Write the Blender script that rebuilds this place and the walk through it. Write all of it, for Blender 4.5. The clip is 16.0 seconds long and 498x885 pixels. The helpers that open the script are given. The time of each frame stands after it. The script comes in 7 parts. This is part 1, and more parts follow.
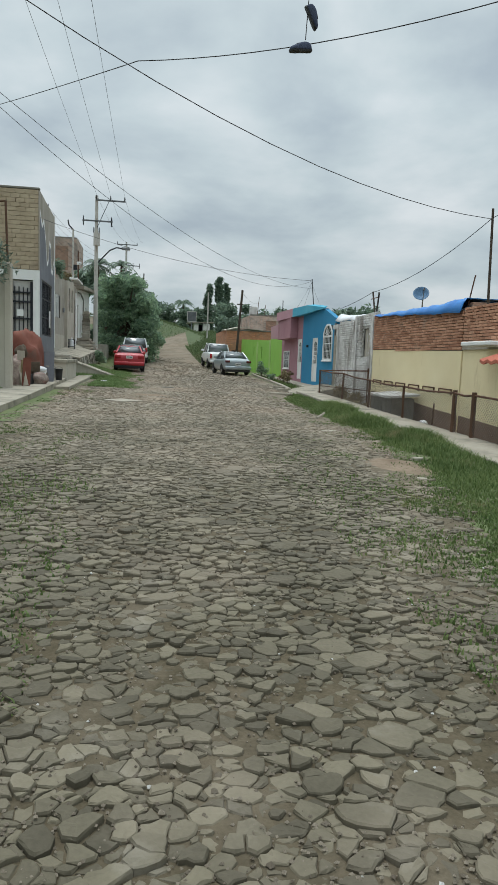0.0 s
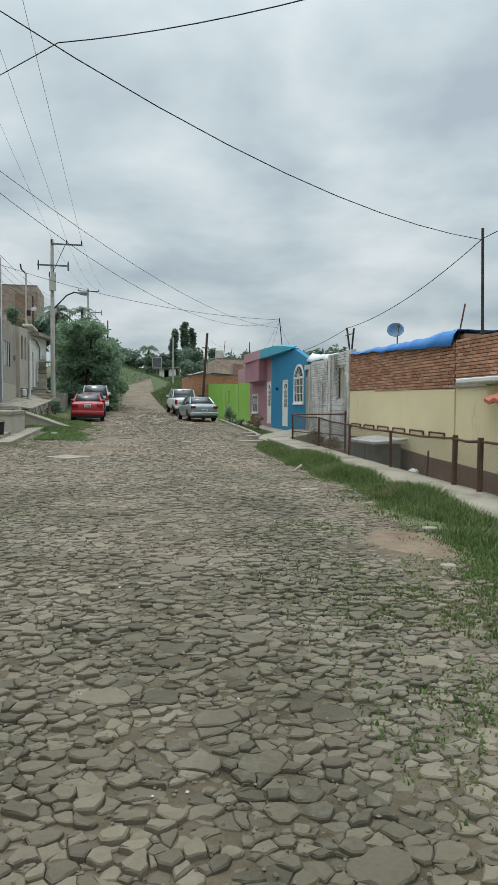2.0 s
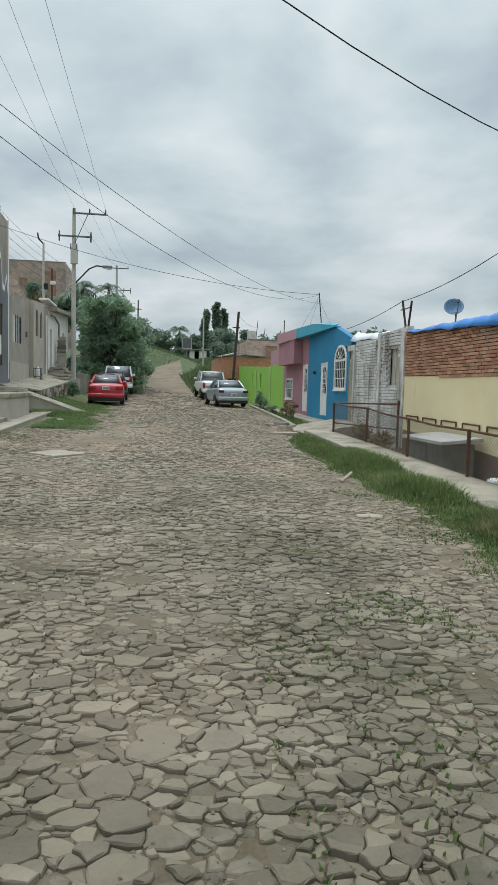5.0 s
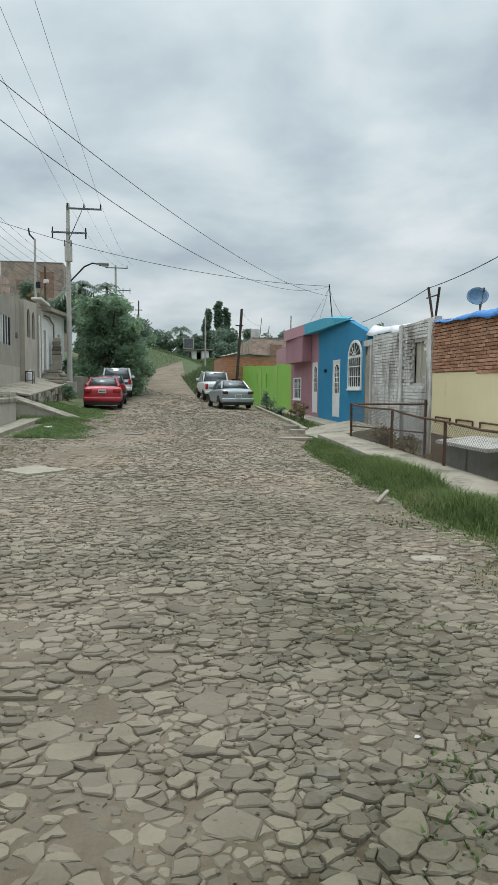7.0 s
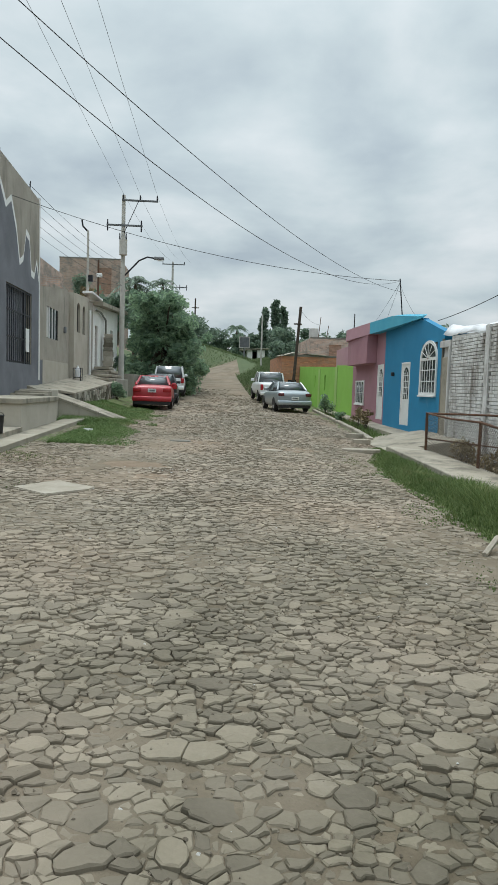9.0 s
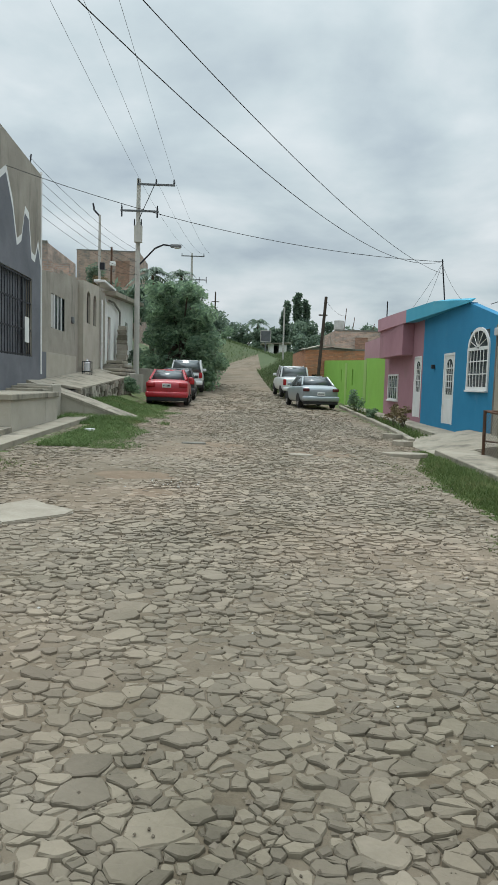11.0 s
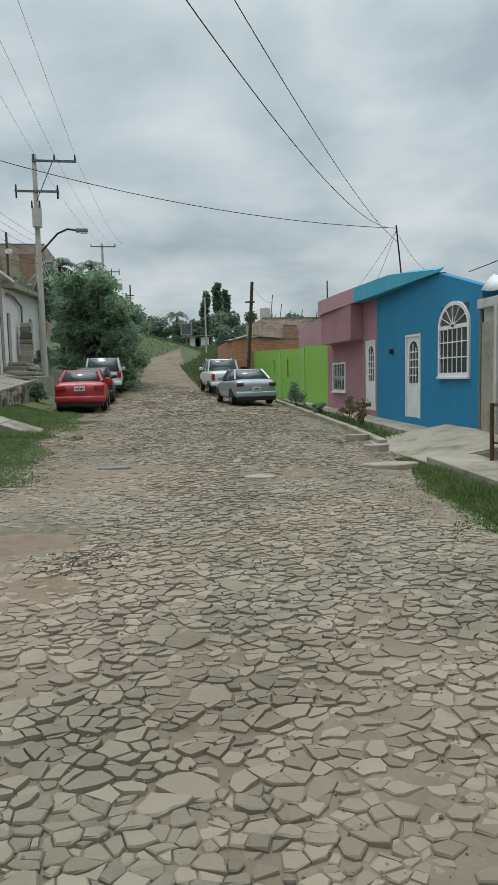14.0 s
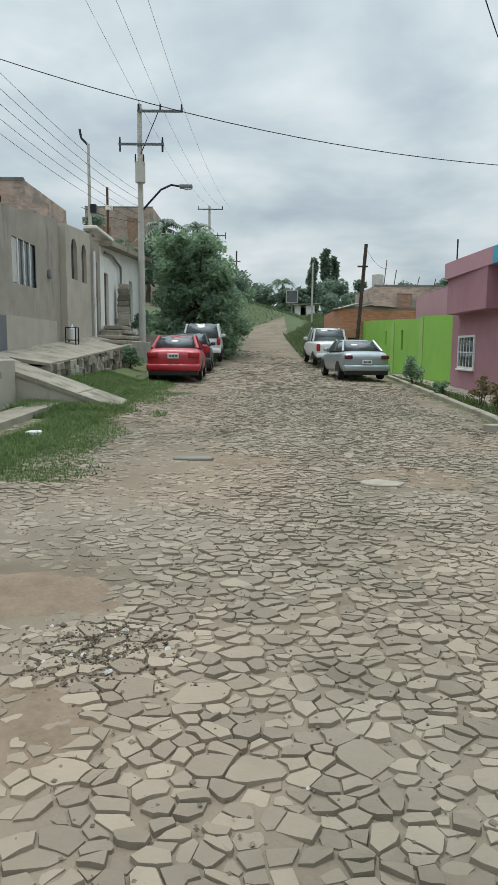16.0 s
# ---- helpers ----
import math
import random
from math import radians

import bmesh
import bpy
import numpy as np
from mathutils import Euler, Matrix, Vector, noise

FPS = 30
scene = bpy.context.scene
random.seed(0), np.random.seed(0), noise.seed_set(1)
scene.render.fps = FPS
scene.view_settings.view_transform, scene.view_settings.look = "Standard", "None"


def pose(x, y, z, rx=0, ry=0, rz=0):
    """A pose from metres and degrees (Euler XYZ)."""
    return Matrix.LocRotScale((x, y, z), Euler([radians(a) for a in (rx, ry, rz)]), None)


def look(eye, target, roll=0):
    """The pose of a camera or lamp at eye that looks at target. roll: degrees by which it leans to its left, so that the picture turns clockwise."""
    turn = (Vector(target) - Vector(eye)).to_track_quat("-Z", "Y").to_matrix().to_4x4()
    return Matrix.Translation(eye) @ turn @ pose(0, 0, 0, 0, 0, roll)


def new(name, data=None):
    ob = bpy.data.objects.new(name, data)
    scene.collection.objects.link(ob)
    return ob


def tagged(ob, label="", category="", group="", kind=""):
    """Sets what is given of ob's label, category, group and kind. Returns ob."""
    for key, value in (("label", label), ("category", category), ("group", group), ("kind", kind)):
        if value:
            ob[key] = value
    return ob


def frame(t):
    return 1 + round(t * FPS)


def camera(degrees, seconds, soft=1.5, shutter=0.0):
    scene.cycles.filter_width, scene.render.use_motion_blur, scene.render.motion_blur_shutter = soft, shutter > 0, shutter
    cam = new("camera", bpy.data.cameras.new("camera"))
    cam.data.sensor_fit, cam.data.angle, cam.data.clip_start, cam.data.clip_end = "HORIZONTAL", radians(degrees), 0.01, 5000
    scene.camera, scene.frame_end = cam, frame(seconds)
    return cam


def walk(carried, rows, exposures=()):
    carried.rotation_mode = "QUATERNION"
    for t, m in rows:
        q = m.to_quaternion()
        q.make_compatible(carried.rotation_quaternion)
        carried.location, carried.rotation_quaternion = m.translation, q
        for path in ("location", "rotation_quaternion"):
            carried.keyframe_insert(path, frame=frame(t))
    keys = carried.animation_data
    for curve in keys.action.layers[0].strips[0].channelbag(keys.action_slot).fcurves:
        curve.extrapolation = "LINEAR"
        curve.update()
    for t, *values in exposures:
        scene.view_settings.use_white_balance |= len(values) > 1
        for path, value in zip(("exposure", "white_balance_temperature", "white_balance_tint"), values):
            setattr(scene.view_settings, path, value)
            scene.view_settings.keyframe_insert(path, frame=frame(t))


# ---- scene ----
cam = camera(40.7, 16.0)
PATH = [
    (0, (-0.046, -0.082, 1.523), (0.257, 1.881, 1.284), 2.2),
    (0.5, (0.148, 0.747, 1.462), (0.434, 2.71, 1.208), 2.0),
    (1, (0.215, 1.044, 1.514), (0.583, 2.999, 1.301), -0.7),
    (1.5, (0.352, 1.666, 1.532), (0.677, 3.63, 1.345), 0.2),
    (2, (0.419, 2.186, 1.575), (0.806, 4.145, 1.467), 0.5),
    (2.5, (0.545, 2.716, 1.599), (0.873, 4.68, 1.409), 0.9),
    (3, (0.605, 3.317, 1.592), (0.981, 5.279, 1.491), 2.5),
    (3.5, (0.737, 3.721, 1.567), (1.07, 5.685, 1.392), -1.0),
    (4, (0.799, 4.317, 1.579), (0.994, 6.297, 1.378), 1.7),
    (4.5, (0.93, 4.748, 1.623), (1.31, 6.707, 1.488), 0.4),
    (4.7, (0.957, 4.987, 1.633), (1.25, 6.96, 1.481), 1.5),
    (6.8, (1.133, 7.085, 1.686), (1.47, 9.049, 1.515), 0.8),
    (7, (1.158, 7.273, 1.662), (1.442, 9.247, 1.504), 0.5),
    (7.5, (1.199, 7.798, 1.684), (1.441, 9.773, 1.489), 1.4),
    (8, (1.26, 8.312, 1.703), (1.637, 10.266, 1.506), 0.3),
    (8.4, (1.295, 8.636, 1.748), (1.526, 10.621, 1.678), 1.1),
    (8.5, (1.287, 8.724, 1.748), (1.482, 10.71, 1.606), 0.5),
    (8.7, (1.287, 8.915, 1.751), (1.417, 10.904, 1.592), 1.7),
    (10.8, (1.362, 11.158, 1.733), (1.455, 13.146, 1.531), 1.2),
    (11, (1.344, 11.412, 1.705), (1.41, 13.404, 1.529), 1.7),
    (11.5, (1.293, 12.016, 1.711), (1.44, 14.008, 1.617), 0.7),
    (11.9, (1.284, 12.491, 1.718), (1.336, 14.49, 1.721), 0.3),
    (12, (1.29, 12.638, 1.726), (1.339, 14.636, 1.644), -0.2),
    (12.5, (1.268, 13.367, 1.733), (1.475, 15.355, 1.682), 1.3),
    (13, (1.246, 13.815, 1.745), (1.43, 15.805, 1.669), -0.2),
    (13.5, (1.248, 14.431, 1.74), (1.475, 16.413, 1.6), 0.5),
    (14, (1.244, 14.711, 1.791), (1.532, 16.681, 1.596), -1.3),
    (14.2, (1.279, 14.965, 1.809), (1.511, 16.948, 1.688), -2.1),
    (14.5, (1.276, 15.313, 1.809), (1.391, 17.298, 1.601), -1.7),
    (15, (1.27, 15.867, 1.82), (1.34, 17.85, 1.566), -1.5),
    (15.5, (1.338, 16.4, 1.793), (1.358, 18.376, 1.487), -1.0),
    (16, (1.369, 17.001, 1.79), (1.362, 18.982, 1.51), 0.5),
]
walk(cam, [(t, look(eye, target, roll)) for t, eye, target, roll in PATH],
     [(0, 0.0), (8.5, 0.08), (11.0, 0.08), (12.2, -0.15), (13.2, -0.1), (14.0, -0.12), (15.0, 0.0), (15.5, -0.02), (16.0, 0.1)])

# ---- world, sun, exposure ----
world = bpy.data.worlds.new("overcast_sky")
scene.world = world
world.use_nodes = True
wn, wl = world.node_tree.nodes, world.node_tree.links
wn.clear()
sky = wn.new("ShaderNodeTexSky")
sky.sky_type, sky.sun_disc = "NISHITA", False
sky.sun_elevation, sky.sun_rotation = radians(77), radians(-29)
skybg = wn.new("ShaderNodeBackground")
skybg.inputs["Strength"].default_value = 0.09
wl.new(sky.outputs[0], skybg.inputs[0])
geo = wn.new("ShaderNodeTexCoord")
sep = wn.new("ShaderNodeSeparateXYZ")
wl.new(geo.outputs["Generated"], sep.inputs[0])
lift = wn.new("ShaderNodeMath")
lift.operation, lift.inputs[1].default_value = "ADD", 0.22
wl.new(sep.outputs[2], lift.inputs[0])
flat = wn.new("ShaderNodeVectorMath")
flat.operation = "DIVIDE"
joinz = wn.new("ShaderNodeCombineXYZ")
for i in range(3):
    wl.new(lift.outputs[0], joinz.inputs[i])
wl.new(geo.outputs["Generated"], flat.inputs[0])
wl.new(joinz.outputs[0], flat.inputs[1])
cl = wn.new("ShaderNodeTexNoise")
cl.inputs["Scale"].default_value, cl.inputs["Detail"].default_value, cl.inputs["Roughness"].default_value = 1.7, 7.0, 0.5
cl.inputs["Distortion"].default_value = 0.15
wl.new(flat.outputs[0], cl.inputs["Vector"])
ramp = wn.new("ShaderNodeValToRGB")
ramp.color_ramp.elements[0].position, ramp.color_ramp.elements[0].color = 0.36, (0.445, 0.53, 0.59, 1)
ramp.color_ramp.elements[1].position, ramp.color_ramp.elements[1].color = 0.66, (0.79, 0.85, 0.875, 1)
mid = ramp.color_ramp.elements.new(0.5)
mid.color = (0.595, 0.69, 0.725, 1)
wl.new(cl.outputs[0], ramp.inputs[0])
cloudbg = wn.new("ShaderNodeBackground")
cloudbg.inputs["Strength"].default_value = 0.97
wl.new(ramp.outputs[0], cloudbg.inputs[0])
# an overcast sky is brighter overhead than at the horizon
zenith = wn.new("ShaderNodeMapRange")
zenith.interpolation_type = "SMOOTHSTEP"
for k, v in (("From Min", 0.42), ("From Max", 1.0), ("To Min", 0.95), ("To Max", 2.9)):
    zenith.inputs[k].default_value = v
wl.new(sep.outputs[2], zenith.inputs[0])
horizon = wn.new("ShaderNodeMapRange")
for k, v in (("From Min", 0.04), ("From Max", 0.34), ("To Min", 0.84), ("To Max", 1.05)):
    horizon.inputs[k].default_value = v
wl.new(sep.outputs[2], horizon.inputs[0])
both = wn.new("ShaderNodeMath")
both.operation = "MULTIPLY"
wl.new(zenith.outputs[0], both.inputs[0])
wl.new(horizon.outputs[0], both.inputs[1])
wl.new(both.outputs[0], cloudbg.inputs["Strength"])
mixbg = wn.new("ShaderNodeMixShader")
mixbg.inputs[0].default_value = 0.93
wl.new(skybg.outputs[0], mixbg.inputs[1])
wl.new(cloudbg.outputs[0], mixbg.inputs[2])
wout = wn.new("ShaderNodeOutputWorld")
wl.new(mixbg.outputs[0], wout.inputs[0])

sun = new("sun", bpy.data.lights.new("sun", "SUN"))
sun.data.energy, sun.data.angle, sun.data.color = 1.25, radians(25), (1.0, 0.97, 0.92)
sun.matrix_world = look((-10, 28, 88), (0, 10, 0))

# ---- materials ----
def surface(name, a, b, scale=3.0, rough=0.85, bump=0.3, grain=60.0, stain=None, stain_scale=0.8, stain_at=0.58,
            metal=0.0, island=0.0, each=0.0, streak=False, spec=0.3, coat=0.0, depth=0.004, dusty=None, brick=None, silt=0.92, leafy=0.0):
    """A worn surface: two tones at a broad and a fine scale, an optional stain of a third colour, and fine relief."""
    m = bpy.data.materials.new(name)
    m.use_nodes = True
    n, l = m.node_tree.nodes, m.node_tree.links
    bs = n["Principled BSDF"]
    bs.inputs["Roughness"].default_value, bs.inputs["Metallic"].default_value = rough, metal
    bs.inputs["Specular IOR Level"].default_value, bs.inputs["Coat Weight"].default_value = spec, coat
    g = n.new("ShaderNodeNewGeometry")
    big = n.new("ShaderNodeTexNoise")
    big.inputs["Scale"].default_value, big.inputs["Detail"].default_value = scale, 8
    big.inputs["Roughness"].default_value = 0.62
    l.new(g.outputs["Position"], big.inputs["Vector"])
    fine = n.new("ShaderNodeTexNoise")
    fine.inputs["Scale"].default_value, fine.inputs["Detail"].default_value = grain, 4
    l.new(g.outputs["Position"], fine.inputs["Vector"])
    blend = n.new("ShaderNodeMath")
    blend.operation, blend.inputs[1].default_value = "MULTIPLY_ADD", 0.7
    half = n.new("ShaderNodeMath")
    half.operation, half.inputs[1].default_value = "MULTIPLY", 0.3
    l.new(fine.outputs[0], half.inputs[0])
    l.new(big.outputs[0], blend.inputs[0])
    l.new(half.outputs[0], blend.inputs[2])
    value = blend.outputs[0]
    if island or each:
        shift = n.new("ShaderNodeMath")
        shift.operation, shift.inputs[1].default_value = "MULTIPLY_ADD", island or each
        shift.inputs[2].default_value = -(island or each) / 2
        if island:
            l.new(g.outputs["Random Per Island"], shift.inputs[0])
        else:
            info = n.new("ShaderNodeObjectInfo")
            l.new(info.outputs["Random"], shift.inputs[0])
        more = n.new("ShaderNodeMath")
        more.operation = "ADD"
        l.new(value, more.inputs[0])
        l.new(shift.outputs[0], more.inputs[1])
        value = more.outputs[0]
    r = n.new("ShaderNodeValToRGB")
    r.color_ramp.elements[0].position, r.color_ramp.elements[0].color = 0.32, (*a, 1)
    r.color_ramp.elements[1].position, r.color_ramp.elements[1].color = 0.68, (*b, 1)
    l.new(value, r.inputs[0])
    colour = r.outputs[0]
    if stain:
        st = n.new("ShaderNodeTexNoise")
        st.inputs["Scale"].default_value, st.inputs["Detail"].default_value, st.inputs["Roughness"].default_value = stain_scale, 10, 0.68
        if streak:
            mp = n.new("ShaderNodeMapping")
            mp.inputs["Scale"].default_value = (1.0, 1.0, 0.22)
            l.new(g.outputs["Position"], mp.inputs[0])
            l.new(mp.outputs[0], st.inputs["Vector"])
        else:
            l.new(g.outputs["Position"], st.inputs["Vector"])
        sr = n.new("ShaderNodeMapRange")
        sr.inputs["From Min"].default_value, sr.inputs["From Max"].default_value = stain_at - 0.03, stain_at + 0.12
        l.new(st.outputs[0], sr.inputs[0])
        mx = n.new("ShaderNodeMix")
        mx.data_type = "RGBA"
        l.new(sr.outputs[0], mx.inputs["Factor"])
        l.new(colour, mx.inputs["A"])
        mx.inputs["B"].default_value = (*stain, 1)
        colour = mx.outputs["Result"]
    if dusty:
        # pale silt that thickens up the street, with far grazing sheen painted in
        xyz = n.new("ShaderNodeSeparateXYZ")
        l.new(g.outputs["Position"], xyz.inputs[0])
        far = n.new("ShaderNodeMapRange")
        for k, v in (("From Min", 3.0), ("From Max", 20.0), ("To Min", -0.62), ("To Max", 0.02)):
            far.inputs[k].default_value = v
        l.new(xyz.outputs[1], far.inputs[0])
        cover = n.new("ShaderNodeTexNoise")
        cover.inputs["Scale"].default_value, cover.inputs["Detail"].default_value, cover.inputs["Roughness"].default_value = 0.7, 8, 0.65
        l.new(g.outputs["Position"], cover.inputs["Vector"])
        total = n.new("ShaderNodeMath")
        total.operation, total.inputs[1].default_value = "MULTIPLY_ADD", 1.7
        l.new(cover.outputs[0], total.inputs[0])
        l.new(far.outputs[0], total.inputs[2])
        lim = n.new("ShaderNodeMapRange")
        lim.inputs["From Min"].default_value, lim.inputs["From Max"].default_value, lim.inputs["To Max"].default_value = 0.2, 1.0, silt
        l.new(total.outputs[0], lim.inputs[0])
        tone = n.new("ShaderNodeMix")
        tone.data_type = "RGBA"
        tint = n.new("ShaderNodeTexNoise")
        tint.inputs["Scale"].default_value, tint.inputs["Detail"].default_value = 0.33, 5
        l.new(g.outputs["Position"], tint.inputs["Vector"])
        warm = n.new("ShaderNodeMapRange")
        warm.inputs["From Min"].default_value, warm.inputs["From Max"].default_value = 0.47, 0.62
        l.new(tint.outputs[0], warm.inputs[0])
        l.new(warm.outputs[0], tone.inputs["Factor"])
        tone.inputs["A"].default_value, tone.inputs["B"].default_value = (*dusty[0], 1), (*dusty[1], 1)
        md = n.new("ShaderNodeMix")
        md.data_type = "RGBA"
        l.new(lim.outputs[0], md.inputs["Factor"])
        l.new(colour, md.inputs["A"])
        l.new(tone.outputs["Result"], md.inputs["B"])
        colour = md.outputs["Result"]
    if brick:
        xyz = n.new("ShaderNodeSeparateXYZ")
        l.new(g.outputs["Position"], xyz.inputs[0])
        run = n.new("ShaderNodeMath")
        run.operation = "ADD"
        l.new(xyz.outputs[0], run.inputs[0])
        l.new(xyz.outputs[1], run.inputs[1])
        uv = n.new("ShaderNodeCombineXYZ")
        l.new(run.outputs[0], uv.inputs[0])
        l.new(xyz.outputs[2], uv.inputs[1])
        bt = n.new("ShaderNodeTexBrick")
        bt.inputs["Scale"].default_value, bt.inputs["Mortar Size"].default_value = 1.0, 0.014
        bt.inputs["Brick Width"].default_value, bt.inputs["Row Height"].default_value = 0.28, 0.085
        bt.inputs["Color1"].default_value, bt.inputs["Color2"].default_value, bt.inputs["Mortar"].default_value = (0.75, 0.75, 0.75, 1), (1.15, 1.1, 1.05, 1), (*brick, 1)
        l.new(uv.outputs[0], bt.inputs["Vector"])
        mb = n.new("ShaderNodeMix")
        mb.data_type, mb.blend_type = "RGBA", "MULTIPLY"
        mb.inputs["Factor"].default_value = 1.0
        l.new(colour, mb.inputs["A"])
        l.new(bt.outputs["Color"], mb.inputs["B"])
        colour = mb.outputs["Result"]
    if dusty and (island or each):
        # every stone has a tone of its own under the silt
        own = n.new("ShaderNodeMapRange")
        own.inputs["To Min"].default_value, own.inputs["To Max"].default_value = 0.78, 1.2
        l.new(shift.inputs[0].links[0].from_socket, own.inputs[0])
        mt = n.new("ShaderNodeMix")
        mt.data_type, mt.blend_type = "RGBA", "MULTIPLY"
        mt.inputs["Factor"].default_value = 1.0
        l.new(colour, mt.inputs["A"])
        l.new(own.outputs[0], mt.inputs["B"])
        colour = mt.outputs["Result"]
    l.new(colour, bs.inputs["Base Color"])
    if leafy:
        tr = n.new("ShaderNodeBsdfTranslucent")
        l.new(colour, tr.inputs[0])
        ms = n.new("ShaderNodeMixShader")
        ms.inputs[0].default_value = leafy
        l.new(bs.outputs[0], ms.inputs[1])
        l.new(tr.outputs[0], ms.inputs[2])
        l.new(ms.outputs[0], n["Material Output"].inputs[0])
    if bump:
        bp = n.new("ShaderNodeBump")
        bp.inputs["Strength"].default_value, bp.inputs["Distance"].default_value = bump, depth
        l.new(value, bp.inputs["Height"])
        l.new(bp.outputs[0], bs.inputs["Normal"])
    return m


def glassy(name, tint, rough=0.05, alpha_mix=0.0, ior=1.45):
    m = bpy.data.materials.new(name)
    m.use_nodes = True
    bs = m.node_tree.nodes["Principled BSDF"]
    bs.inputs["Base Color"].default_value = (*tint, 1)
    bs.inputs["Roughness"].default_value = rough
    bs.inputs["Transmission Weight"].default_value = alpha_mix
    bs.inputs["IOR"].default_value = ior
    return m


# the dusty tones hold silt plus the far road's grazing brightness
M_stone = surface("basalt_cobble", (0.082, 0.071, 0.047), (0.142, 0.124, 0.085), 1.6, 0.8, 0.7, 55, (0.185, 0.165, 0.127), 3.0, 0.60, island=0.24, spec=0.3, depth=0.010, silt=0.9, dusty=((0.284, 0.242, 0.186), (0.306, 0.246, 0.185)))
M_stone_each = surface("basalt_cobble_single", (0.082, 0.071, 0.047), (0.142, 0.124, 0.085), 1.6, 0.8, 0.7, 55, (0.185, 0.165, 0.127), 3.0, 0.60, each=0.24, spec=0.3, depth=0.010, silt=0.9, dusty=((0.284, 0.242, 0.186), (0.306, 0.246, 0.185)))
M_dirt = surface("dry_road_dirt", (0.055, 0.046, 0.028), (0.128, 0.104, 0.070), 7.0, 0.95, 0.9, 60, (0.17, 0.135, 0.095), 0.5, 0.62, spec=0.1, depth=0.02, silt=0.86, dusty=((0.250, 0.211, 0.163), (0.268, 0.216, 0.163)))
M_reddirt = surface("reddish_silt", (0.165, 0.125, 0.088), (0.275, 0.212, 0.156), 3.5, 0.95, 1.0, 38, (0.16, 0.115, 0.08), 1.6, 0.56, spec=0.1, depth=0.02)
M_pebble = surface("pale_gravel", (0.11, 0.09, 0.066), (0.235, 0.20, 0.152), 4, 0.85, 0.3, 60, island=0.4)
M_potgravel = surface("dark_broken_gravel", (0.085, 0.066, 0.047), (0.215, 0.175, 0.13), 6, 0.9, 0.3, 60, island=0.6)
M_lawn = surface("short_green_grass", (0.078, 0.135, 0.045), (0.175, 0.245, 0.098), 0.9, 0.75, 0.0, 12, (0.23, 0.24, 0.11), 0.7, 0.56, island=0.3, spec=0.15, leafy=0.45)
M_concrete = surface("weathered_concrete", (0.25, 0.225, 0.178), (0.40, 0.365, 0.295), 1.6, 0.92, 0.6, 60, (0.17, 0.155, 0.125), 1.5, 0.54, spec=0.2)
M_darkconc = surface("damp_concrete", (0.13, 0.125, 0.11), (0.25, 0.24, 0.21), 1.4, 0.9, 0.5, 60, (0.09, 0.09, 0.07), 0.8, 0.60, spec=0.2)
M_rubble = surface("rubble_stone", (0.13, 0.115, 0.085), (0.42, 0.385, 0.32), 2.5, 0.9, 0.7, 40, each=0.5, depth=0.02)
M_blue = surface("bright_blue_paint", (0.016, 0.185, 0.345), (0.028, 0.235, 0.415), 1.0, 0.7, 0.25, 50, (0.06, 0.24, 0.40), 0.9, 0.66)
M_lightblue = surface("faded_blue_paint", (0.05, 0.32, 0.47), (0.09, 0.40, 0.53), 1.2, 0.7, 0.25, 50, (0.25, 0.38, 0.42), 1.5, 0.64)
M_pink = surface("dusty_pink_paint", (0.32, 0.165, 0.195), (0.40, 0.215, 0.245), 1.0, 0.8, 0.3, 50, (0.30, 0.18, 0.19), 1.1, 0.6)
M_palepink = surface("pale_pink_paint", (0.42, 0.23, 0.27), (0.50, 0.29, 0.33), 1.0, 0.8, 0.3, 50, (0.40, 0.28, 0.28), 1.1, 0.62)
M_green = surface("lime_green_paint", (0.235, 0.46, 0.075), (0.285, 0.54, 0.10), 0.9, 0.75, 0.25, 50, (0.30, 0.46, 0.13), 0.7, 0.64)
M_greenpost = surface("faded_lime_paint", (0.30, 0.47, 0.13), (0.36, 0.52, 0.18), 0.9, 0.75, 0.25, 50)
M_yellow = surface("cream_yellow_paint", (0.72, 0.61, 0.37), (0.79, 0.69, 0.45), 0.8, 0.85, 0.25, 50, (0.46, 0.35, 0.17), 0.9, 0.64, streak=True)
M_brown = surface("brown_dado_paint", (0.13, 0.082, 0.056), (0.20, 0.135, 0.098), 1.2, 0.85, 0.3, 50, (0.2, 0.15, 0.11), 1.0, 0.6)
M_brick = surface("red_clay_brick", (0.31, 0.15, 0.092), (0.52, 0.285, 0.185), 3.0, 0.92, 0.6, 50, (0.33, 0.235, 0.175), 1.3, 0.6, each=0.4, depth=0.006)
M_brick_rest = surface("red_clay_brick_run", (0.31, 0.15, 0.092), (0.52, 0.285, 0.185), 3.0, 0.92, 0.6, 50, (0.33, 0.235, 0.175), 1.3, 0.6, island=0.4, depth=0.006)
M_mortar = surface("grey_mortar", (0.26, 0.20, 0.15), (0.40, 0.32, 0.25), 3.0, 0.95, 0.6, 60)
M_white = surface("flaking_whitewash", (0.52, 0.51, 0.49), (0.72, 0.71, 0.69), 1.6, 0.9, 0.4, 50, (0.24, 0.215, 0.19), 2.2, 0.52, each=0.3, streak=True)
M_white_rest = surface("flaking_whitewash_run", (0.52, 0.51, 0.49), (0.72, 0.71, 0.69), 1.6, 0.9, 0.4, 50, (0.24, 0.215, 0.19), 2.2, 0.52, island=0.3, streak=True)
M_whitebase = surface("whitewashed_mortar", (0.40, 0.39, 0.37), (0.60, 0.59, 0.57), 1.6, 0.95, 0.5, 50, (0.25, 0.23, 0.2), 1.6, 0.55, streak=True)
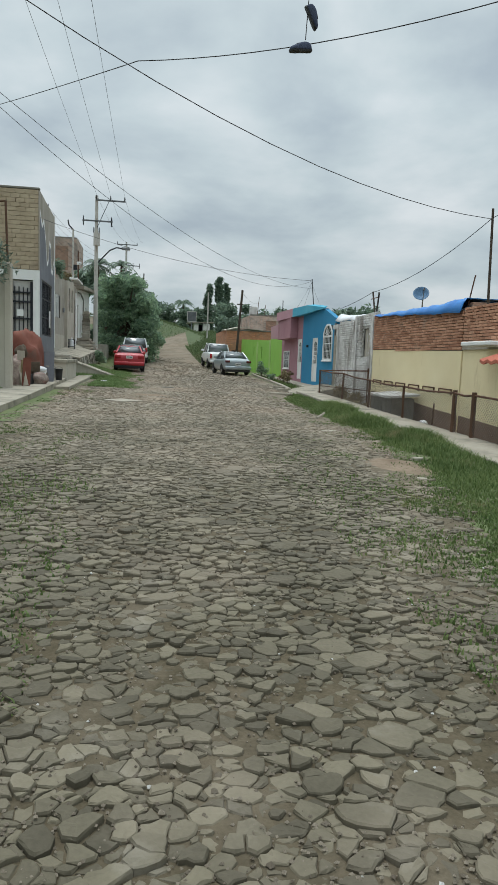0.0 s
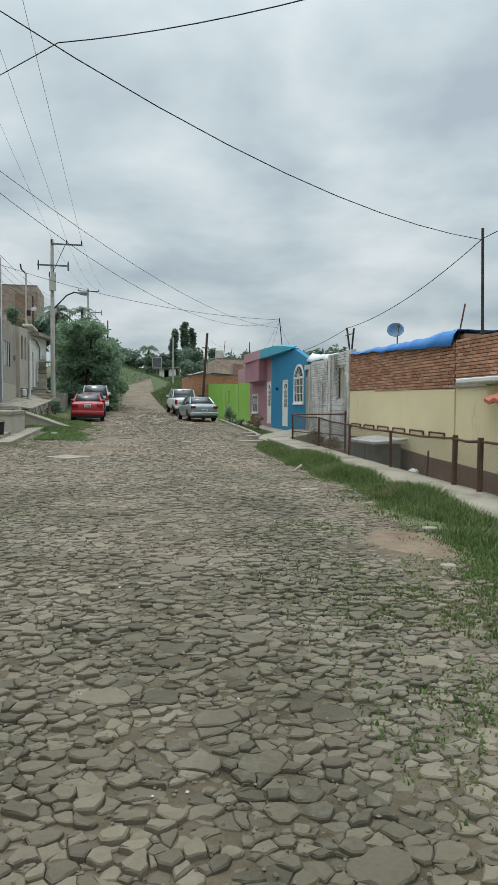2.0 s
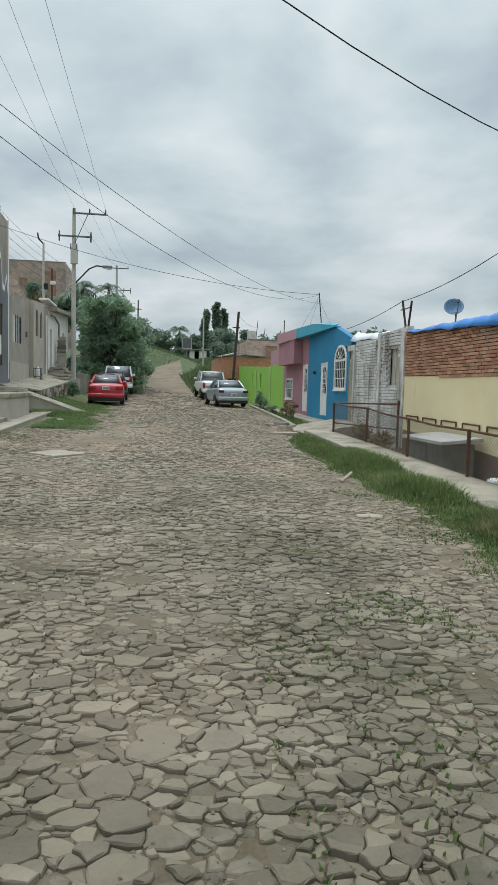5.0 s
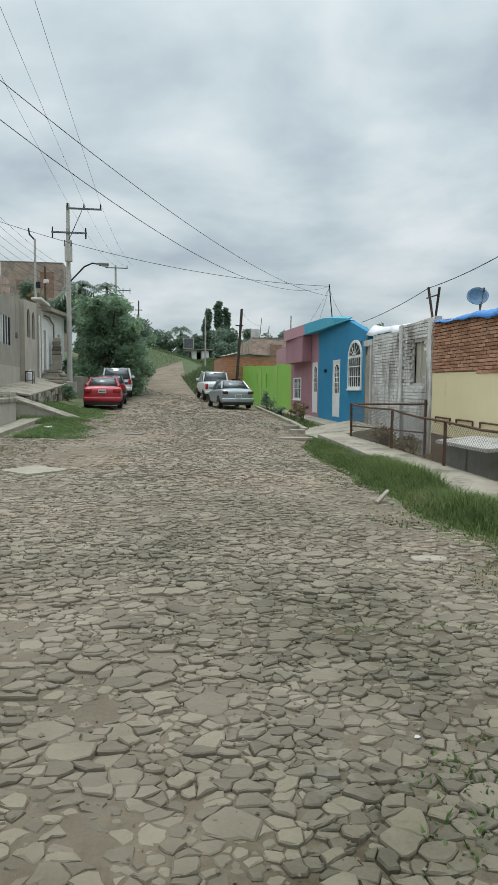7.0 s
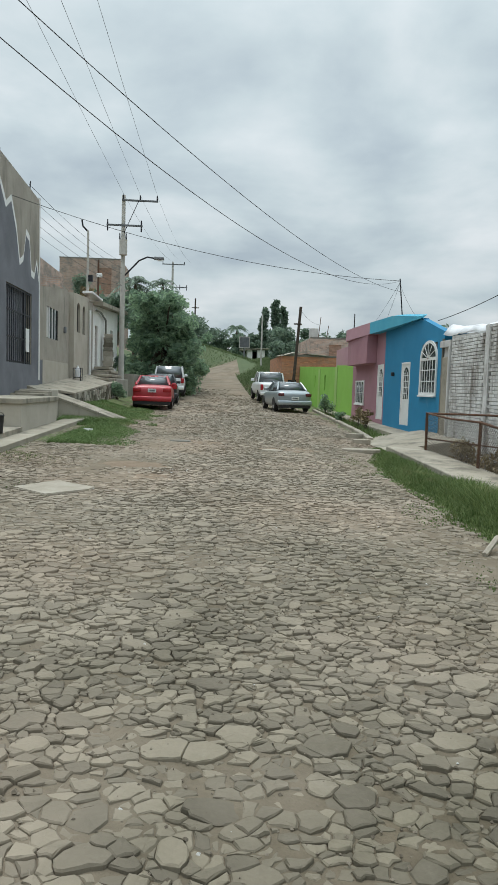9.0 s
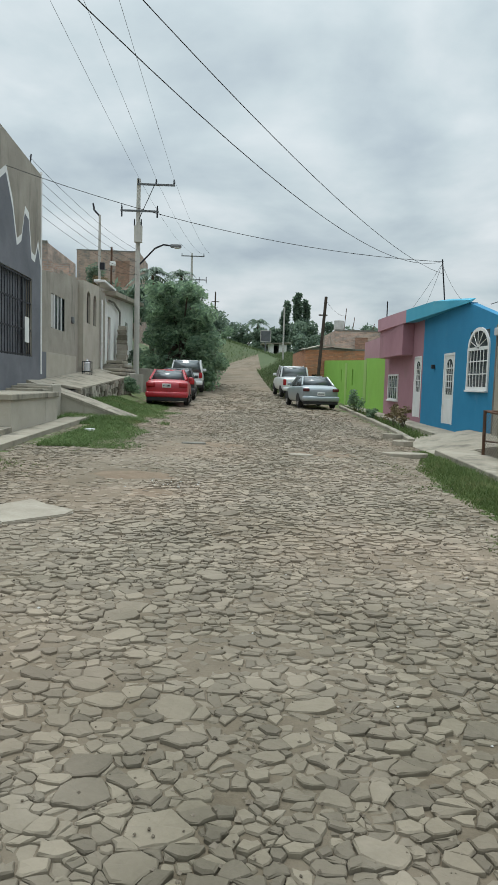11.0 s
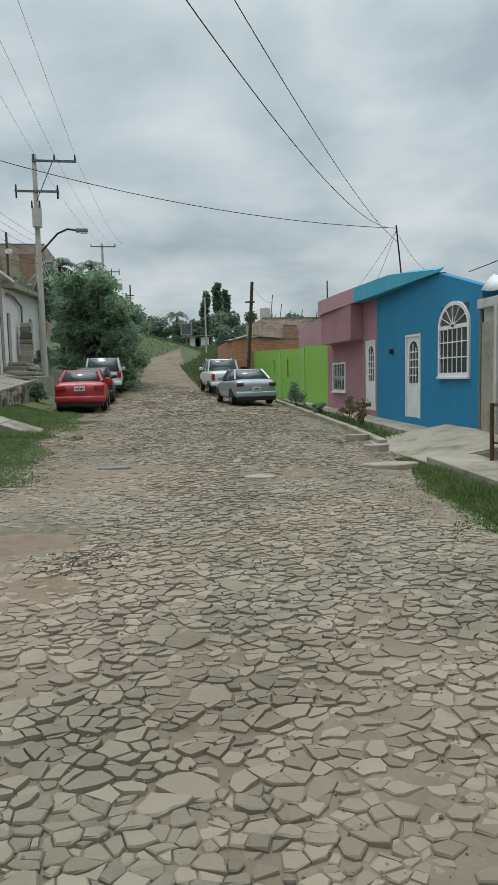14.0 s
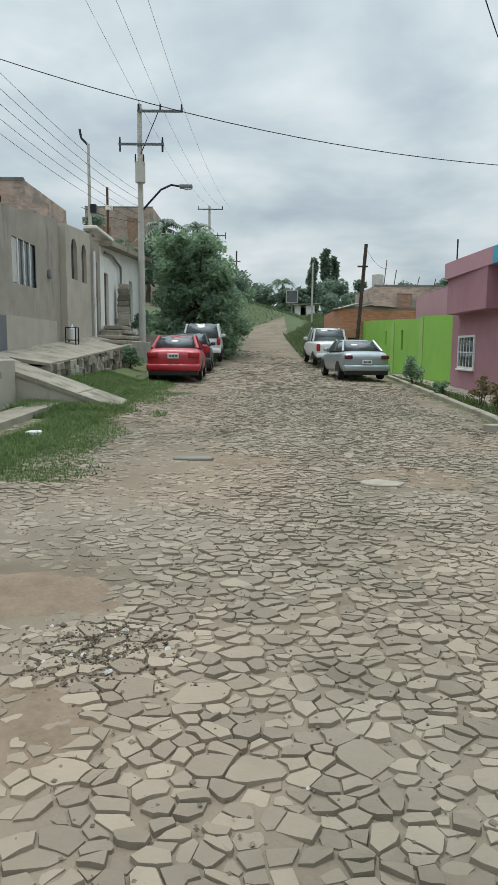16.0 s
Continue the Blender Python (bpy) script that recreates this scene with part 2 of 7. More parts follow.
M_whitepaint = surface("white_paint", (0.66, 0.66, 0.64), (0.80, 0.80, 0.78), 1.5, 0.6, 0.15, 60, (0.5, 0.48, 0.44), 1.3, 0.66)
M_tan = surface("tan_block", (0.30, 0.235, 0.16), (0.46, 0.375, 0.265), 2.0, 0.92, 0.5, 50, (0.22, 0.17, 0.12), 0.8, 0.62, each=0.12)
M_tanjoint = surface("tan_joint", (0.31, 0.245, 0.168), (0.45, 0.365, 0.26), 2.0, 0.95, 0.5, 50)
M_render = surface("grey_cement_render", (0.255, 0.23, 0.19), (0.41, 0.375, 0.32), 1.1, 0.92, 0.7, 45, (0.18, 0.162, 0.135), 1.0, 0.58, streak=True)
M_palerender = surface("pale_cement_render", (0.36, 0.325, 0.265), (0.50, 0.46, 0.39), 1.0, 0.92, 0.4, 55, (0.22, 0.2, 0.165), 0.8, 0.6, streak=True)
M_slate = surface("slate_grey_paint", (0.115, 0.12, 0.135), (0.21, 0.215, 0.235), 0.9, 0.85, 0.3, 50, (0.22, 0.22, 0.23), 0.8, 0.66)
M_iron = surface("black_painted_iron", (0.012, 0.013, 0.016), (0.035, 0.036, 0.042), 4, 0.55, 0.1, 80, metal=0.3)
M_rust = surface("rusty_pipe", (0.075, 0.042, 0.030), (0.17, 0.095, 0.06), 6, 0.8, 0.4, 90, metal=0.3)
M_galv = surface("galvanised_wire", (0.10, 0.09, 0.075), (0.20, 0.18, 0.16), 6, 0.6, 0.1, 90, metal=0.6)
M_polewood = surface("dark_creosoted_wood", (0.035, 0.027, 0.021), (0.085, 0.065, 0.05), 5, 0.9, 0.5, 60)
M_polecon = surface("pole_concrete", (0.38, 0.36, 0.32), (0.52, 0.50, 0.46), 1.8, 0.9, 0.3, 60)
M_wire = surface("cable_rubber", (0.014, 0.014, 0.015), (0.03, 0.03, 0.032), 6, 0.7, 0.0)
M_tarp = surface("blue_tarpaulin", (0.015, 0.15, 0.48), (0.04, 0.24, 0.62), 2.5, 0.45, 0.3, 40, spec=0.5)
M_sheet = surface("white_plastic_sheet", (0.62, 0.63, 0.65), (0.82, 0.83, 0.84), 3, 0.5, 0.3, 40)
M_dish = surface("blue_grey_dish", (0.06, 0.13, 0.22), (0.11, 0.20, 0.31), 4, 0.5, 0.1, 50)
M_awning = surface("red_clay_awning", (0.36, 0.10, 0.065), (0.48, 0.16, 0.10), 2, 0.85, 0.3, 50)
M_dark = surface("dark_interior", (0.018, 0.017, 0.016), (0.04, 0.038, 0.036), 1.5, 0.9, 0.1, 40)
M_pane = glassy("window_pane", (0.06, 0.07, 0.075), 0.08)
M_leaf = surface("broad_leaf", (0.145, 0.225, 0.150), (0.32, 0.44, 0.275), 1.3, 0.45, 0.0, 10, island=0.5, spec=0.5, leafy=0.58)
M_leafdark = surface("dark_leaf", (0.110, 0.160, 0.120), (0.235, 0.310, 0.220), 1.3, 0.65, 0.0, 10, island=0.45, spec=0.2, leafy=0.45)
M_palmleaf = surface("palm_leaf", (0.10, 0.14, 0.11), (0.20, 0.26, 0.19), 1.3, 0.6, 0.0, 10, island=0.4)
M_grass = surface("roadside_grass", (0.064, 0.108, 0.032), (0.180, 0.235, 0.088), 1.0, 0.7, 0.0, 12, (0.26, 0.235, 0.12), 1.2, 0.58, island=0.4, spec=0.2, leafy=0.45)
M_turf = surface("grassy_soil", (0.070, 0.105, 0.035), (0.155, 0.175, 0.080), 1.6, 0.95, 0.6, 60, (0.16, 0.135, 0.09), 0.8, 0.56)
M_hill = surface("far_grass_slope", (0.060, 0.088, 0.040), (0.112, 0.140, 0.068), 0.35, 0.95, 0.6, 8, (0.15, 0.14, 0.08), 0.2, 0.6)
M_bankgrass = surface("far_bank_grass", (0.070, 0.105, 0.046), (0.150, 0.195, 0.092), 0.5, 0.75, 0.0, 8, (0.20, 0.19, 0.11), 0.4, 0.58, island=0.4, spec=0.15, leafy=0.5)
M_bark = surface("bark", (0.06, 0.045, 0.032), (0.14, 0.11, 0.08), 6, 0.9, 0.6, 60)
M_red = surface("red_car_paint", (0.36, 0.012, 0.022), (0.46, 0.022, 0.035), 1.0, 0.35, 0.0, 20, spec=0.5, coat=0.4)
M_silver = surface("silver_car_paint", (0.29, 0.33, 0.35), (0.35, 0.39, 0.41), 1.0, 0.32, 0.0, 20, metal=0.35, spec=0.5, coat=0.4)
M_carwhite = surface("white_car_paint", (0.62, 0.63, 0.63), (0.74, 0.75, 0.75), 1.0, 0.35, 0.0, 20, spec=0.5, coat=0.4)
M_cardark = surface("charcoal_car_paint", (0.02, 0.021, 0.023), (0.04, 0.042, 0.045), 1.0, 0.35, 0.0, 20, spec=0.5, coat=0.4)
M_carglass = glassy("tinted_car_glass", (0.075, 0.09, 0.095), 0.06, ior=1.9)
M_tyre = surface("tyre_rubber", (0.012, 0.012, 0.012), (0.03, 0.029, 0.028), 8, 0.85, 0.3, 60)
M_rim = surface("alloy_rim", (0.35, 0.35, 0.36), (0.5, 0.5, 0.51), 5, 0.35, 0.0, 40, metal=0.8)
M_lamp_red = glassy("red_lamp_lens", (0.36, 0.02, 0.025), 0.15)
M_lamp_dark = glassy("smoked_lamp_lens", (0.10, 0.022, 0.022), 0.15)
M_plastic = surface("black_plastic", (0.015, 0.015, 0.016), (0.035, 0.035, 0.036), 4, 0.6, 0.1, 60)
M_greyplastic = surface("grey_plastic", (0.14, 0.145, 0.15), (0.22, 0.225, 0.23), 4, 0.6, 0.1, 60)
M_plate = surface("number_plate", (0.62, 0.62, 0.60), (0.75, 0.75, 0.73), 6, 0.5, 0.0)
M_ink = surface("dark_print", (0.03, 0.03, 0.035), (0.05, 0.05, 0.055), 6, 0.6, 0.0)
M_shoe = surface("navy_canvas_shoe", (0.03, 0.04, 0.075), (0.07, 0.085, 0.13), 12, 0.85, 0.3, 80)
M_cloth_red = surface("faded_red_cover", (0.13, 0.042, 0.028), (0.22, 0.085, 0.06), 3, 0.9, 0.5, 40, (0.12, 0.08, 0.06), 1.5, 0.58)
M_cloth_mix = surface("mixed_rags", (0.12, 0.07, 0.06), (0.42, 0.36, 0.31), 5, 0.95, 0.5, 40, (0.30, 0.07, 0.07), 3.0, 0.58)
M_orange = surface("orange_brick_run", (0.40, 0.17, 0.09), (0.56, 0.27, 0.16), 1.5, 0.92, 0.5, 40, (0.34, 0.22, 0.15), 0.8, 0.6, island=0.25, brick=(0.75, 0.95, 1.1))
M_sidebrick = surface("weathered_brick_side", (0.25, 0.145, 0.105), (0.40, 0.25, 0.185), 1.6, 0.92, 0.5, 40, (0.27, 0.20, 0.16), 1.0, 0.55, brick=(0.8, 0.9, 0.95))
M_farwall = surface("far_brick_house", (0.38, 0.255, 0.20), (0.53, 0.385, 0.315), 1.2, 0.92, 0.4, 30, (0.27, 0.22, 0.19), 0.8, 0.50, island=0.25, brick=(0.85, 1.05, 1.15))
M_weed = surface("dry_weed", (0.16, 0.12, 0.06), (0.3, 0.24, 0.14), 3, 0.9, 0.0, 20, island=0.3)
M_peeling = surface("peeling_white_wall", (0.66, 0.65, 0.61), (0.82, 0.81, 0.78), 1.4, 0.9, 0.3, 40, (0.42, 0.38, 0.32), 0.8, 0.64, streak=True)
M_litter = surface("white_litter", (0.38, 0.37, 0.34), (0.62, 0.61, 0.58), 9, 0.7, 0.0, 40, island=0.2)
M_curtain = surface("pale_curtain", (0.42, 0.41, 0.38), (0.62, 0.61, 0.58), 2.5, 0.9, 0.2, 40, (0.2, 0.2, 0.19), 2.2, 0.56, streak=True)
M_flat = surface("pale_field_stone", (0.26, 0.23, 0.18), (0.39, 0.352, 0.288), 4, 0.85, 0.5, 60)
M_steel = surface("weathered_grey_steel", (0.09, 0.095, 0.10), (0.17, 0.175, 0.18), 4, 0.6, 0.1, 60, metal=0.3)

# ---- building helpers ----
ORIGIN = {}


def thing(name, label, category, at, group="", kind=""):
    """A top-level thing: an Empty at its base."""
    ob = new(name)
    ob.location = at
    ORIGIN[ob.name] = Vector(at)
    return tagged(ob, label, category, group, kind)


def from_bm(name, bm, material, smooth=False):
    me = bpy.data.meshes.new(name)
    bm.normal_update()
    bm.to_mesh(me)
    bm.free()
    for m in material if isinstance(material, (list, tuple)) else [material]:
        me.materials.append(m)
    if smooth:
        me.shade_smooth()
    return new(name, me)


def part(name, bm, material, parent, label="", smooth=False):
    """Links a bmesh, given in world coordinates, as one mesh under a thing or a part."""
    base = ORIGIN[parent.name]
    bmesh.ops.translate(bm, verts=bm.verts, vec=-base)
    ob = from_bm(name, bm, material, smooth)
    ob.parent = parent
    ORIGIN[ob.name] = base
    return tagged(ob, label)


def alone(name, bm, material, label, category, at=None, group="", kind="", smooth=False):
    """A top-level thing of one mesh, given in world coordinates."""
    if at is None:
        lo = [min(v.co[i] for v in bm.verts) for i in range(3)]
        hi = [max(v.co[i] for v in bm.verts) for i in range(3)]
        at = ((lo[0] + hi[0]) / 2, (lo[1] + hi[1]) / 2, lo[2])
    bmesh.ops.translate(bm, verts=bm.verts, vec=-Vector(at))
    ob = from_bm(name, bm, material, smooth)
    ob.location = at
    ORIGIN[ob.name] = Vector(at)
    return tagged(ob, label, category, group, kind)


def box(x0, x1, y0, y1, z0, z1, bevel=0.0, bm=None):
    own = bmesh.new()
    bmesh.ops.create_cube(own, size=1, matrix=Matrix.LocRotScale(((x0 + x1) / 2, (y0 + y1) / 2, (z0 + z1) / 2), None, (abs(x1 - x0), abs(y1 - y0), abs(z1 - z0))))
    if bevel:
        bmesh.ops.bevel(own, geom=own.edges[:], offset=bevel, segments=2, affect="EDGES", profile=0.5)
    return merge(own, bm)


def merge(own, bm):
    if bm is None:
        return own
    me = bpy.data.meshes.new("tmp")
    own.to_mesh(me)
    own.free()
    bm.from_mesh(me)
    bpy.data.meshes.remove(me)
    return bm


def tube(a, b, r, r2=None, seg=8, bm=None):
    """A rod from a to b."""
    a, b = Vector(a), Vector(b)
    own = bmesh.new()
    m = Matrix.Translation((a + b) / 2) @ (b - a).to_track_quat("Z", "Y").to_matrix().to_4x4()
    bmesh.ops.create_cone(own, cap_ends=True, segments=seg, radius1=r, radius2=r if r2 is None else r2, depth=(b - a).length, matrix=m)
    return merge(own, bm)


def pipe(points, r, seg=6, bm=None):
    bm = bm or bmesh.new()
    for a, b in zip(points, points[1:]):
        tube(a, b, r, seg=seg, bm=bm)
    return bm


def prism(outline, axis, lo, hi, bm=None):
    """A flat outline pushed along an axis; the outline's two numbers are the other two axes in order."""
    own = bmesh.new()
    rings = []
    for d in (lo, hi):
        ring = []
        for p in outline:
            c = list(p)
            c.insert("xyz".index(axis), d)
            ring.append(own.verts.new(c))
        rings.append(ring)
    own.faces.new(rings[0])
    own.faces.new(rings[1][::-1])
    k = len(outline)
    for i in range(k):
        own.faces.new((rings[0][i], rings[1][i], rings[1][(i + 1) % k], rings[0][(i + 1) % k]))
    bmesh.ops.recalc_face_normals(own, faces=own.faces[:])
    return merge(own, bm)


def wall_along_y(x0, x1, y0, y1, z0, top0, top1, openings=(), bm=None):
    """A wall along y with openings (ya, yb, za, zb) and a top that slopes from top0 at y0 to top1 at y1."""
    bm = bm or bmesh.new()
    ys = sorted({y0, y1, *(o[0] for o in openings), *(o[1] for o in openings)})
    slope = lambda y: top0 + (top1 - top0) * (y - y0) / (y1 - y0)
    for a, b in zip(ys, ys[1:]):
        spans, z = [], z0
        for o in sorted(openings, key=lambda o: o[2]):
            if o[0] <= a and o[1] >= b:
                if o[2] > z:
                    spans.append((z, o[2], o[2]))
                z = o[3]
        spans.append((z, slope(a), slope(b)))
        for lo, ha, hb in spans:
            prism([(a, lo), (b, lo), (b, hb), (a, ha)], "x", x0, x1, bm)
    bm.verts.index_update()
    return weld(bm)


def wall_along_x(y0, y1, x0, x1, z0, top, openings=(), bm=None):
    bm = bm or bmesh.new()
    xs = sorted({x0, x1, *(o[0] for o in openings), *(o[1] for o in openings)})
    for a, b in zip(xs, xs[1:]):
        spans, z = [], z0
        for o in sorted(openings, key=lambda o: o[2]):
            if o[0] <= a and o[1] >= b:
                if o[2] > z:
                    spans.append((z, o[2]))
                z = o[3]
        spans.append((z, top))
        for lo, hi in spans:
            box(a, b, y0, y1, lo, hi, bm=bm)
    bm.verts.index_update()
    return weld(bm)


def weld(bm):
    """Joins touching blocks into one shell and drops the faces between them."""
    bmesh.ops.remove_doubles(bm, verts=bm.verts, dist=1e-4)
    seen = {}
    bm.verts.index_update()
    for f in bm.faces:
        seen.setdefault(frozenset(v.index for v in f.verts), []).append(f)
    twins = [f for fs in seen.values() if len(fs) > 1 for f in fs]
    if twins:
        bmesh.ops.delete(bm, geom=twins, context="FACES")
    return bm


def arc(cy, cz, ry, rz, n=10, a0=0.0, a1=math.pi):
    return [(cy + ry * math.cos(a0 + (a1 - a0) * i / n), cz + rz * math.sin(a0 + (a1 - a0) * i / n)) for i in range(n + 1)]


def spandrels(x0, x1, ya, yb, spring, crown, bm):
    """Fills a square opening's head so that it becomes an arch."""
    mid, r = (ya + yb) / 2, (yb - ya) / 2
    pts = arc(mid, spring, r, crown - spring, 10)
    right = [p for p in pts[:6]] + [(yb, crown + 0.001)]
    left = [p for p in pts[5:]] + [(ya, crown + 0.001)]
    prism(right, "x", x0, x1, bm)
    prism(left, "x", x0, x1, bm)


BLOCKS = []


def block_mesh(k, material):
    """A unit block with uneven corners and chamfered front edges."""
    rng = random.Random(k)
    bm = bmesh.new()
    bmesh.ops.create_cube(bm, size=1)
    for v in bm.verts:
        v.co += Vector([rng.uniform(-0.035, 0.035) for _ in range(3)])
    bmesh.ops.bevel(bm, geom=bm.edges[:], offset=0.05, segments=1, affect="EDGES")
    me = bpy.data.meshes.new("brick")
    bm.to_mesh(me)
    bm.free()
    me.materials.append(material)
    return me


def pieces(parent, name, rows, material, rest_material, limit=300):
    """rows: (centre, size) of each piece; the first ones become objects of their own, the rest one joined part."""
    shared = [block_mesh(k, material) for k in range(5)]
    base = ORIGIN[parent.name]
    rng = random.Random(len(rows))
    for c, s in rows[:limit]:
        ob = new(name, rng.choice(shared))
        ob.parent = parent
        ob.location, ob.scale = Vector(c) - base, s
    if len(rows) > limit:
        unit = [np.array([v.co[:] for v in me.vertices]) for me in shared]
        polys = [[tuple(p.vertices) for p in me.polygons] for me in shared]
        vs, fs, off = [], [], 0
        for c, s in rows[limit:]:
            k = rng.randrange(5)
            vs.append(unit[k] * np.array(s) + np.array(c) - np.array(base))
            fs.extend([tuple(i + off for i in p) for p in polys[k]])
            off += len(unit[k])
        me = bpy.data.meshes.new(name + "_run")
        me.from_pydata(np.concatenate(vs).tolist(), [], fs)
        me.materials.append(rest_material)
        ob = new(name + "_run", me)
        ob.parent = parent
        tagged(ob, kind="stuff")


def courses(y0, y1, z0, z1, bl, bh, joint, seed, keep=None):
    """Centres and sizes (along, up) of a running bond."""
    rng = random.Random(seed)
    out, k, z = [], 0, z0
    while z + bh * 0.6 < z1:
        h = min(bh, z1 - z)
        y = y0 - (bl / 2 if k % 2 else 0) + rng.uniform(-0.03, 0.03)
        while y < y1:
            a, b = max(y, y0), min(y + bl, y1)
            if b - a > 0.06 and (keep is None or keep((a + b) / 2, z + h / 2)):
                out.append(((a + b) / 2, z + h / 2, b - a - joint, h - joint))
            y += bl
        z += bh
        k += 1
    return out


# ---- ground ----
def along(v, table):
    for (a, za), (b, zb) in zip(table, table[1:]):
        if v <= b:
            return za + (zb - za) * max(0.0, (v - a) / (b - a))
    return table[-1][1]


RISE = [(-60, -0.9), (-5, -0.04), (0, 0.05), (5, 0.15), (10, 0.24), (15, 0.29), (20, 0.34), (25, 0.42), (30, 0.52), (38, 0.64), (45, 0.74), (52, 1.0), (60, 1.55), (70, 2.5), (82, 3.6), (95, 4.5), (110, 5.0), (135, 5.3), (200, 4.5), (900, -6)]
LEFT_EDGE = [(-60, -2.6), (24, -2.4), (31, -2.2), (44, -2.2), (50, -0.3), (60, 0.0), (79, 0.0), (81, -2.5), (84, -9.2), (900, -9.2)]
RIGHT_EDGE = [(-60, 1.5), (2, 1.7), (4, 2.3), (6, 3.0), (8, 3.6), (12, 4.1), (22, 4.5), (26, 5.6), (44, 6.6), (50, 5.6), (56, 4.4), (70, 4.2), (79, 4.2), (80, 3.5), (85, -3.4), (89, -9.0), (900, -9.0)]


def smooth_rise(v):
    return sum(along(v + d, RISE) for d in (-4, -2, 0, 2, 4)) / 5


def ground_z(x, y):
    z = smooth_rise(y) - 0.018 * (min(max(x, -3), 7) - 1.5) * (1 if y < 60 else 0.3)
    z += 0.02 * noise.noise((x * 0.5, y * 0.35, 3.1)) * (1 if y < 120 else 0)
    if x > 4 and y < 27:
        z -= 0.05 * (min(x, 6.3) - 4) * min(1, (27 - y) / 4)
    le, re = along(y, LEFT_EDGE), along(y, RIGHT_EDGE)
    if y > 48:
        if x < le:
            z += min(3.2, 0.33 * (le - x)) * min(1, (y - 48) / 12)
        if x > re and y > 54 and y < 80:
            z += min(1.3, 0.42 * (x - re)) * min(1, (y - 54) / 8)
        elif y >= 80 and x > re:
            beyond = y - (79.5 + 0.72 * (4.2 - x))
            z += max(min(1.3, 0.42 * max(0.0, x - 4.2)), min(2.6 - 0.25 * max(0.0, x), 0.5 * max(0.0, beyond)))
    elif x < -1.9 and 30 < y < 47:
        z += 0.30 * min(1, (-1.9 - x) / 1.1) * min(1, (y - 30) / 2, (47 - y) / 2)
    elif x < -3.4:
        z += min(0.25, 0.3 * (-3.4 - x))
    if y < 27.5 and x > 6.25:
        z -= min(0.7, 1.6 * (x - 6.25)) * min(1.0, max(0, (24.5 - y) / 6))
    return z


def axis_steps(fine_lo, fine_hi, step, far):
    vals = list(np.arange(fine_lo, fine_hi + step / 2, step))
    d = step
    while vals[-1] < far[1]:
        d *= 1.22
        vals.append(vals[-1] + d)
    d = step
    while vals[0] > far[0]:
        d *= 1.22
        vals.insert(0, vals[0] - d)
    return vals


def dust(x, y):
    """How high the loose dirt lies against the stones' feet."""
    d = 0.010 * noise.noise((x * 0.8, y * 0.5, 0)) + 0.009 * noise.noise((x * 2.6, y * 2.2, 5)) + 0.005 * noise.noise((x * 7, y * 7, 2))
    d += 0.001 + 0.006 * noise.noise((x * 4.3, y * 3.9, 7)) * min(1.0, max(0.0, (y - 5) / 6))
    d += 0.010 * math.exp(-((x - 0.05) / 0.6) ** 4 - ((y - 20.65) / 0.5) ** 4) + 0.006 * math.exp(-((x - 0.35) / 0.6) ** 2 - ((y - 19.3) / 0.5) ** 2)
    d += 0.008 * math.exp(-((x - 3.2) / 1.0) ** 2 - ((y - 24.2) / 1.2) ** 2) + 0.008 * math.exp(-((x - 0.8) / 1.4) ** 2 - ((y - 24.8) / 1.0) ** 2)
    d += (0.001 + 0.007 * noise.noise((x * 0.55, y * 0.3, 21))) * min(1.0, max(0.0, (y - 9) / 5))
    d += 0.012 * math.exp(-((x - 3.2) / 0.5) ** 2 - ((y - 8.4) / 0.9) ** 2)
    d += 0.010 * math.exp(-((x + 0.2) / 1.0) ** 2) * max(0.0, min(1.0, (y - 14) / 5))
    return d


def build_ground():
    xs = axis_steps(-7, 10, 0.11, (-700, 700))
    ys = axis_steps(0, 34, 0.11, (-90, 900))
    verts, faces, idx = [], [], []
    nx = len(xs)
    for y in ys:
        for x in xs:
            z = ground_z(x, y)
            if -3 < x < 6 and -4 < y < 62:
                z += dust(x, y)
            verts.append((x, y, z))
    for j in range(len(ys) - 1):
        cy = (ys[j] + ys[j + 1]) / 2
        le, re = along(cy, LEFT_EDGE), along(cy, RIGHT_EDGE)
        for i in range(nx - 1):
            cx = (xs[i] + xs[i + 1]) / 2
            faces.append((j * nx + i, j * nx + i + 1, (j + 1) * nx + i + 1, (j + 1) * nx + i))
            wob = 0.25 * noise.noise((cx * 0.9, cy * 0.9, 8)) + 0.18 * noise.noise((cx * 4, cy * 4, 1))
            if 23.6 < cy < 40 and cx < -1.15 + 0.5 * noise.noise((cx * 0.7, cy * 0.5, 14)) + wob:
                idx.append(2)
            elif le + wob < cx < re + wob:
                idx.append(0)
            elif cx > 6.2 and cy < 27:
                idx.append(1)
            else:
                idx.append(3 if cy > 58 else 2)
    me = bpy.data.meshes.new("ground")
    me.from_pydata(verts, [], faces)
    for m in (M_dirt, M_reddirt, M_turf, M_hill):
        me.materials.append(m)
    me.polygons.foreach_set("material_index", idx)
    me.shade_smooth()
    return tagged(new("ground", me), "dusty dirt road bed with grassy verges rising to a hill", "ground", kind="structure")


GROUND = build_ground()


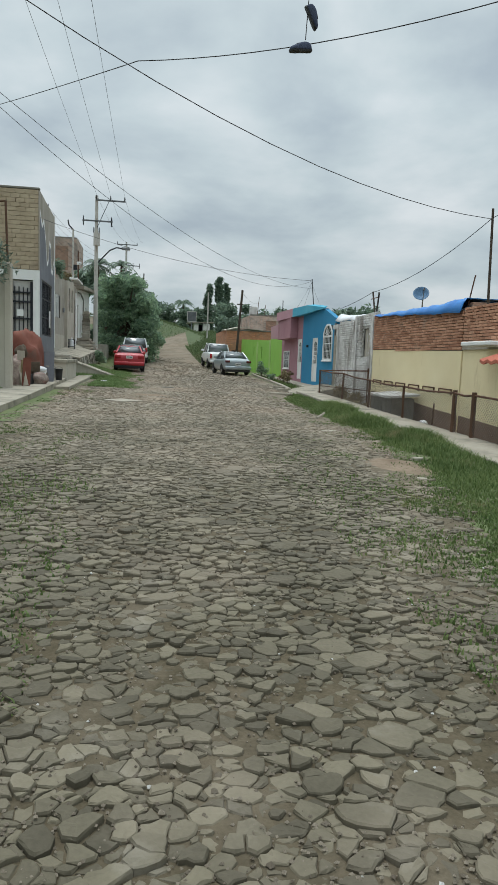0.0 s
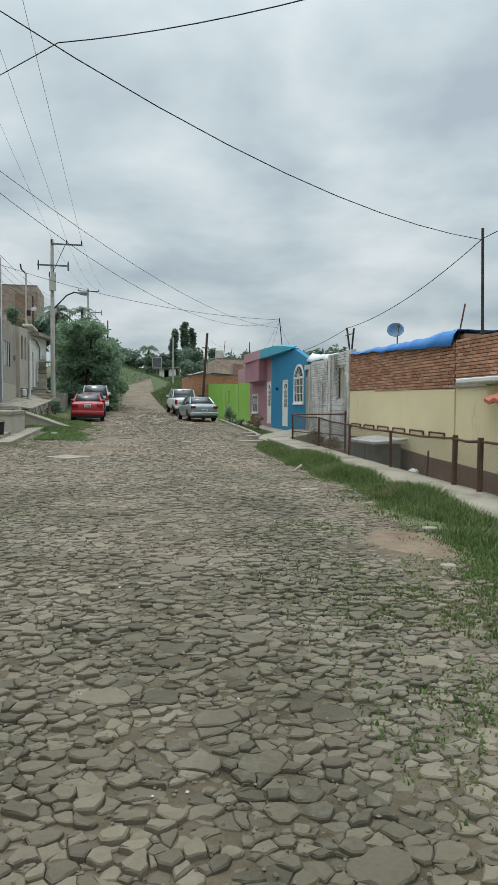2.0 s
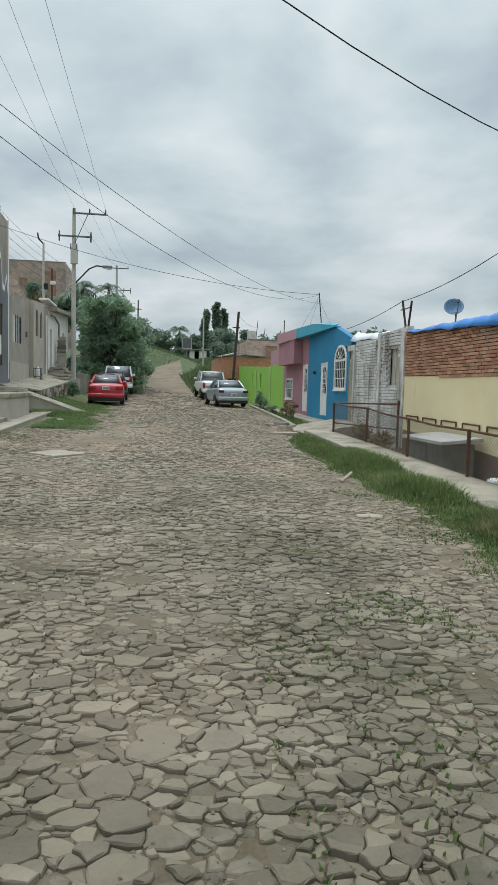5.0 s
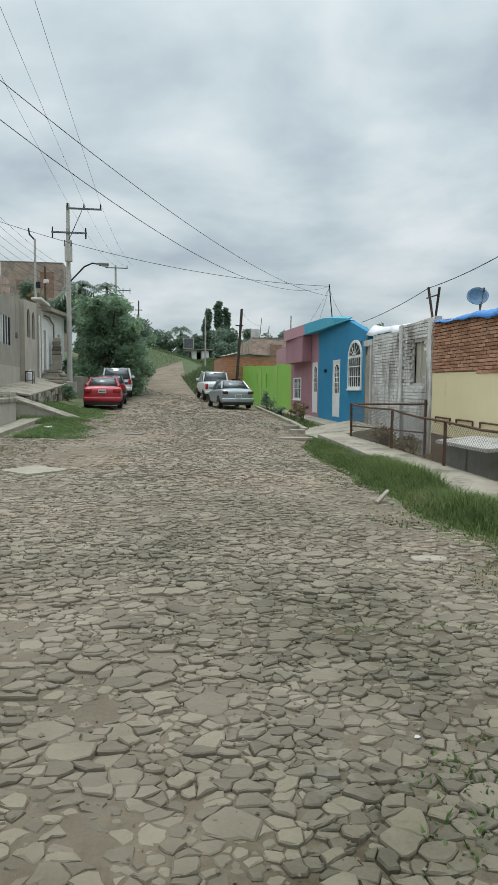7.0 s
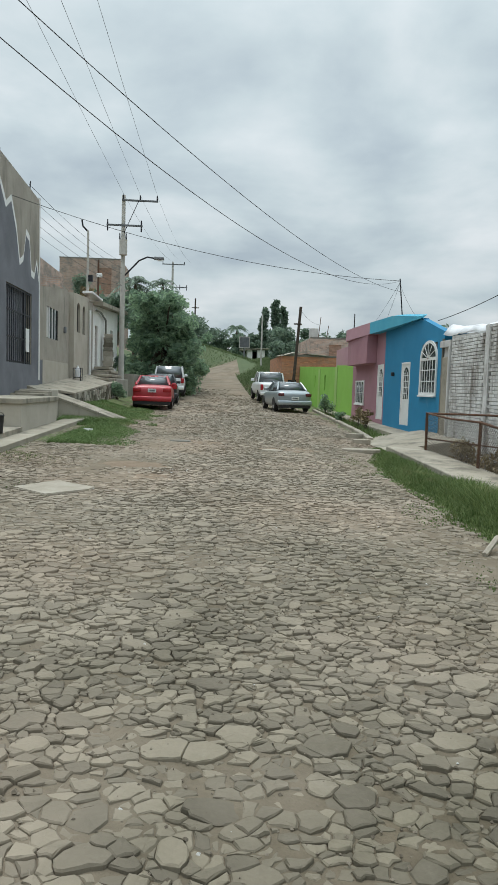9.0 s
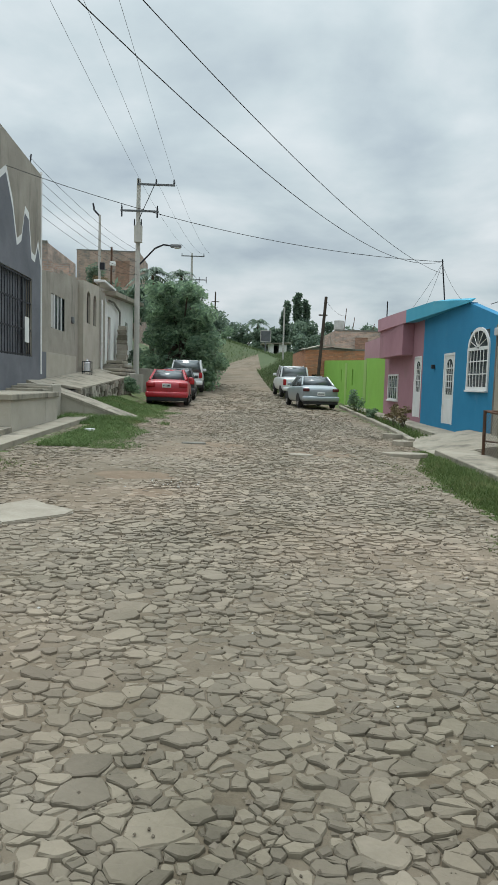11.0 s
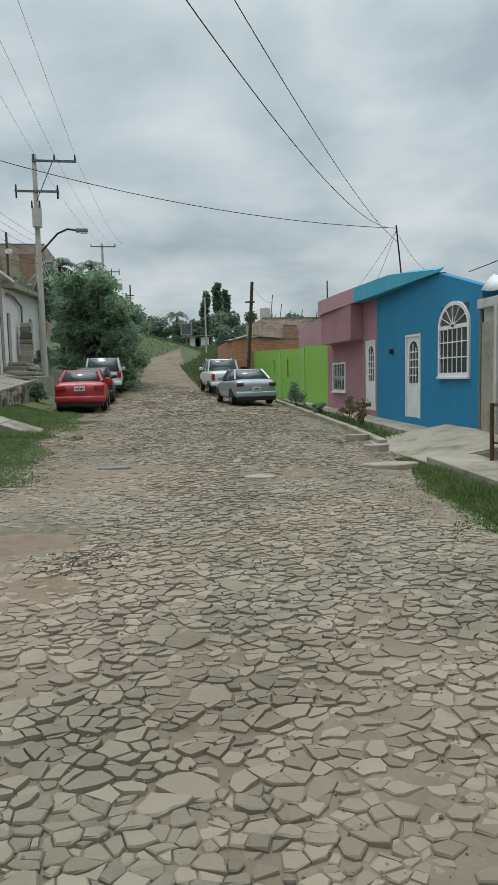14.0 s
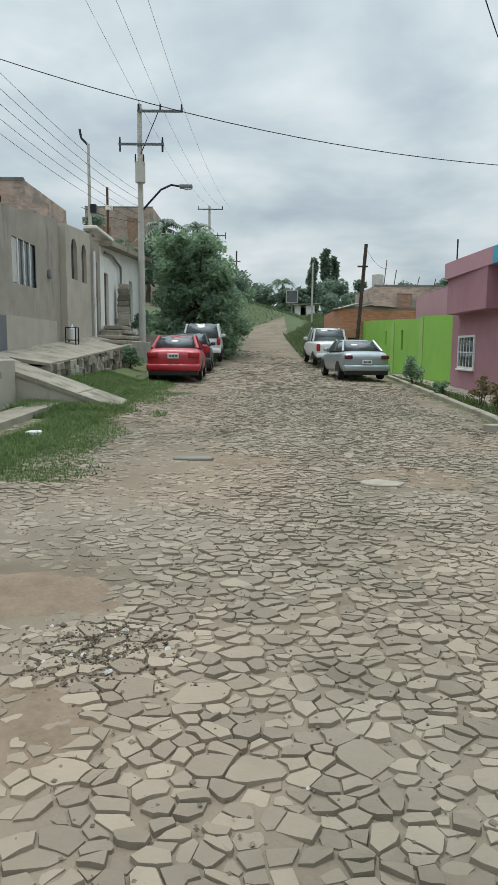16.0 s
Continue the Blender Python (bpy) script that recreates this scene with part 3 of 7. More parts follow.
def silt_bank(cx, cy, rx, ry, high, seed):
    """A low bank of washed-in silt whose edge sinks between the stones."""
    verts, faces = [], []
    nx, ny = int(rx * 5 / 0.05), int(ry * 5 / 0.05)
    for j in range(ny + 1):
        for i in range(nx + 1):
            x, y = cx + rx * 2.5 * (2 * i / nx - 1), cy + ry * 2.5 * (2 * j / ny - 1)
            wob = 0.35 * noise.noise((x * 1.6, y * 1.6, seed)) + 0.18 * noise.noise((x * 5, y * 5, seed))
            g = math.exp(-((x - cx) / rx) ** 2 - ((y - cy) / ry) ** 2) + wob * 0.45
            verts.append((x, y, ground_z(x, y) + high * min(1.0, g * 1.5) - 0.012 + 0.004 * noise.noise((x * 9, y * 9, 3))))
    for j in range(ny):
        for i in range(nx):
            k = j * (nx + 1) + i
            faces.append((k, k + 1, k + nx + 2, k + nx + 1))
    me = bpy.data.meshes.new("silt_bank")
    me.from_pydata(verts, [], faces)
    me.materials.append(M_reddirt)
    me.shade_smooth()
    ob = new("silt_bank", me)
    ob.parent = GROUND
    tagged(ob, "reddish silt washed over the stones", kind="stuff")


for k, (x, y, rx, ry, high) in enumerate(((0.0, 20.65, 0.6, 0.42, 0.042), (0.42, 19.3, 0.45, 0.36, 0.028), (0.75, 25.0, 1.1, 0.6, 0.029), (3.2, 24.2, 0.9, 0.6, 0.026), (3.35, 8.5, 0.42, 0.7, 0.036))):
    silt_bank(x, y, rx, ry, high, 11 + 7 * k)


# ---- right side: houses along the street ----
def bar_window(parent, x, ya, yb, za, zb, bars, frame_mat, arch=None, sill=True, rails=1, face=-1, w=0.045, pane=None, bar_mat=None):
    """A framed window with bars, in a wall along y whose outer face is at x; face: -1 if it looks to -x."""
    o = 0.03 * face
    win = part("window", box(x - o * 0.2 - 0.005, x - o * 0.2 + 0.005, ya, yb, za, arch or zb), pane or M_pane, parent, "window pane behind bars")
    d0, d1 = sorted((x + o, x - o * 0.6))
    bm = bmesh.new()
    box(d0, d1, ya - w, ya, za - w, zb, 0, bm)
    box(d0, d1, yb, yb + w, za - w, zb, 0, bm)
    box(d0, d1, ya, yb, za - w, za, 0, bm)
    if not arch:
        box(d0, d1, ya - w, yb + w, zb, zb + w, 0, bm)
    else:
        box(d0, d1, ya, yb, zb - w / 2, zb + w / 2, 0, bm)
        mid, r = (ya + yb) / 2, (yb - ya) / 2
        outer, inner = arc(mid, zb, r + w, arch - zb + w, 14), arc(mid, zb, r, arch - zb, 14)
        for k in range(14):
            prism([outer[k], outer[k + 1], inner[k + 1], inner[k]], "x", d0, d1, bm)
        box(d0, d1, mid - 0.08, mid + 0.08, zb, zb + 0.1, 0, bm)
    part("frame", bm, frame_mat, win, "painted window frame")
    xm = x + o * 1.15
    for k in range(bars):
        y = ya + (yb - ya) * (k + 1) / (bars + 1)
        part("bar", tube((xm, y, za), (xm, y, zb), 0.022 if bar_mat else 0.010, seg=6), bar_mat or frame_mat, win)
    for k in range(rails):
        z = za + (zb - za) * (k + 1) / (rails + 1)
        part("rail", box(xm - 0.008, xm + 0.008, ya, yb, z - 0.012, z + 0.012), frame_mat, win)
    if arch:
        mid, r = (ya + yb) / 2, (yb - ya) / 2
        for k in range(1, 6):
            a = math.pi * k / 6
            part("ray", tube((xm, mid + 0.1 * math.cos(a), zb + 0.1 * math.sin(a)), (xm, mid + r * math.cos(a), zb + (arch - zb) * math.sin(a)), 0.010, seg=6), frame_mat, win)
    if sill:
        s0, s1 = sorted((x + o * 2.4, x - o * 0.5))
        part("sill", box(s0, s1, ya - 0.08, yb + 0.08, za - w - 0.05, za - w, 0.008), frame_mat, win)
    return win


def white_door(parent, x, ya, yb, za, zb):
    """A white metal door with an arched barred light in its upper half."""
    d = part("door", box(x - 0.005, x + 0.035, ya + 0.06, yb - 0.06, za + 0.01, zb - 0.06), M_whitepaint, parent, "white metal door with barred arched light")
    bm = bmesh.new()
    box(x - 0.03, x + 0.04, ya, ya + 0.06, za, zb, 0.004, bm)
    box(x - 0.03, x + 0.04, yb - 0.06, yb, za, zb, 0.004, bm)
    box(x - 0.03, x + 0.04, ya + 0.06, yb - 0.06, zb - 0.06, zb, 0.004, bm)
    part("frame", bm, M_whitepaint, d)
    a, b, lo, hi = ya + 0.20, yb - 0.20, za + (zb - za) * 0.42, zb - 0.42
    mid, r = (a + b) / 2, (b - a) / 2
    outline = [(a, lo), (b, lo)] + arc(mid, hi, r, 0.26, 8)
    part("pane", prism(outline, "x", x - 0.009, x - 0.006), M_pane, d, "dark glass light")
    for k in range(3):
        y = a + (b - a) * (k + 0.5) / 3
        part("bar", tube((x - 0.02, y, lo), (x - 0.02, y, hi + 0.2 * math.sin(math.pi * (k + 0.5) / 3)), 0.011, seg=6), M_whitepaint, d)
    for k in range(4):
        z = lo + (hi - lo) * (k + 1) / 4
        part("rail", box(x - 0.03, x - 0.012, a, b, z - 0.014, z + 0.014), M_whitepaint, d)
    part("panel", box(x - 0.014, x - 0.004, ya + 0.18, yb - 0.18, za + 0.16, lo - 0.14, 0.004), M_whitepaint, d)
    part("handle", tube((x - 0.05, ya + 0.11, za + 0.98), (x - 0.05, ya + 0.11, za + 1.1), 0.012), M_iron, d, "dark door handle")
    return d


FX = 7.5
duplex = thing("house", "single-storey house painted bright blue and dusty pink", "house", (9.5, 32, 0.6))
bm = wall_along_y(FX, FX + 0.2, 28.75, 32.7, 0.3, 3.95, 4.05, [(29.67, 30.61, 0.72, 2.71)])
wall_along_y(FX, FX + 0.2, 26.75, 28.75, 0.3, 3.40, 3.93, [(27.28, 28.55, 1.78, 3.16)], bm)
spandrels(FX, FX + 0.2, 27.28, 28.55, 2.72, 3.16, bm)
part("blue_wall", bm, M_blue, duplex, "bright blue painted plaster wall")
part("side_wall", prism([(FX + 0.2, 0.3), (13, 0.3), (13, 3.2), (FX + 0.2, 3.4)], "y", 26.75, 26.95), M_blue, duplex)
bm = wall_along_y(FX + 0.002, FX + 0.2, 32.7, 37.9, 0.3, 4.05, 3.7, [(32.83, 33.68, 0.76, 2.74), (35.75, 37.08, 1.30, 2.13)])
part("pink_wall", bm, M_pink, duplex, "dusty pink painted plaster wall")
part("bay", box(7.12, FX, 33.9, 37.28, 2.80, 3.84, 0.01), M_pink, duplex, "overhanging pink bay")
part("back_wall", wall_along_x(37.7, 37.9, FX + 0.2, 13, 0.3, 4.0), M_palepink, duplex)
part("end_wall", wall_along_y(12.8, 13, 26.95, 37.7, 0.3, 3.3, 4.0), M_palepink, duplex)
part("roof", prism([(26.95, 3.05), (37.7, 3.75), (37.7, 3.9), (26.95, 3.2)], "x", FX + 0.2, 12.8), M_concrete, duplex)


def canopy_slice(y0, y1, mat, label):
    """A wedge of the roof edge that grows out from the wall towards its far end."""
    out = lambda y: 7.02 + (7.42 - 7.02) * max(0, (37.3 - y) / (37.3 - 28.6)) ** 1.6
    top = lambda y: along(y, [(28.6, 3.98), (31.0, 4.24), (37.3, 4.27)])
    low = lambda y: along(y, [(28.6, 3.92), (32.0, 3.85), (37.3, 3.81)])
    own = bmesh.new()
    n, rings = 6, []
    for i in range(n + 1):
        y = y0 + (y1 - y0) * i / n
        rings.append([own.verts.new(p) for p in ((out(y), y, low(y)), (out(y), y, top(y)), (FX + 0.1, y, top(y) + 0.06), (FX - 0.003, y, low(y) + 0.02))])
    for p, q in zip(rings, rings[1:]):
        for k in range(4):
            own.faces.new((p[k], p[(k + 1) % 4], q[(k + 1) % 4], q[k]))
    own.faces.new(rings[0][::-1])
    own.faces.new(rings[-1])
    bmesh.ops.recalc_face_normals(own, faces=own.faces[:])
    part("canopy", own, mat, duplex, label)


canopy_slice(28.6, 33.6, M_lightblue, "faded blue roof edge")
canopy_slice(33.6, 37.3, M_palepink, "pale pink roof edge")
white_door(duplex, FX + 0.03, 29.67, 30.61, 0.72, 2.71)
white_door(duplex, FX + 0.03, 32.83, 33.68, 0.76, 2.74)
bar_window(duplex, FX - 0.01, 27.28, 28.55, 1.78, 2.72, 5, M_whitepaint, arch=3.16, rails=2, w=0.08)
bar_window(duplex, FX - 0.01, 35.75, 37.08, 1.30, 2.13, 4, M_whitepaint, rails=1, w=0.06)
part("antenna_pipe", tube((7.62, 31.0, 3.6), (7.42, 31.0, 5.43), 0.02), M_iron, duplex, "dark service pipe")
part("antenna_pipe", tube((7.3, 37.1, 4.1), (7.3, 37.1, 4.95), 0.022), M_iron, duplex, "dark service pipe")
part("wall_lamp", box(FX - 0.1, FX, 31.4, 31.52, 2.3, 2.42, 0.02), M_plastic, duplex, "small dark wall lamp")
part("downpipe", tube((FX - 0.05, 26.68, 0.7), (FX - 0.05, 26.68, 3.2), 0.04), M_darkconc, duplex, "grey drain pipe")

# lime green yard wall
green = thing("yard_wall", "lime green painted yard wall beside the pink house", "wall", (7.65, 46, 0.5))
bm = wall_along_y(7.55, 7.75, 41.9, 55.2, 0.2, 2.90, 3.32, [(44.9, 45.25, 1.75, 2.55), (48.3, 48.55, 1.95, 2.6)])
wall_along_y(7.55, 7.75, 37.92, 41.9, 0.2, 2.86, 2.98, (), bm)
part("wall", bm, M_green, green)
for y in (41.6, 46.6):
    part("pilaster", box(7.52, 7.549, y, y + 0.55, 0.2, 2.92), M_greenpost, green, "faded green vertical band")
for ya, yb, za, zb in ((44.9, 45.25, 1.75, 2.55), (48.3, 48.55, 1.95, 2.6)):
    part("slot_window", box(7.62, 7.64, ya, yb, za, zb), M_dark, green, "dark narrow slot window")
annex = thing("annex", "pale pink rear wall behind the green yard wall", "house", (9.5, 42, 0.5))
part("wall", wall_along_y(8.3, 8.5, 37.95, 46.0, 0.2, 4.05, 3.95), M_palepink, annex)
part("side", box(8.5, 12, 37.95, 38.15, 0.2, 3.95), M_palepink, annex)
part("roof", box(8.5, 12, 38.15, 46, 3.6, 3.75), M_concrete, annex)

# white brick house
WX = 7.4
white = thing("house", "whitewashed brick house with flaking paint and crumpled sheeting on its roof", "house", (9.5, 24, 0.3))
bm = wall_along_y(WX + 0.03, WX + 0.2, 23.7, 26.0, -0.3, 3.18, 3.22)
wall_along_y(WX + 0.03, WX + 0.2, 21.75, 23.7, -0.3, 3.34, 3.28, [(22.2, 22.95, 1.85, 2.82)], bm)
wall_along_y(WX + 0.06, WX + 0.2, 26.0, 26.6, -0.3, 2.95, 2.95, (), bm)
part("wall", bm, M_whitebase, white)
part("panel_door", box(WX - 0.01, WX + 0.06, 26.02, 26.55, 0.5, 2.7, 0.01), M_concrete, white, "plain grey door panel")
part("door_post", box(WX - 0.06, WX + 0.055, 25.92, 26.01, 0.3, 2.95, 0.005), M_whitebase, white)
part("lintel", box(WX - 0.05, WX + 0.2, 25.9, 26.66, 2.95, 3.12, 0.01), M_whitebase, white)
for y in (21.76, 23.55):
    part("pilaster", box(WX - 0.045, WX + 0.03, y, y + 0.22, -0.3, 3.3, 0.008), M_white, white)
bar_window(white, WX + 0.1, 22.2, 22.95, 1.85, 2.82, 1, M_whitebase, rails=0, sill=True, pane=M_palerender)
part("side", box(WX + 0.2, 12.5, 21.75, 21.95, -0.3, 3.1), M_whitebase, white)
part("side", box(WX + 0.2, 12.5, 26.4, 26.6, -0.3, 3.0), M_whitebase, white)
part("back", box(12.3, 12.5, 21.95, 26.4, -0.3, 3.0), M_whitebase, white)
part("roof", box(WX + 0.2, 12.3, 21.95, 26.4, 2.9, 3.05), M_concrete, white)

# cream and brick house
YX = 7.4
cream = thing("house", "cream painted house with bare red brick upper courses", "house", (9.8, 17, -0.3))
bm = wall_along_y(YX, YX + 0.2, 15.25, 21.74, -0.9, 1.97, 2.07)
part("wall", bm, M_yellow, cream, "cream painted wall")
part("brick_backing", wall_along_y(YX + 0.03, YX + 0.2, 15.25, 21.74, 1.98, 2.95, 3.2), M_mortar, cream)
part("dado", prism([(15.26, -0.9), (21.7, -0.9), (21.7, 0.72), (19.3, 0.65), (16.3, 0.46), (15.26, 0.42)], "x", YX - 0.006, YX + 0.01), M_brown, cream, "brown painted dado")
part("side", box(YX + 0.2, 12.5, 15.25, 15.45, -0.9, 3.14), M_sidebrick, cream)
part("back", box(12.3, 12.5, 15.45, 21.74, -0.9, 3.0), M_mortar, cream)
part("roof", box(YX + 0.2, 12.3, 15.45, 21.7, 2.75, 2.92), M_concrete, cream)

for k in range(6):
    y = 15.6 + 1.02 * k
    z = 1.02 + 0.012 * k
    bm = pipe([(YX - 0.03, y, z - 0.14), (YX - 0.03, y, z), (YX - 0.03, y + 0.72, z + 0.01)], 0.018)
    tube((YX - 0.03, y + 0.72, z + 0.01), (YX - 0.03, y + 0.72, z - 0.12), 0.018, bm=bm)
    part("bracket", bm, M_rust, cream, "rusty pipe bracket")
near = thing("house", "cream house front with red clay awning and white slab", "house", (10, 12, -0.4))
part("wall", wall_along_y(YX + 0.03, YX + 0.2, 8.0, 15.24, -0.9, 2.0, 2.0, [(10.4, 11.4, 0.0, 1.9)]), M_yellow, near)
part("dado", prism([(11.42, -0.9), (15.23, -0.9), (15.23, 0.42), (11.42, 0.24)], "x", YX + 0.022, YX + 0.035), M_brown, near, "brown painted dado")
part("door", box(YX + 0.1, YX + 0.14, 10.4, 11.4, -0.5, 1.9), M_dark, near, "dark doorway")
part("upper_wall", box(YX + 0.04, YX + 0.2, 12.2, 15.24, 2.13, 3.0), M_mortar, near, "bare brick parapet")
part("roof", box(YX - 0.02, 8.6, 8, 15.2, 2.0, 2.12), M_concrete, near)
part("slab", box(6.75, YX - 0.025, 12.7, 14.0, 2.04, 2.13, 0.02), M_whitepaint, near, "white painted roof slab")
bm = bmesh.new()
n = 22
grid = []
for i in range(n + 1):
    y = 9.0 + 3.3 * i / n
    row = []
    for j, (x, z) in enumerate(((7.45, 2.06), (6.9, 1.9), (6.35, 1.72), (6.35, 1.66), (6.9, 1.84), (7.45, 2.0))):
        row.append(bm.verts.new((x, y, z + 0.025 * math.cos(i * math.pi))))
    grid.append(row)
for p, q in zip(grid, grid[1:]):
    for k in range(6):
        bm.faces.new((p[k], p[(k + 1) % 6], q[(k + 1) % 6], q[k]))
bm.faces.new(grid[0][::-1])
bm.faces.new(grid[-1])
bmesh.ops.recalc_face_normals(bm, faces=bm.faces[:])
part("awning", bm, M_awning, near, "corrugated red awning")

# pavement, retaining edge and driveway on the right
def strip(name, edge_lo, edge_hi, y0, y1, height, drop, mat, label, category, step=0.5):
    """A paved strip between two lines x(y), height above the ground, skirted down by drop."""
    own = bmesh.new()
    rows, y = [], y0
    count = max(1, round((y1 - y0) / step))
    for i in range(count + 1):
        y = y0 + (y1 - y0) * i / count
        a, b, h = edge_lo(y), edge_hi(y), height(y)
        wob = 0.015 * noise.noise((a * 2, y * 1.7, 4))
        rows.append([own.verts.new(p) for p in ((a + wob, y, h - drop), (a + wob, y, h - 0.015), (a + wob + 0.02, y, h), (b, y, h), (b, y, h - drop))])
    for p, q in zip(rows, rows[1:]):
        for k in range(4):
            own.faces.new((p[k], p[k + 1], q[k + 1], q[k]))
    own.faces.new(rows[0])
    own.faces.new(rows[-1][::-1])
    bmesh.ops.recalc_face_normals(own, faces=own.faces[:])
    return alone(name, own, mat, label, category, kind="structure")


strip("pavement_right", lambda y: 5.15 + 0.02 * (y - 8), lambda y: 6.28, -4, 24.6, lambda y: along(y, [(-4, 0.02), (8, 0.15), (11.5, 0.21), (16, 0.30), (18.5, 0.36), (21, 0.43), (24.6, 0.50)]), 1.0, M_concrete, "narrow concrete pavement beside the wire fence", "pavement")
strip("pavement_front", lambda y: 6.75 + 0.015 * (y - 28), lambda y: 7.5, 28.3, 44, lambda y: ground_z(6.8, y) + 0.14, 0.4, M_concrete, "concrete pavement in front of the painted houses", "pavement")
strip("kerb_right", lambda y: along(y, [(27.5, 5.75), (32, 6.1), (44, 6.75)]), lambda y: along(y, [(27.5, 5.9), (32, 6.25), (44, 6.9)]), 27.5, 44, lambda y: ground_z(6, y) + 0.10, 0.4, M_concrete, "worn concrete kerb along a grassy strip", "kerb")
bm = bmesh.new()
prof = [(5.55, 0.36), (6.3, 0.50), (7.5, 0.70), (7.5, 0.0), (5.55, 0.0)]
prism([(x, z) for x, z in prof], "y", 24.7, 28.25, bm)
bmesh.ops.bevel(bm, geom=bm.edges[:], offset=0.03, segments=2, affect="EDGES")
alone("driveway", bm, M_concrete, "sloping concrete driveway slab in front of the blue house", "driveway", kind="structure")

# ---- left side: terraces and houses ----
LX = -4.5
TX, TA, TB = -4.27, 27.4, 31.73
tanhouse = thing("house", "two-storey house of tan blocks with slate grey street front", "house", (-7.5, 29.5, 1.0))
part("gate_wall", wall_along_x(TA, TA + 0.2, -10.5, TX, 0.4, 4.72, [(-7.6, TX - 0.22, 1.5, 4.34)]), M_whitepaint, tanhouse, "white painted wall round the gate")
part("block_backing", box(-10.5, TX - 0.03, TA + 0.03, TA + 0.2, 4.72, 7.72), M_tanjoint, tanhouse)
part("corner_strip", box(TX - 0.03, TX, TA + 0.02, TA + 0.2, 4.72, 7.72), M_render, tanhouse)
GO = (TA + 0.75, TB - 0.9, 2.27, 4.45)
part("street_wall", wall_along_y(TX - 0.2, TX, TA + 0.2, TB, 0.6, 7.74, 7.56, [GO]), M_render, tanhouse, "bare cement upper street wall")
jag = [(TB - 0.03, 4.9), (TB - 0.3, 5.45), (TB - 0.6, 4.95), (TB - 0.95, 5.0), (TB - 1.2, 6.0), (TB - 1.55, 6.1), (TB - 1.85, 5.3), (TB - 2.25, 5.1), (TB - 2.6, 6.0), (TB - 3.1, 6.7), (TB - 3.6, 6.4), (TA + 0.22, 6.9)]
bm = wall_along_y(TX - 0.002, TX + 0.006, TA + 0.22, TB - 0.03, 1.0, 4.9, 4.9, [GO])
part("slate_paint", bm, M_slate, tanhouse, "slate grey paint")
part("slate_paint", prism([(TA + 0.22, 4.9)] + jag, "x", TX - 0.002, TX + 0.006), M_slate, tanhouse, "slate grey paint with ragged upper edge")
bm = bmesh.new()
for (a, za), (b, zb) in zip(jag, jag[1:]):
    prism([(a, za - 0.03), (b, zb - 0.03), (b + 0.03, zb + 0.2), (a + 0.03, za + 0.2)], "x", TX + 0.002, TX + 0.015, bm)
bmesh.ops.remove_doubles(bm, verts=bm.verts, dist=0.05)
part("white_drips", bm, M_whitepaint, tanhouse, "white paint runs along the slate edge")
part("gate_dark", box(TX - 0.18, TX - 0.16, GO[0], GO[1], GO[2], GO[3]), M_slate, tanhouse, "grey space behind the barred gate")
gate = part("barred_gate", box(TX - 0.06, TX - 0.02, GO[1] - 0.78, GO[1] - 0.7, GO[2], GO[3]), M_iron, tanhouse, "black barred gate")
for k in range(13):
    y = GO[0] + 0.06 + (GO[1] - GO[0] - 0.12) * k / 12
    part("bar", tube((TX - 0.04, y, GO[2]), (TX - 0.04, y, GO[3]), 0.013, seg=6), M_iron, gate)
for z in (2.31, 3.0, 3.75, 4.41):
    part("rail", box(TX - 0.055, TX - 0.025, GO[0], GO[1], z - 0.022, z + 0.022), M_iron, gate)
part("paper", box(TX - 0.015, TX - 0.01, GO[1] - 0.6, GO[1] - 0.2, 2.65, 3.35), M_whitepaint, gate, "pale sheet tied to the bars")
part("back", box(-10.5, TX - 0.2, TB - 0.2, TB, 0.6, 7.5), M_render, tanhouse)
part("end", box(-10.7, -10.5, TA, TB, 0.6, 7.6), M_render, tanhouse)
part("roof", box(-10.5, TX - 0.2, TA + 0.2, TB - 0.2, 7.2, 7.35), M_concrete, tanhouse)
part("parapet_cap", box(-10.5, TX + 0.02, TA - 0.02, TA + 0.22, 7.725, 7.80, 0.02), M_darkconc, tanhouse)
part("downpipe", tube((TX - 0.02, TB + 0.08, 1.8), (TX - 0.02, TB + 0.08, 7.65), 0.042), M_whitepaint, tanhouse, "white drain pipe")
part("roof_rod", tube((TX - 0.3, TB - 0.2, 7.3), (TX - 0.25, TB - 0.1, 8.1), 0.02), M_iron, tanhouse)
yard_gate = thing("yard_gate", "black iron yard gate in a white wall", "gate", (-5.9, TA + 0.1, 1.5))
part("back_sheet", box(-7.6, TX - 0.22, TA + 0.13, TA + 0.15, 1.52, 4.3), M_whitebase, yard_gate)
for k in range(20):
    x = -7.55 + (7.55 + TX - 0.28) * k / 19
    part("bar", box(x - 0.02, x + 0.02, TA + 0.06, TA + 0.1, 1.55, 4.18 - 0.018 * (k - 10)), M_iron, yard_gate)
for z in (2.1, 2.85, 3.5, 3.85):
    part("rail", box(-7.58, TX - 0.24, TA + 0.04, TA + 0.11, z - 0.03, z + 0.03), M_iron, yard_gate)
for x in (-5.95, -5.3, TX - 0.28):
    part("post", box(x - 0.05, x + 0.05, TA + 0.02, TA + 0.12, 1.5, 4.26), M_iron, yard_gate)
part("notice", box(-5.1, -4.85, TA + 0.03, TA + 0.036, 2.95, 3.2), M_plate, yard_gate, "small pale notice")

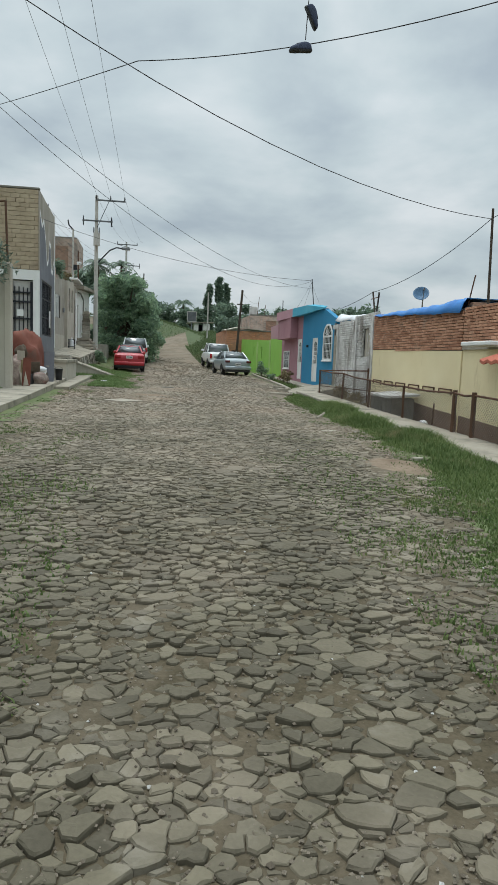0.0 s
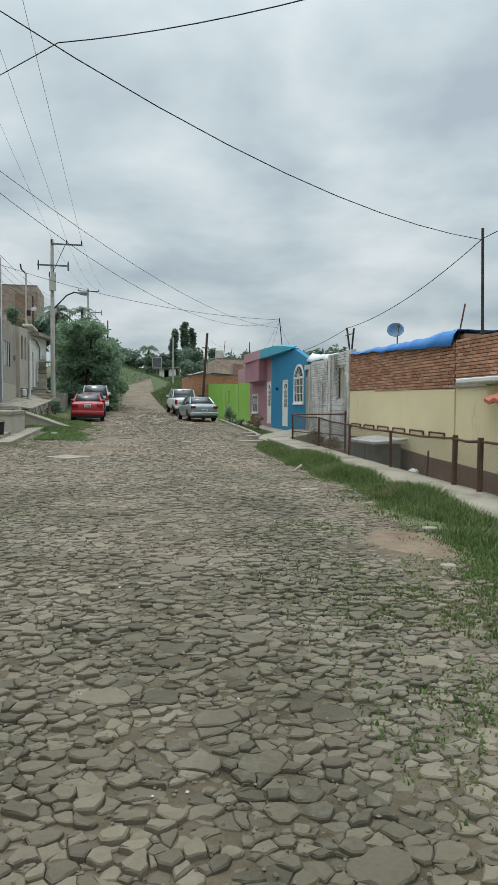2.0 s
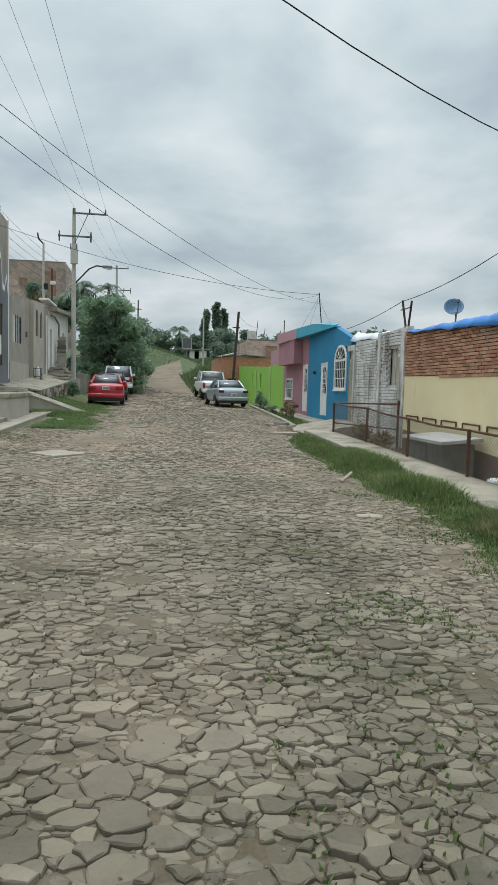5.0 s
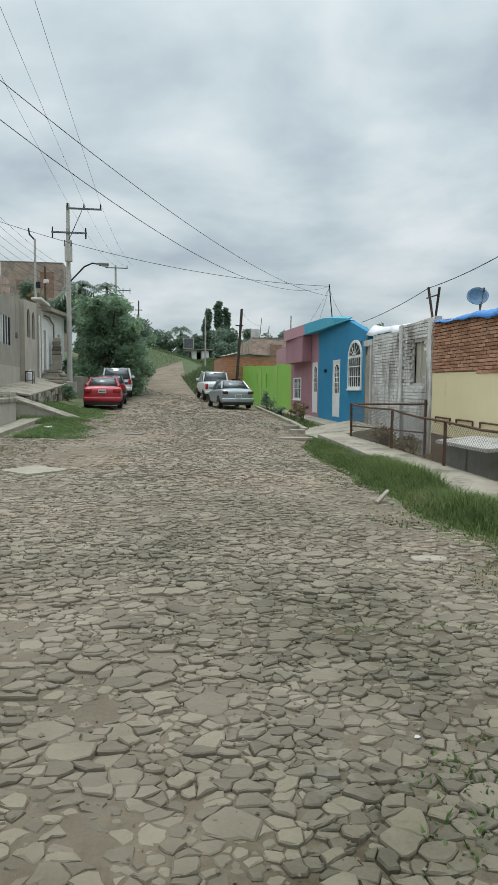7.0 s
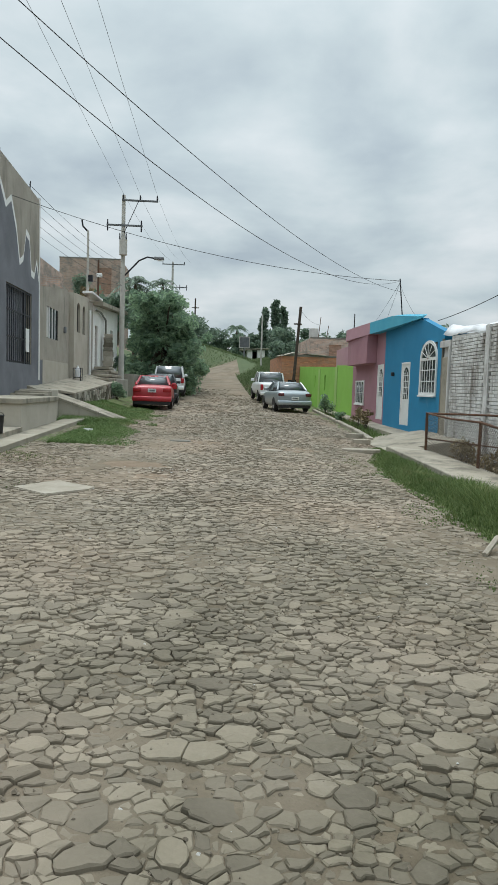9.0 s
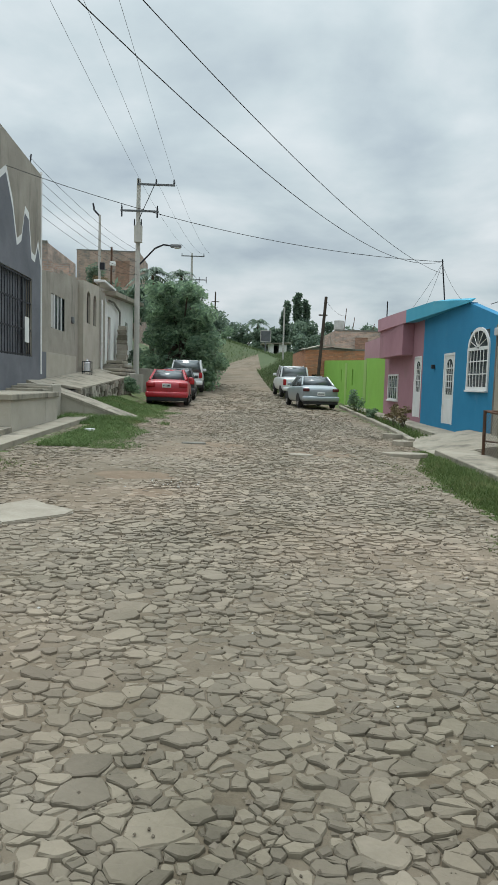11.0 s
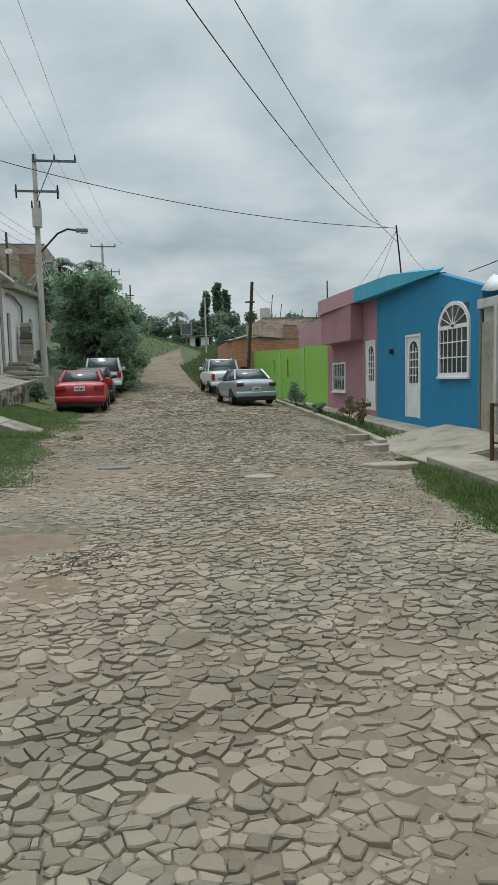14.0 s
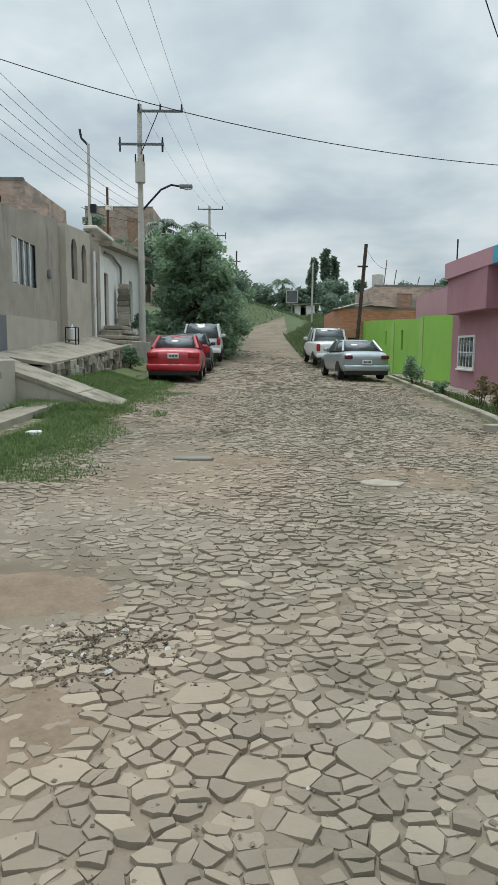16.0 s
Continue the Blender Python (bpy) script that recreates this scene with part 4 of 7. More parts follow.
greyhouse = thing("house", "single-storey grey cement rendered house with barred windows", "house", (-7, 37, 1.4))
part("wall", wall_along_y(-4.7, -4.5, 31.75, 37.4, 0.8, 4.9, 5.5, [(33.78, 35.62, 3.33, 4.45)]), M_render, greyhouse)
part("recess_wall", box(-4.85, -4.66, 37.4, 38.5, 0.8, 5.5), M_render, greyhouse)
bm = wall_along_y(-4.7, -4.46, 38.5, 41.7, 0.8, 5.55, 5.75, [(39.12, 39.85, 3.95, 5.25), (40.45, 41.12, 3.95, 5.25)])
for a, b in ((39.12, 39.85), (40.45, 41.12)):
    spandrels(-4.7, -4.46, a, b, 4.9, 5.25, bm)
    part("pane", box(-4.62, -4.61, a, b, 3.95, 5.25), M_pane, greyhouse, "dark arched window pane")
    part("bar", tube((-4.5, (a + b) / 2, 3.95), (-4.5, (a + b) / 2, 5.2), 0.012), M_iron, greyhouse)
part("arched_wall", bm, M_palerender, greyhouse, "paler rendered wall with two arched windows")
part("dado", box(-4.5, -4.485, 33.2, 37.39, 0.8, 2.52), M_palerender, greyhouse, "pale cement dado")
part("slate_corner", box(-4.5, -4.487, 31.8, 33.19, 0.8, 2.5), M_slate, greyhouse)
bar_window(greyhouse, -4.55, 33.78, 35.62, 3.33, 4.45, 3, M_iron, rails=0, sill=False, face=1, w=0.07, bar_mat=M_whitepaint)
part("curtain", box(-4.54, -4.535, 33.8, 34.3, 3.35, 4.44), M_curtain, greyhouse, "pale curtain behind the glass")
part("end_wall", wall_along_y(-4.7, -4.5, 41.7, 43.4, 0.8, 5.6, 5.7, [(42.3, 42.95, 2.2, 4.9)]), M_render, greyhouse)
part("doorway", box(-4.66, -4.62, 42.3, 42.95, 2.2, 4.9), M_dark, greyhouse, "dark doorway")
part("ledge", box(-4.75, -4.25, 41.9, 44.9, 5.98, 6.09, 0.02), M_whitepaint, greyhouse, "white projecting ledge")
part("roof", box(-10, -4.7, 32.8, 43.4, 4.7, 4.85), M_concrete, greyhouse)
part("back", box(-10.2, -10, 32.8, 43.4, 0.8, 4.85), M_render, greyhouse)
part("downpipe", tube((-4.38, 41.95, 1.9), (-4.38, 41.95, 5.2), 0.05), M_whitepaint, greyhouse, "white drain pipe")
part("wall_lamp", box(-4.5, -4.4, 36.6, 36.75, 3.7, 3.95, 0.03), M_greyplastic, greyhouse)

whitehouse = thing("house", "small white house with a flat concrete canopy", "house", (-6.5, 48, 1.6))
part("wall", wall_along_y(-4.72, -4.52, 43.4, 52.6, 1.0, 5.6, 6.2, [(49.6, 50.6, 2.2, 4.9), (44.2, 45.0, 2.2, 4.7)]), M_peeling, whitehouse)
part("door", box(-4.66, -4.63, 49.6, 50.6, 2.2, 4.9), M_leafdark, whitehouse, "dark green door")
part("doorway", box(-4.66, -4.63, 44.2, 45.0, 2.2, 4.7), M_rust, whitehouse, "brown door")
part("canopy", prism([(43.6, 5.62), (54.0, 6.25), (54.0, 6.45), (43.6, 5.82)], "x", -6, -4.05), M_concrete, whitehouse, "flat concrete canopy")
part("roof", box(-10, -4.72, 43.5, 52.6, 5.3, 5.45), M_concrete, whitehouse)
part("pipe", pipe([(-4.4, 47.0, 2.2), (-4.4, 47.0, 5.2), (-4.4, 45.2, 5.45), (-4.4, 43.8, 5.4)], 0.05), M_darkconc, whitehouse, "grey pipe arch")
part("end", box(-10, -4.72, 52.4, 52.6, 1.0, 5.6), M_whitepaint, whitehouse)


def brick_block(label, x0, x1, y0, y1, z0, z1, mat, holes=(), infill=None):
    """A far bare-brick building with openings in its near face."""
    h = thing("house", label, "house", ((x0 + x1) / 2, (y0 + y1) / 2, z0))
    part("front", wall_along_x(y0, y0 + 0.2, x0, x1, z0, z1, holes), mat, h)
    part("side", box(x1 - 0.2, x1, y0 + 0.2, y1, z0, z1 - 0.05), mat, h)
    part("side", box(x0, x0 + 0.2, y0 + 0.2, y1, z0, z1 - 0.05), mat, h)
    part("back", box(x0 + 0.2, x1 - 0.2, y1 - 0.2, y1, z0, z1 - 0.05), mat, h)
    part("roof", box(x0 + 0.2, x1 - 0.2, y0 + 0.2, y1 - 0.2, z1 - 0.4, z1 - 0.25), M_concrete, h)
    part("ring_beam", box(x0 - 0.02, x1 + 0.02, y0 - 0.02, y0, z1 - 0.10, z1 + 0.02), M_darkconc, h, "weathered concrete ring beam")
    for x0h, x1h, za, zb in holes:
        part("infill", box(x0h, x1h, y0 + 0.05, y0 + 0.09, za, zb), infill or M_dark, h, "blocked opening" if infill else "dark empty opening")
    return h


brick_block("tall unfinished bare brick building on the hillside", -16.3, -9.2, 90, 98, 5.5, 16.3, M_farwall, [(-14.6, -13.6, 13.0, 14.2), (-11.9, -10.3, 12.2, 15.2)], M_sidebrick)
brick_block("bare brick storey behind the grey house", -12.5, -6.7, 41.5, 47, 3, 7.6, M_farwall, [(-8.3, -7.5, 5.8, 7.0)])
tanback = thing("rooftop_room", "tan brick rooftop room on the grey house", "house", (-6.5, 40, 4.85))
part("wall", wall_along_x(39.2, 39.4, -9, -5.2, 4.85, 6.3), M_farwall, tanback)

rubble = thing("roof_rubble", "heap of broken bricks and cement on the white house roof", "rubble", (-5.6, 47, 5.4))
g = random.Random(23)
for k in range(46):
    w = g.uniform(0.12, 0.32)
    y = g.uniform(44.2, 52.0)
    own = box(-w, w, -w * 0.7, w * 0.7, 0, g.uniform(0.12, 0.34))
    bmesh.ops.transform(own, matrix=pose(g.uniform(-5.9, -4.8), y, along(y, [(43.6, 5.76), (54, 6.38)]), g.uniform(-14, 14), g.uniform(-14, 14), g.uniform(0, 180)), verts=own.verts)
    part("lump", own, g.choice((M_farwall, M_render, M_darkconc, M_brick)), rubble)
wall_heap = thing("broken_parapet", "ragged broken brick parapet on the grey house roof", "parapet", (-5.5, 36.5, 4.85))
for k in range(26):
    y = 32.6 + 0.36 * k
    h = 0.16 + 0.5 * max(0.0, noise.noise((y * 0.9, 3, 1))) + g.uniform(0, 0.14)
    own = box(-5.35 - g.uniform(0, 0.1), -5.1, y, y + 0.35, 4.84, 5.5 + h if y > 36 else 4.95 + h)
    part("lump", own, g.choice((M_farwall, M_render)), wall_heap)
# terrace, ramp, platform and pavement on the left
terrace = thing("terrace", "raised concrete terrace with a rubble stone face", "terrace", (-3.9, 37, 0.8), kind="structure")
own = bmesh.new()
front, back = (lambda y: 1.41 + 0.044 * (y - 32.0)), (lambda y: 1.61 + 0.056 * (y - 32.0))
rings = []
for i in range(22):
    y = 32.0 + 10.6 * i / 21
    e = 0.05 * noise.noise((y * 1.3, 0, 0))
    rings.append([own.verts.new(q) for q in ((-3.15 + e, y, front(y) - 0.06), (-3.15 + e, y, front(y) - 0.01), (-3.19 + e, y, front(y)), (-4.48, y, back(y)), (-4.48, y, back(y) - 0.14))])
for q, r in zip(rings, rings[1:]):
    for k in range(5):
        own.faces.new((q[k], q[(k + 1) % 5], r[(k + 1) % 5], r[k]))
own.faces.new(rings[0][::-1])
own.faces.new(rings[-1])
bmesh.ops.recalc_face_normals(own, faces=own.faces[:])
part("slab", own, M_concrete, terrace)
for y in (34.6, 38.1, 40.4):
    part("joint", prism([(-3.2, front(y) + 0.004), (-4.47, back(y) + 0.004), (-4.47, back(y) - 0.02), (-3.2, front(y) - 0.02)], "y", y, y + 0.035), M_darkconc, terrace)
part("fill", prism([(32.0, 0.3), (42.5, 0.3), (42.5, 1.80), (32.0, 1.33)], "x", -4.45, -3.22), M_darkconc, terrace)
rng = random.Random(4)
rows = []
y = 31.98
while y < 42.4:
    w = rng.uniform(0.14, 0.42)
    z, top = 0.6, front(y + w / 2) - 0.05
    while z < top - 0.04:
        h = min(rng.uniform(0.13, 0.30), top - z)
        rows.append(((-3.24 + rng.uniform(-0.06, 0.05), y + w / 2 + rng.uniform(-0.06, 0.06), z + h / 2), (0.2, w * rng.uniform(0.8, 1.05), h * rng.uniform(0.9, 1.08))))
        z += h
    y += w
pieces(terrace, "stone", rows, M_rubble, M_rubble, 300)
upper = thing("planter_wall", "concrete planter wall beside the light pole", "wall", (-3.6, 47, 0.7), kind="structure")
part("block", box(-4.4, -3.2, 42.75, 47.6, 0.4, 2.0, 0.03), M_render, upper)
part("block", box(-4.4, -3.0, 48.9, 52.4, 0.4, 2.35, 0.03), M_render, upper)
part("block", box(-4.4, -3.95, 47.6, 48.9, 0.4, 2.0, 0.03), M_darkconc, upper)
part("step", box(-3.2, -2.5, 42.8, 46.5, 0.4, 0.98, 0.03), M_concrete, upper)

stand = thing("jug_stand", "black iron stand with a white water jug", "stand", (-4.15, 37.8, 1.83))
for x in (-4.3, -4.0):
    for y in (37.62, 37.98):
        part("leg", box(x - 0.015, x + 0.015, y - 0.015, y + 0.015, 1.80, 2.36), M_iron, stand)
for z in (1.96, 2.34):
    bm = bmesh.new()
    for x in (-4.3, -4.0):
        box(x - 0.013, x + 0.013, 37.635, 37.965, z, z + 0.026, 0, bm)
    for y in (37.62, 37.98):
        box(-4.285, -4.015, y - 0.013, y + 0.013, z, z + 0.026, 0, bm)
    part("hoop", bm, M_iron, stand)
bm = tube((-4.15, 37.8, 1.99), (-4.15, 37.8, 2.3), 0.12, 0.11, 14)
tube((-4.15, 37.8, 2.3), (-4.15, 37.8, 2.4), 0.11, 0.04, 14, bm)
tube((-4.15, 37.8, 2.4), (-4.15, 37.8, 2.46), 0.035, 0.035, 10, bm)
part("jug", bm, M_sheet, stand, "white plastic jug")
porch = thing("porch_steps", "broad worn concrete steps up to the white house", "steps", (-3.9, 44.0, 1.8), kind="structure")
for k, (y0, x1, z) in enumerate(((40.9, -3.28, 2.02), (42.2, -3.34, 2.2), (43.0, -3.5, 2.42), (43.6, -3.7, 2.6))):
    bm = box(-4.44, x1, y0, 45.4, z - 0.14, z, 0.03)
    for v in bm.verts:
        v.co += Vector((0.03 * noise.noise(v.co * 3.0), 0.05 * noise.noise(v.co * 2.0 + Vector((9, 0, 0))), 0.012 * noise.noise(v.co * 4.0)))
    part("tread", bm, M_concrete, porch)
part("base", box(-4.42, -3.62, 42.4, 45.3, 1.0, 2.3), M_render, porch)
pillar = thing("broken_pillar", "crumbling stone gate pillar by the white house", "pillar", (-4.15, 46.3, 2.0))
g = random.Random(17)
z = 2.05
while z < 4.3:
    h = g.uniform(0.16, 0.3)
    w = 0.30 - 0.05 * (z - 2.0)
    bm = box(-4.15 - w, -4.15 + w, 46.3 - w, 46.3 + w, z, z + h, 0.03)
    for v in bm.verts:
        v.co += Vector((g.uniform(-0.05, 0.05), g.uniform(-0.05, 0.05), 0))
    part("stone", bm, M_rubble, pillar)
    z += h - 0.005
ramp_thing = thing("ramp", "sloping concrete ramp with joints, down from the terrace", "ramp", (-2.8, 31.2, 0.6), kind="structure")
for k in range(4):
    xa, xb = -4.48 + 0.795 * k, -4.48 + 0.795 * (k + 1) - 0.02
    za, zb = 1.70 - 0.277 * k - 0.01 * (k % 2), 1.70 - 0.277 * (k + 1)
    own = prism([(xa, za), (xb, zb), (xb, zb - 0.09), (xa, za - 0.09)], "y", 30.3, 31.95)
    part("panel", own, M_concrete, ramp_thing)
part("side_wall", prism([(-4.46, 1.64), (-1.32, 0.54), (-1.32, 0.2), (-4.46, 0.2)], "y", 30.33, 31.9), M_palerender, ramp_thing)
platform = thing("platform", "raised concrete entrance platform with steps", "platform", (-3.9, 26.5, 0.7), kind="structure")
part("slab", box(-5.6, -2.9, 24.8, 27.38, 1.22, 1.35, 0.02), M_concrete, platform)
part("slab", box(TX + 0.02, -2.9, 27.39, 28.5, 1.22, 1.35, 0.02), M_concrete, platform)
part("base", box(-5.6, -2.95, 24.85, 27.36, 0.2, 1.22), M_palerender, platform)
part("base", box(TX + 0.03, -2.95, 27.37, 28.45, 0.2, 1.22), M_palerender, platform)
part("step", box(TX + 0.02, -3.3, 28.5, 28.95, 0.3, 1.41, 0.02), M_concrete, platform)
part("step", box(TX + 0.02, -3.3, 28.95, 29.4, 0.3, 1.47, 0.02), M_concrete, platform)
part("landing", box(TX + 0.02, -3.3, 29.4, 30.29, 0.3, 1.52, 0.02), M_palerender, platform)
strip("pavement_left", lambda y: -6.5, lambda y: -2.85 - 0.004 * (y - 10), -4, 24.8, lambda y: along(y, [(-4, 0.25), (10, 0.45), (17, 0.53), (24.8, 0.70)]), 0.8, M_concrete, "raised concrete pavement in front of the houses", "pavement")
strip("pavement_low", lambda y: -2.95, lambda y: -2.45 + 0.01 * (y - 22), 21.5, 30.3, lambda y: along(y, [(21.5, 0.53), (30.3, 0.70)]), 0.5, M_concrete, "low concrete pavement edge", "pavement")

# ---- utility poles ----
def cable(name, a, b, sag, r=0.012, label="black overhead cable sagging over the street", n=18):
    a, b = Vector(a), Vector(b)
    cu = bpy.data.curves.new(name, "CURVE")
    cu.dimensions, cu.bevel_depth, cu.bevel_resolution = "3D", r * 0.75, 1
    sp = cu.splines.new("POLY")
    sp.points.add(n)
    for i in range(n + 1):
        t = i / n
        p = a.lerp(b, t)
        sp.points[i].co = (p.x, p.y, p.z - 4 * sag * t * (1 - t), 1)
    cu.materials.append(M_wire)
    return tagged(new(name, cu), label, "cable")


def light_pole(label, x, y, z0, top, arms, lamp=None, can=None):
    p = thing("utility_pole", label, "utility pole", (x, y, z0))
    part("shaft", tube((x, y, z0 - 0.3), (x, y, top), 0.17, 0.10, 12), M_polecon, p, "tapered concrete pole")
    for xa, xb, z in arms:
        arm = part("crossarm", box(xa, xb, y - 0.16, y - 0.06, z - 0.045, z + 0.045), M_steel, p, "grey steel crossarm")
        for xi in (xa + 0.06, (xa + xb) / 2 if abs(xa - x) < 0.3 else xb - 0.07, xb - 0.06):
            part("insulator", tube((xi, y - 0.11, z + 0.05), (xi, y - 0.11, z + 0.30), 0.045, 0.03), M_iron, arm, "dark insulator")
            if z < top - 1:
                part("dropper", tube((xi, y - 0.11, z - 0.32), (xi, y - 0.11, z - 0.05), 0.04), M_iron, arm)
    if can:
        tr = part("transformer", tube((x + 0.05, y - 0.3, can), (x + 0.05, y - 0.3, can + 0.85), 0.22, seg=14), M_polecon, p, "pale grey transformer can")
        for dx in (-0.15, 0.2):
            part("bushing", tube((x + dx, y - 0.3, can + 0.85), (x + dx, y - 0.3, can + 1.2), 0.045, 0.03), M_iron, tr)
        part("brace", tube((x + 0.05, y - 0.1, 10.2), (x + 0.85, y - 0.1, 12.0), 0.02), M_iron, p)
    if lamp:
        lx, ly, lz = lamp
        a = part("lamp_arm", pipe([(x, y, 7.75), (x + 0.9, y + 0.1, 8.75), (x + 1.35, y + 0.2, 8.98), (lx, ly, lz)], 0.045, 8), M_iron, p, "curved steel lamp arm")
        part("lamp_head", box(lx - 0.1, lx + 0.5, ly - 0.13, ly + 0.13, lz - 0.08, lz + 0.09, 0.05), M_greyplastic, a, "grey street lamp head")
        part("lens", box(lx + 0.12, lx + 0.46, ly - 0.1, ly + 0.1, lz - 0.13, lz - 0.08, 0.02), M_plate, a, "pale lamp lens")
    return p


light_pole("tall concrete utility pole with crossarms, transformer and street lamp", -3.68, 48.2, 1.6, 12.3, [(-3.75, -1.75, 12.0), (-4.6, -2.6, 10.62)], (-1.9, 48.7, 8.98), 8.95)
light_pole("distant concrete utility pole with a crossarm", -2.8, 83, 6.2, 15.0, [(-3.9, -1.5, 14.7), (-2.8, -1.2, 12.3)])
post = thing("wooden_pole", "dark leaning wooden pole beside the green wall", "utility pole", (6.5, 50.6, 0.7))
part("shaft", tube((6.45, 50.6, 0.5), (6.85, 50.6, 6.8), 0.10, 0.085, 10), M_polewood, post)
part("arm", box(6.45, 6.95, 50.5, 50.56, 5.7, 5.78), M_polewood, post)
svc = thing("service_pole", "thin grey service pole on the grey house roof", "pole", (-4.6, 42.4, 4.7))
part("shaft", tube((-4.6, 42.4, 4.6), (-4.6, 42.4, 9.0), 0.07, 0.05), M_polecon, svc)
part("hook", pipe([(-4.6, 42.4, 8.95), (-4.85, 42.4, 9.2), (-4.9, 42.4, 9.5)], 0.04), M_iron, svc)
part("box", box(-4.56, -4.36, 42.3, 42.5, 6.6, 6.9), M_iron, svc)
svc2 = thing("service_pole", "short rusty service post with a small lamp", "pole", (-4.6, 45.5, 5.8))
part("shaft", tube((-4.6, 45.5, 5.6), (-4.6, 45.5, 8.2), 0.05), M_rust, svc2)
part("lamp", box(-4.68, -4.4, 45.4, 45.6, 7.3, 7.5, 0.03), M_whitepaint, svc2, "small pale lamp")

# ---- vehicles ----
def loft(stations):
    """stations: (y, [(x, z) of the half ring from the middle of the bottom to the middle of the top])."""
    bm = bmesh.new()
    rings = []
    for y, half in stations:
        full = [(x, z) for x, z in half] + [(-x, z) for x, z in half[::-1] if x > 1e-6]
        rings.append([bm.verts.new((x, y, z)) for x, z in full])
    k = len(rings[0])
    for p, q in zip(rings, rings[1:]):
        for i in range(k):
            bm.faces.new((p[i], p[(i + 1) % k], q[(i + 1) % k], q[i]))
    bm.faces.new(rings[0])
    bm.faces.new(rings[-1][::-1])
    bmesh.ops.recalc_face_normals(bm, faces=bm.faces[:])
    return bm


def softened(ob, levels=2):
    md = ob.modifiers.new("soft", "SUBSURF")
    md.levels = md.render_levels = levels
    ob.data.shade_smooth()
    return ob


def vehicle(name, label, paint, at, turn, stations, cabin, lights, wheel_y, plate_z, width, roof_mat=None, lens=None, rear_glass=None, bumper=(0.34, 0.56)):
    """A parked vehicle, its rear at y = 0 facing -y. cabin: (y, z, half width) low rear, high rear, high front, low front."""
    v = thing(name, label, "car", (0, 0, 0))
    rows = []
    for y, zb, zt, w in stations:
        rows.append((y, [(0, zb), (w * 0.86, zb), (w * 0.98, zb + 0.14), (w, (zb + zt) / 2), (w * 0.97, zt - 0.10), (w * 0.88, zt - 0.015), (w * 0.6, zt + 0.01), (0, zt + 0.02)]))
    body = softened(part("body", loft(rows), paint, v))
    (y0, z0, w0), (y1, z1, w1), (y2, z2, w2), (y3, z3, w3) = cabin
    gl = bmesh.new()
    pts = [gl.verts.new(p) for s in (-1, 1) for p in ((s * w0, y0, z0 - 0.04), (s * w1, y1, z1), (s * w2, y2, z2), (s * w3, y3, z3 - 0.04))]
    for f in ((0, 1, 2, 3), (7, 6, 5, 4), (0, 4, 5, 1), (1, 5, 6, 2), (2, 6, 7, 3), (0, 3, 7, 4)):
        gl.faces.new([pts[i] for i in f])
    bmesh.ops.recalc_face_normals(gl, faces=gl.faces[:])
    bmesh.ops.bevel(gl, geom=gl.edges[:], offset=0.05, segments=3, affect="EDGES")
    part("glasshouse", gl, M_carglass, v, "dark tinted windows", True)
    roof = loft([(y1 - 0.06, [(0, z1 - 0.05), (w1 * 0.98, z1 - 0.06), (w1 * 1.02, z1 - 0.03), (w1 * 0.9, z1 + 0.005), (0, z1 + 0.02)]),
                 ((y1 + y2) / 2, [(0, z1 - 0.04), (w1 * 1.0, z1 - 0.05), (w1 * 1.05, z1 - 0.01), (w1 * 0.92, z1 + 0.03), (0, z1 + 0.05)]),
                 (y2 + 0.06, [(0, z2 - 0.05), (w2 * 0.98, z2 - 0.06), (w2 * 1.02, z2 - 0.03), (w2 * 0.9, z2 + 0.005), (0, z2 + 0.02)])])
    softened(part("roof", roof, roof_mat or paint, v), 1)
    for s in (-1, 1):
        for p, q, r in (((s * w0, y0, z0), (s * w1, y1, z1), 0.045), ((s * w3, y3, z3), (s * w2, y2, z2), 0.035), ((s * (w0 + 0.02), (y1 + y2) / 2 + 0.1, z0), (s * (w1 + 0.012), (y1 + y2) / 2, z1), 0.03)):
            part("pillar", tube(p, q, r, seg=8), paint, v)
    rear_w = width / 2
    b = part("bumper", box(-rear_w * 0.97, rear_w * 0.97, -0.10, 0.12, bumper[0], bumper[1], 0.06), paint, v, smooth=True)
    part("lower_valance", box(-rear_w * 0.9, rear_w * 0.9, -0.06, 0.2, bumper[0] - 0.14, bumper[0] + 0.02, 0.03), M_plastic, b, "black lower valance")
    plate = part("number_plate", box(-0.17, 0.17, -0.085 if plate_z > bumper[1] else -0.115, -0.03, plate_z - 0.075, plate_z + 0.075, 0.006), M_plate, v, "pale number plate")
    yb = -0.09 if plate_z > bumper[1] else -0.12
    for k in range(6):
        part("mark", box(-0.13 + 0.046 * k, -0.10 + 0.046 * k, yb, yb + 0.008, plate_z - 0.035, plate_z + 0.035), M_ink, plate)
    for xa, xb, za, zb in lights:
        for s in (-1, 1):
            part("tail_light", box(min(s * xa, s * xb), max(s * xa, s * xb), -0.05, 0.10, za, zb, 0.03), lens or M_lamp_red, v, "red tail light lens", True)
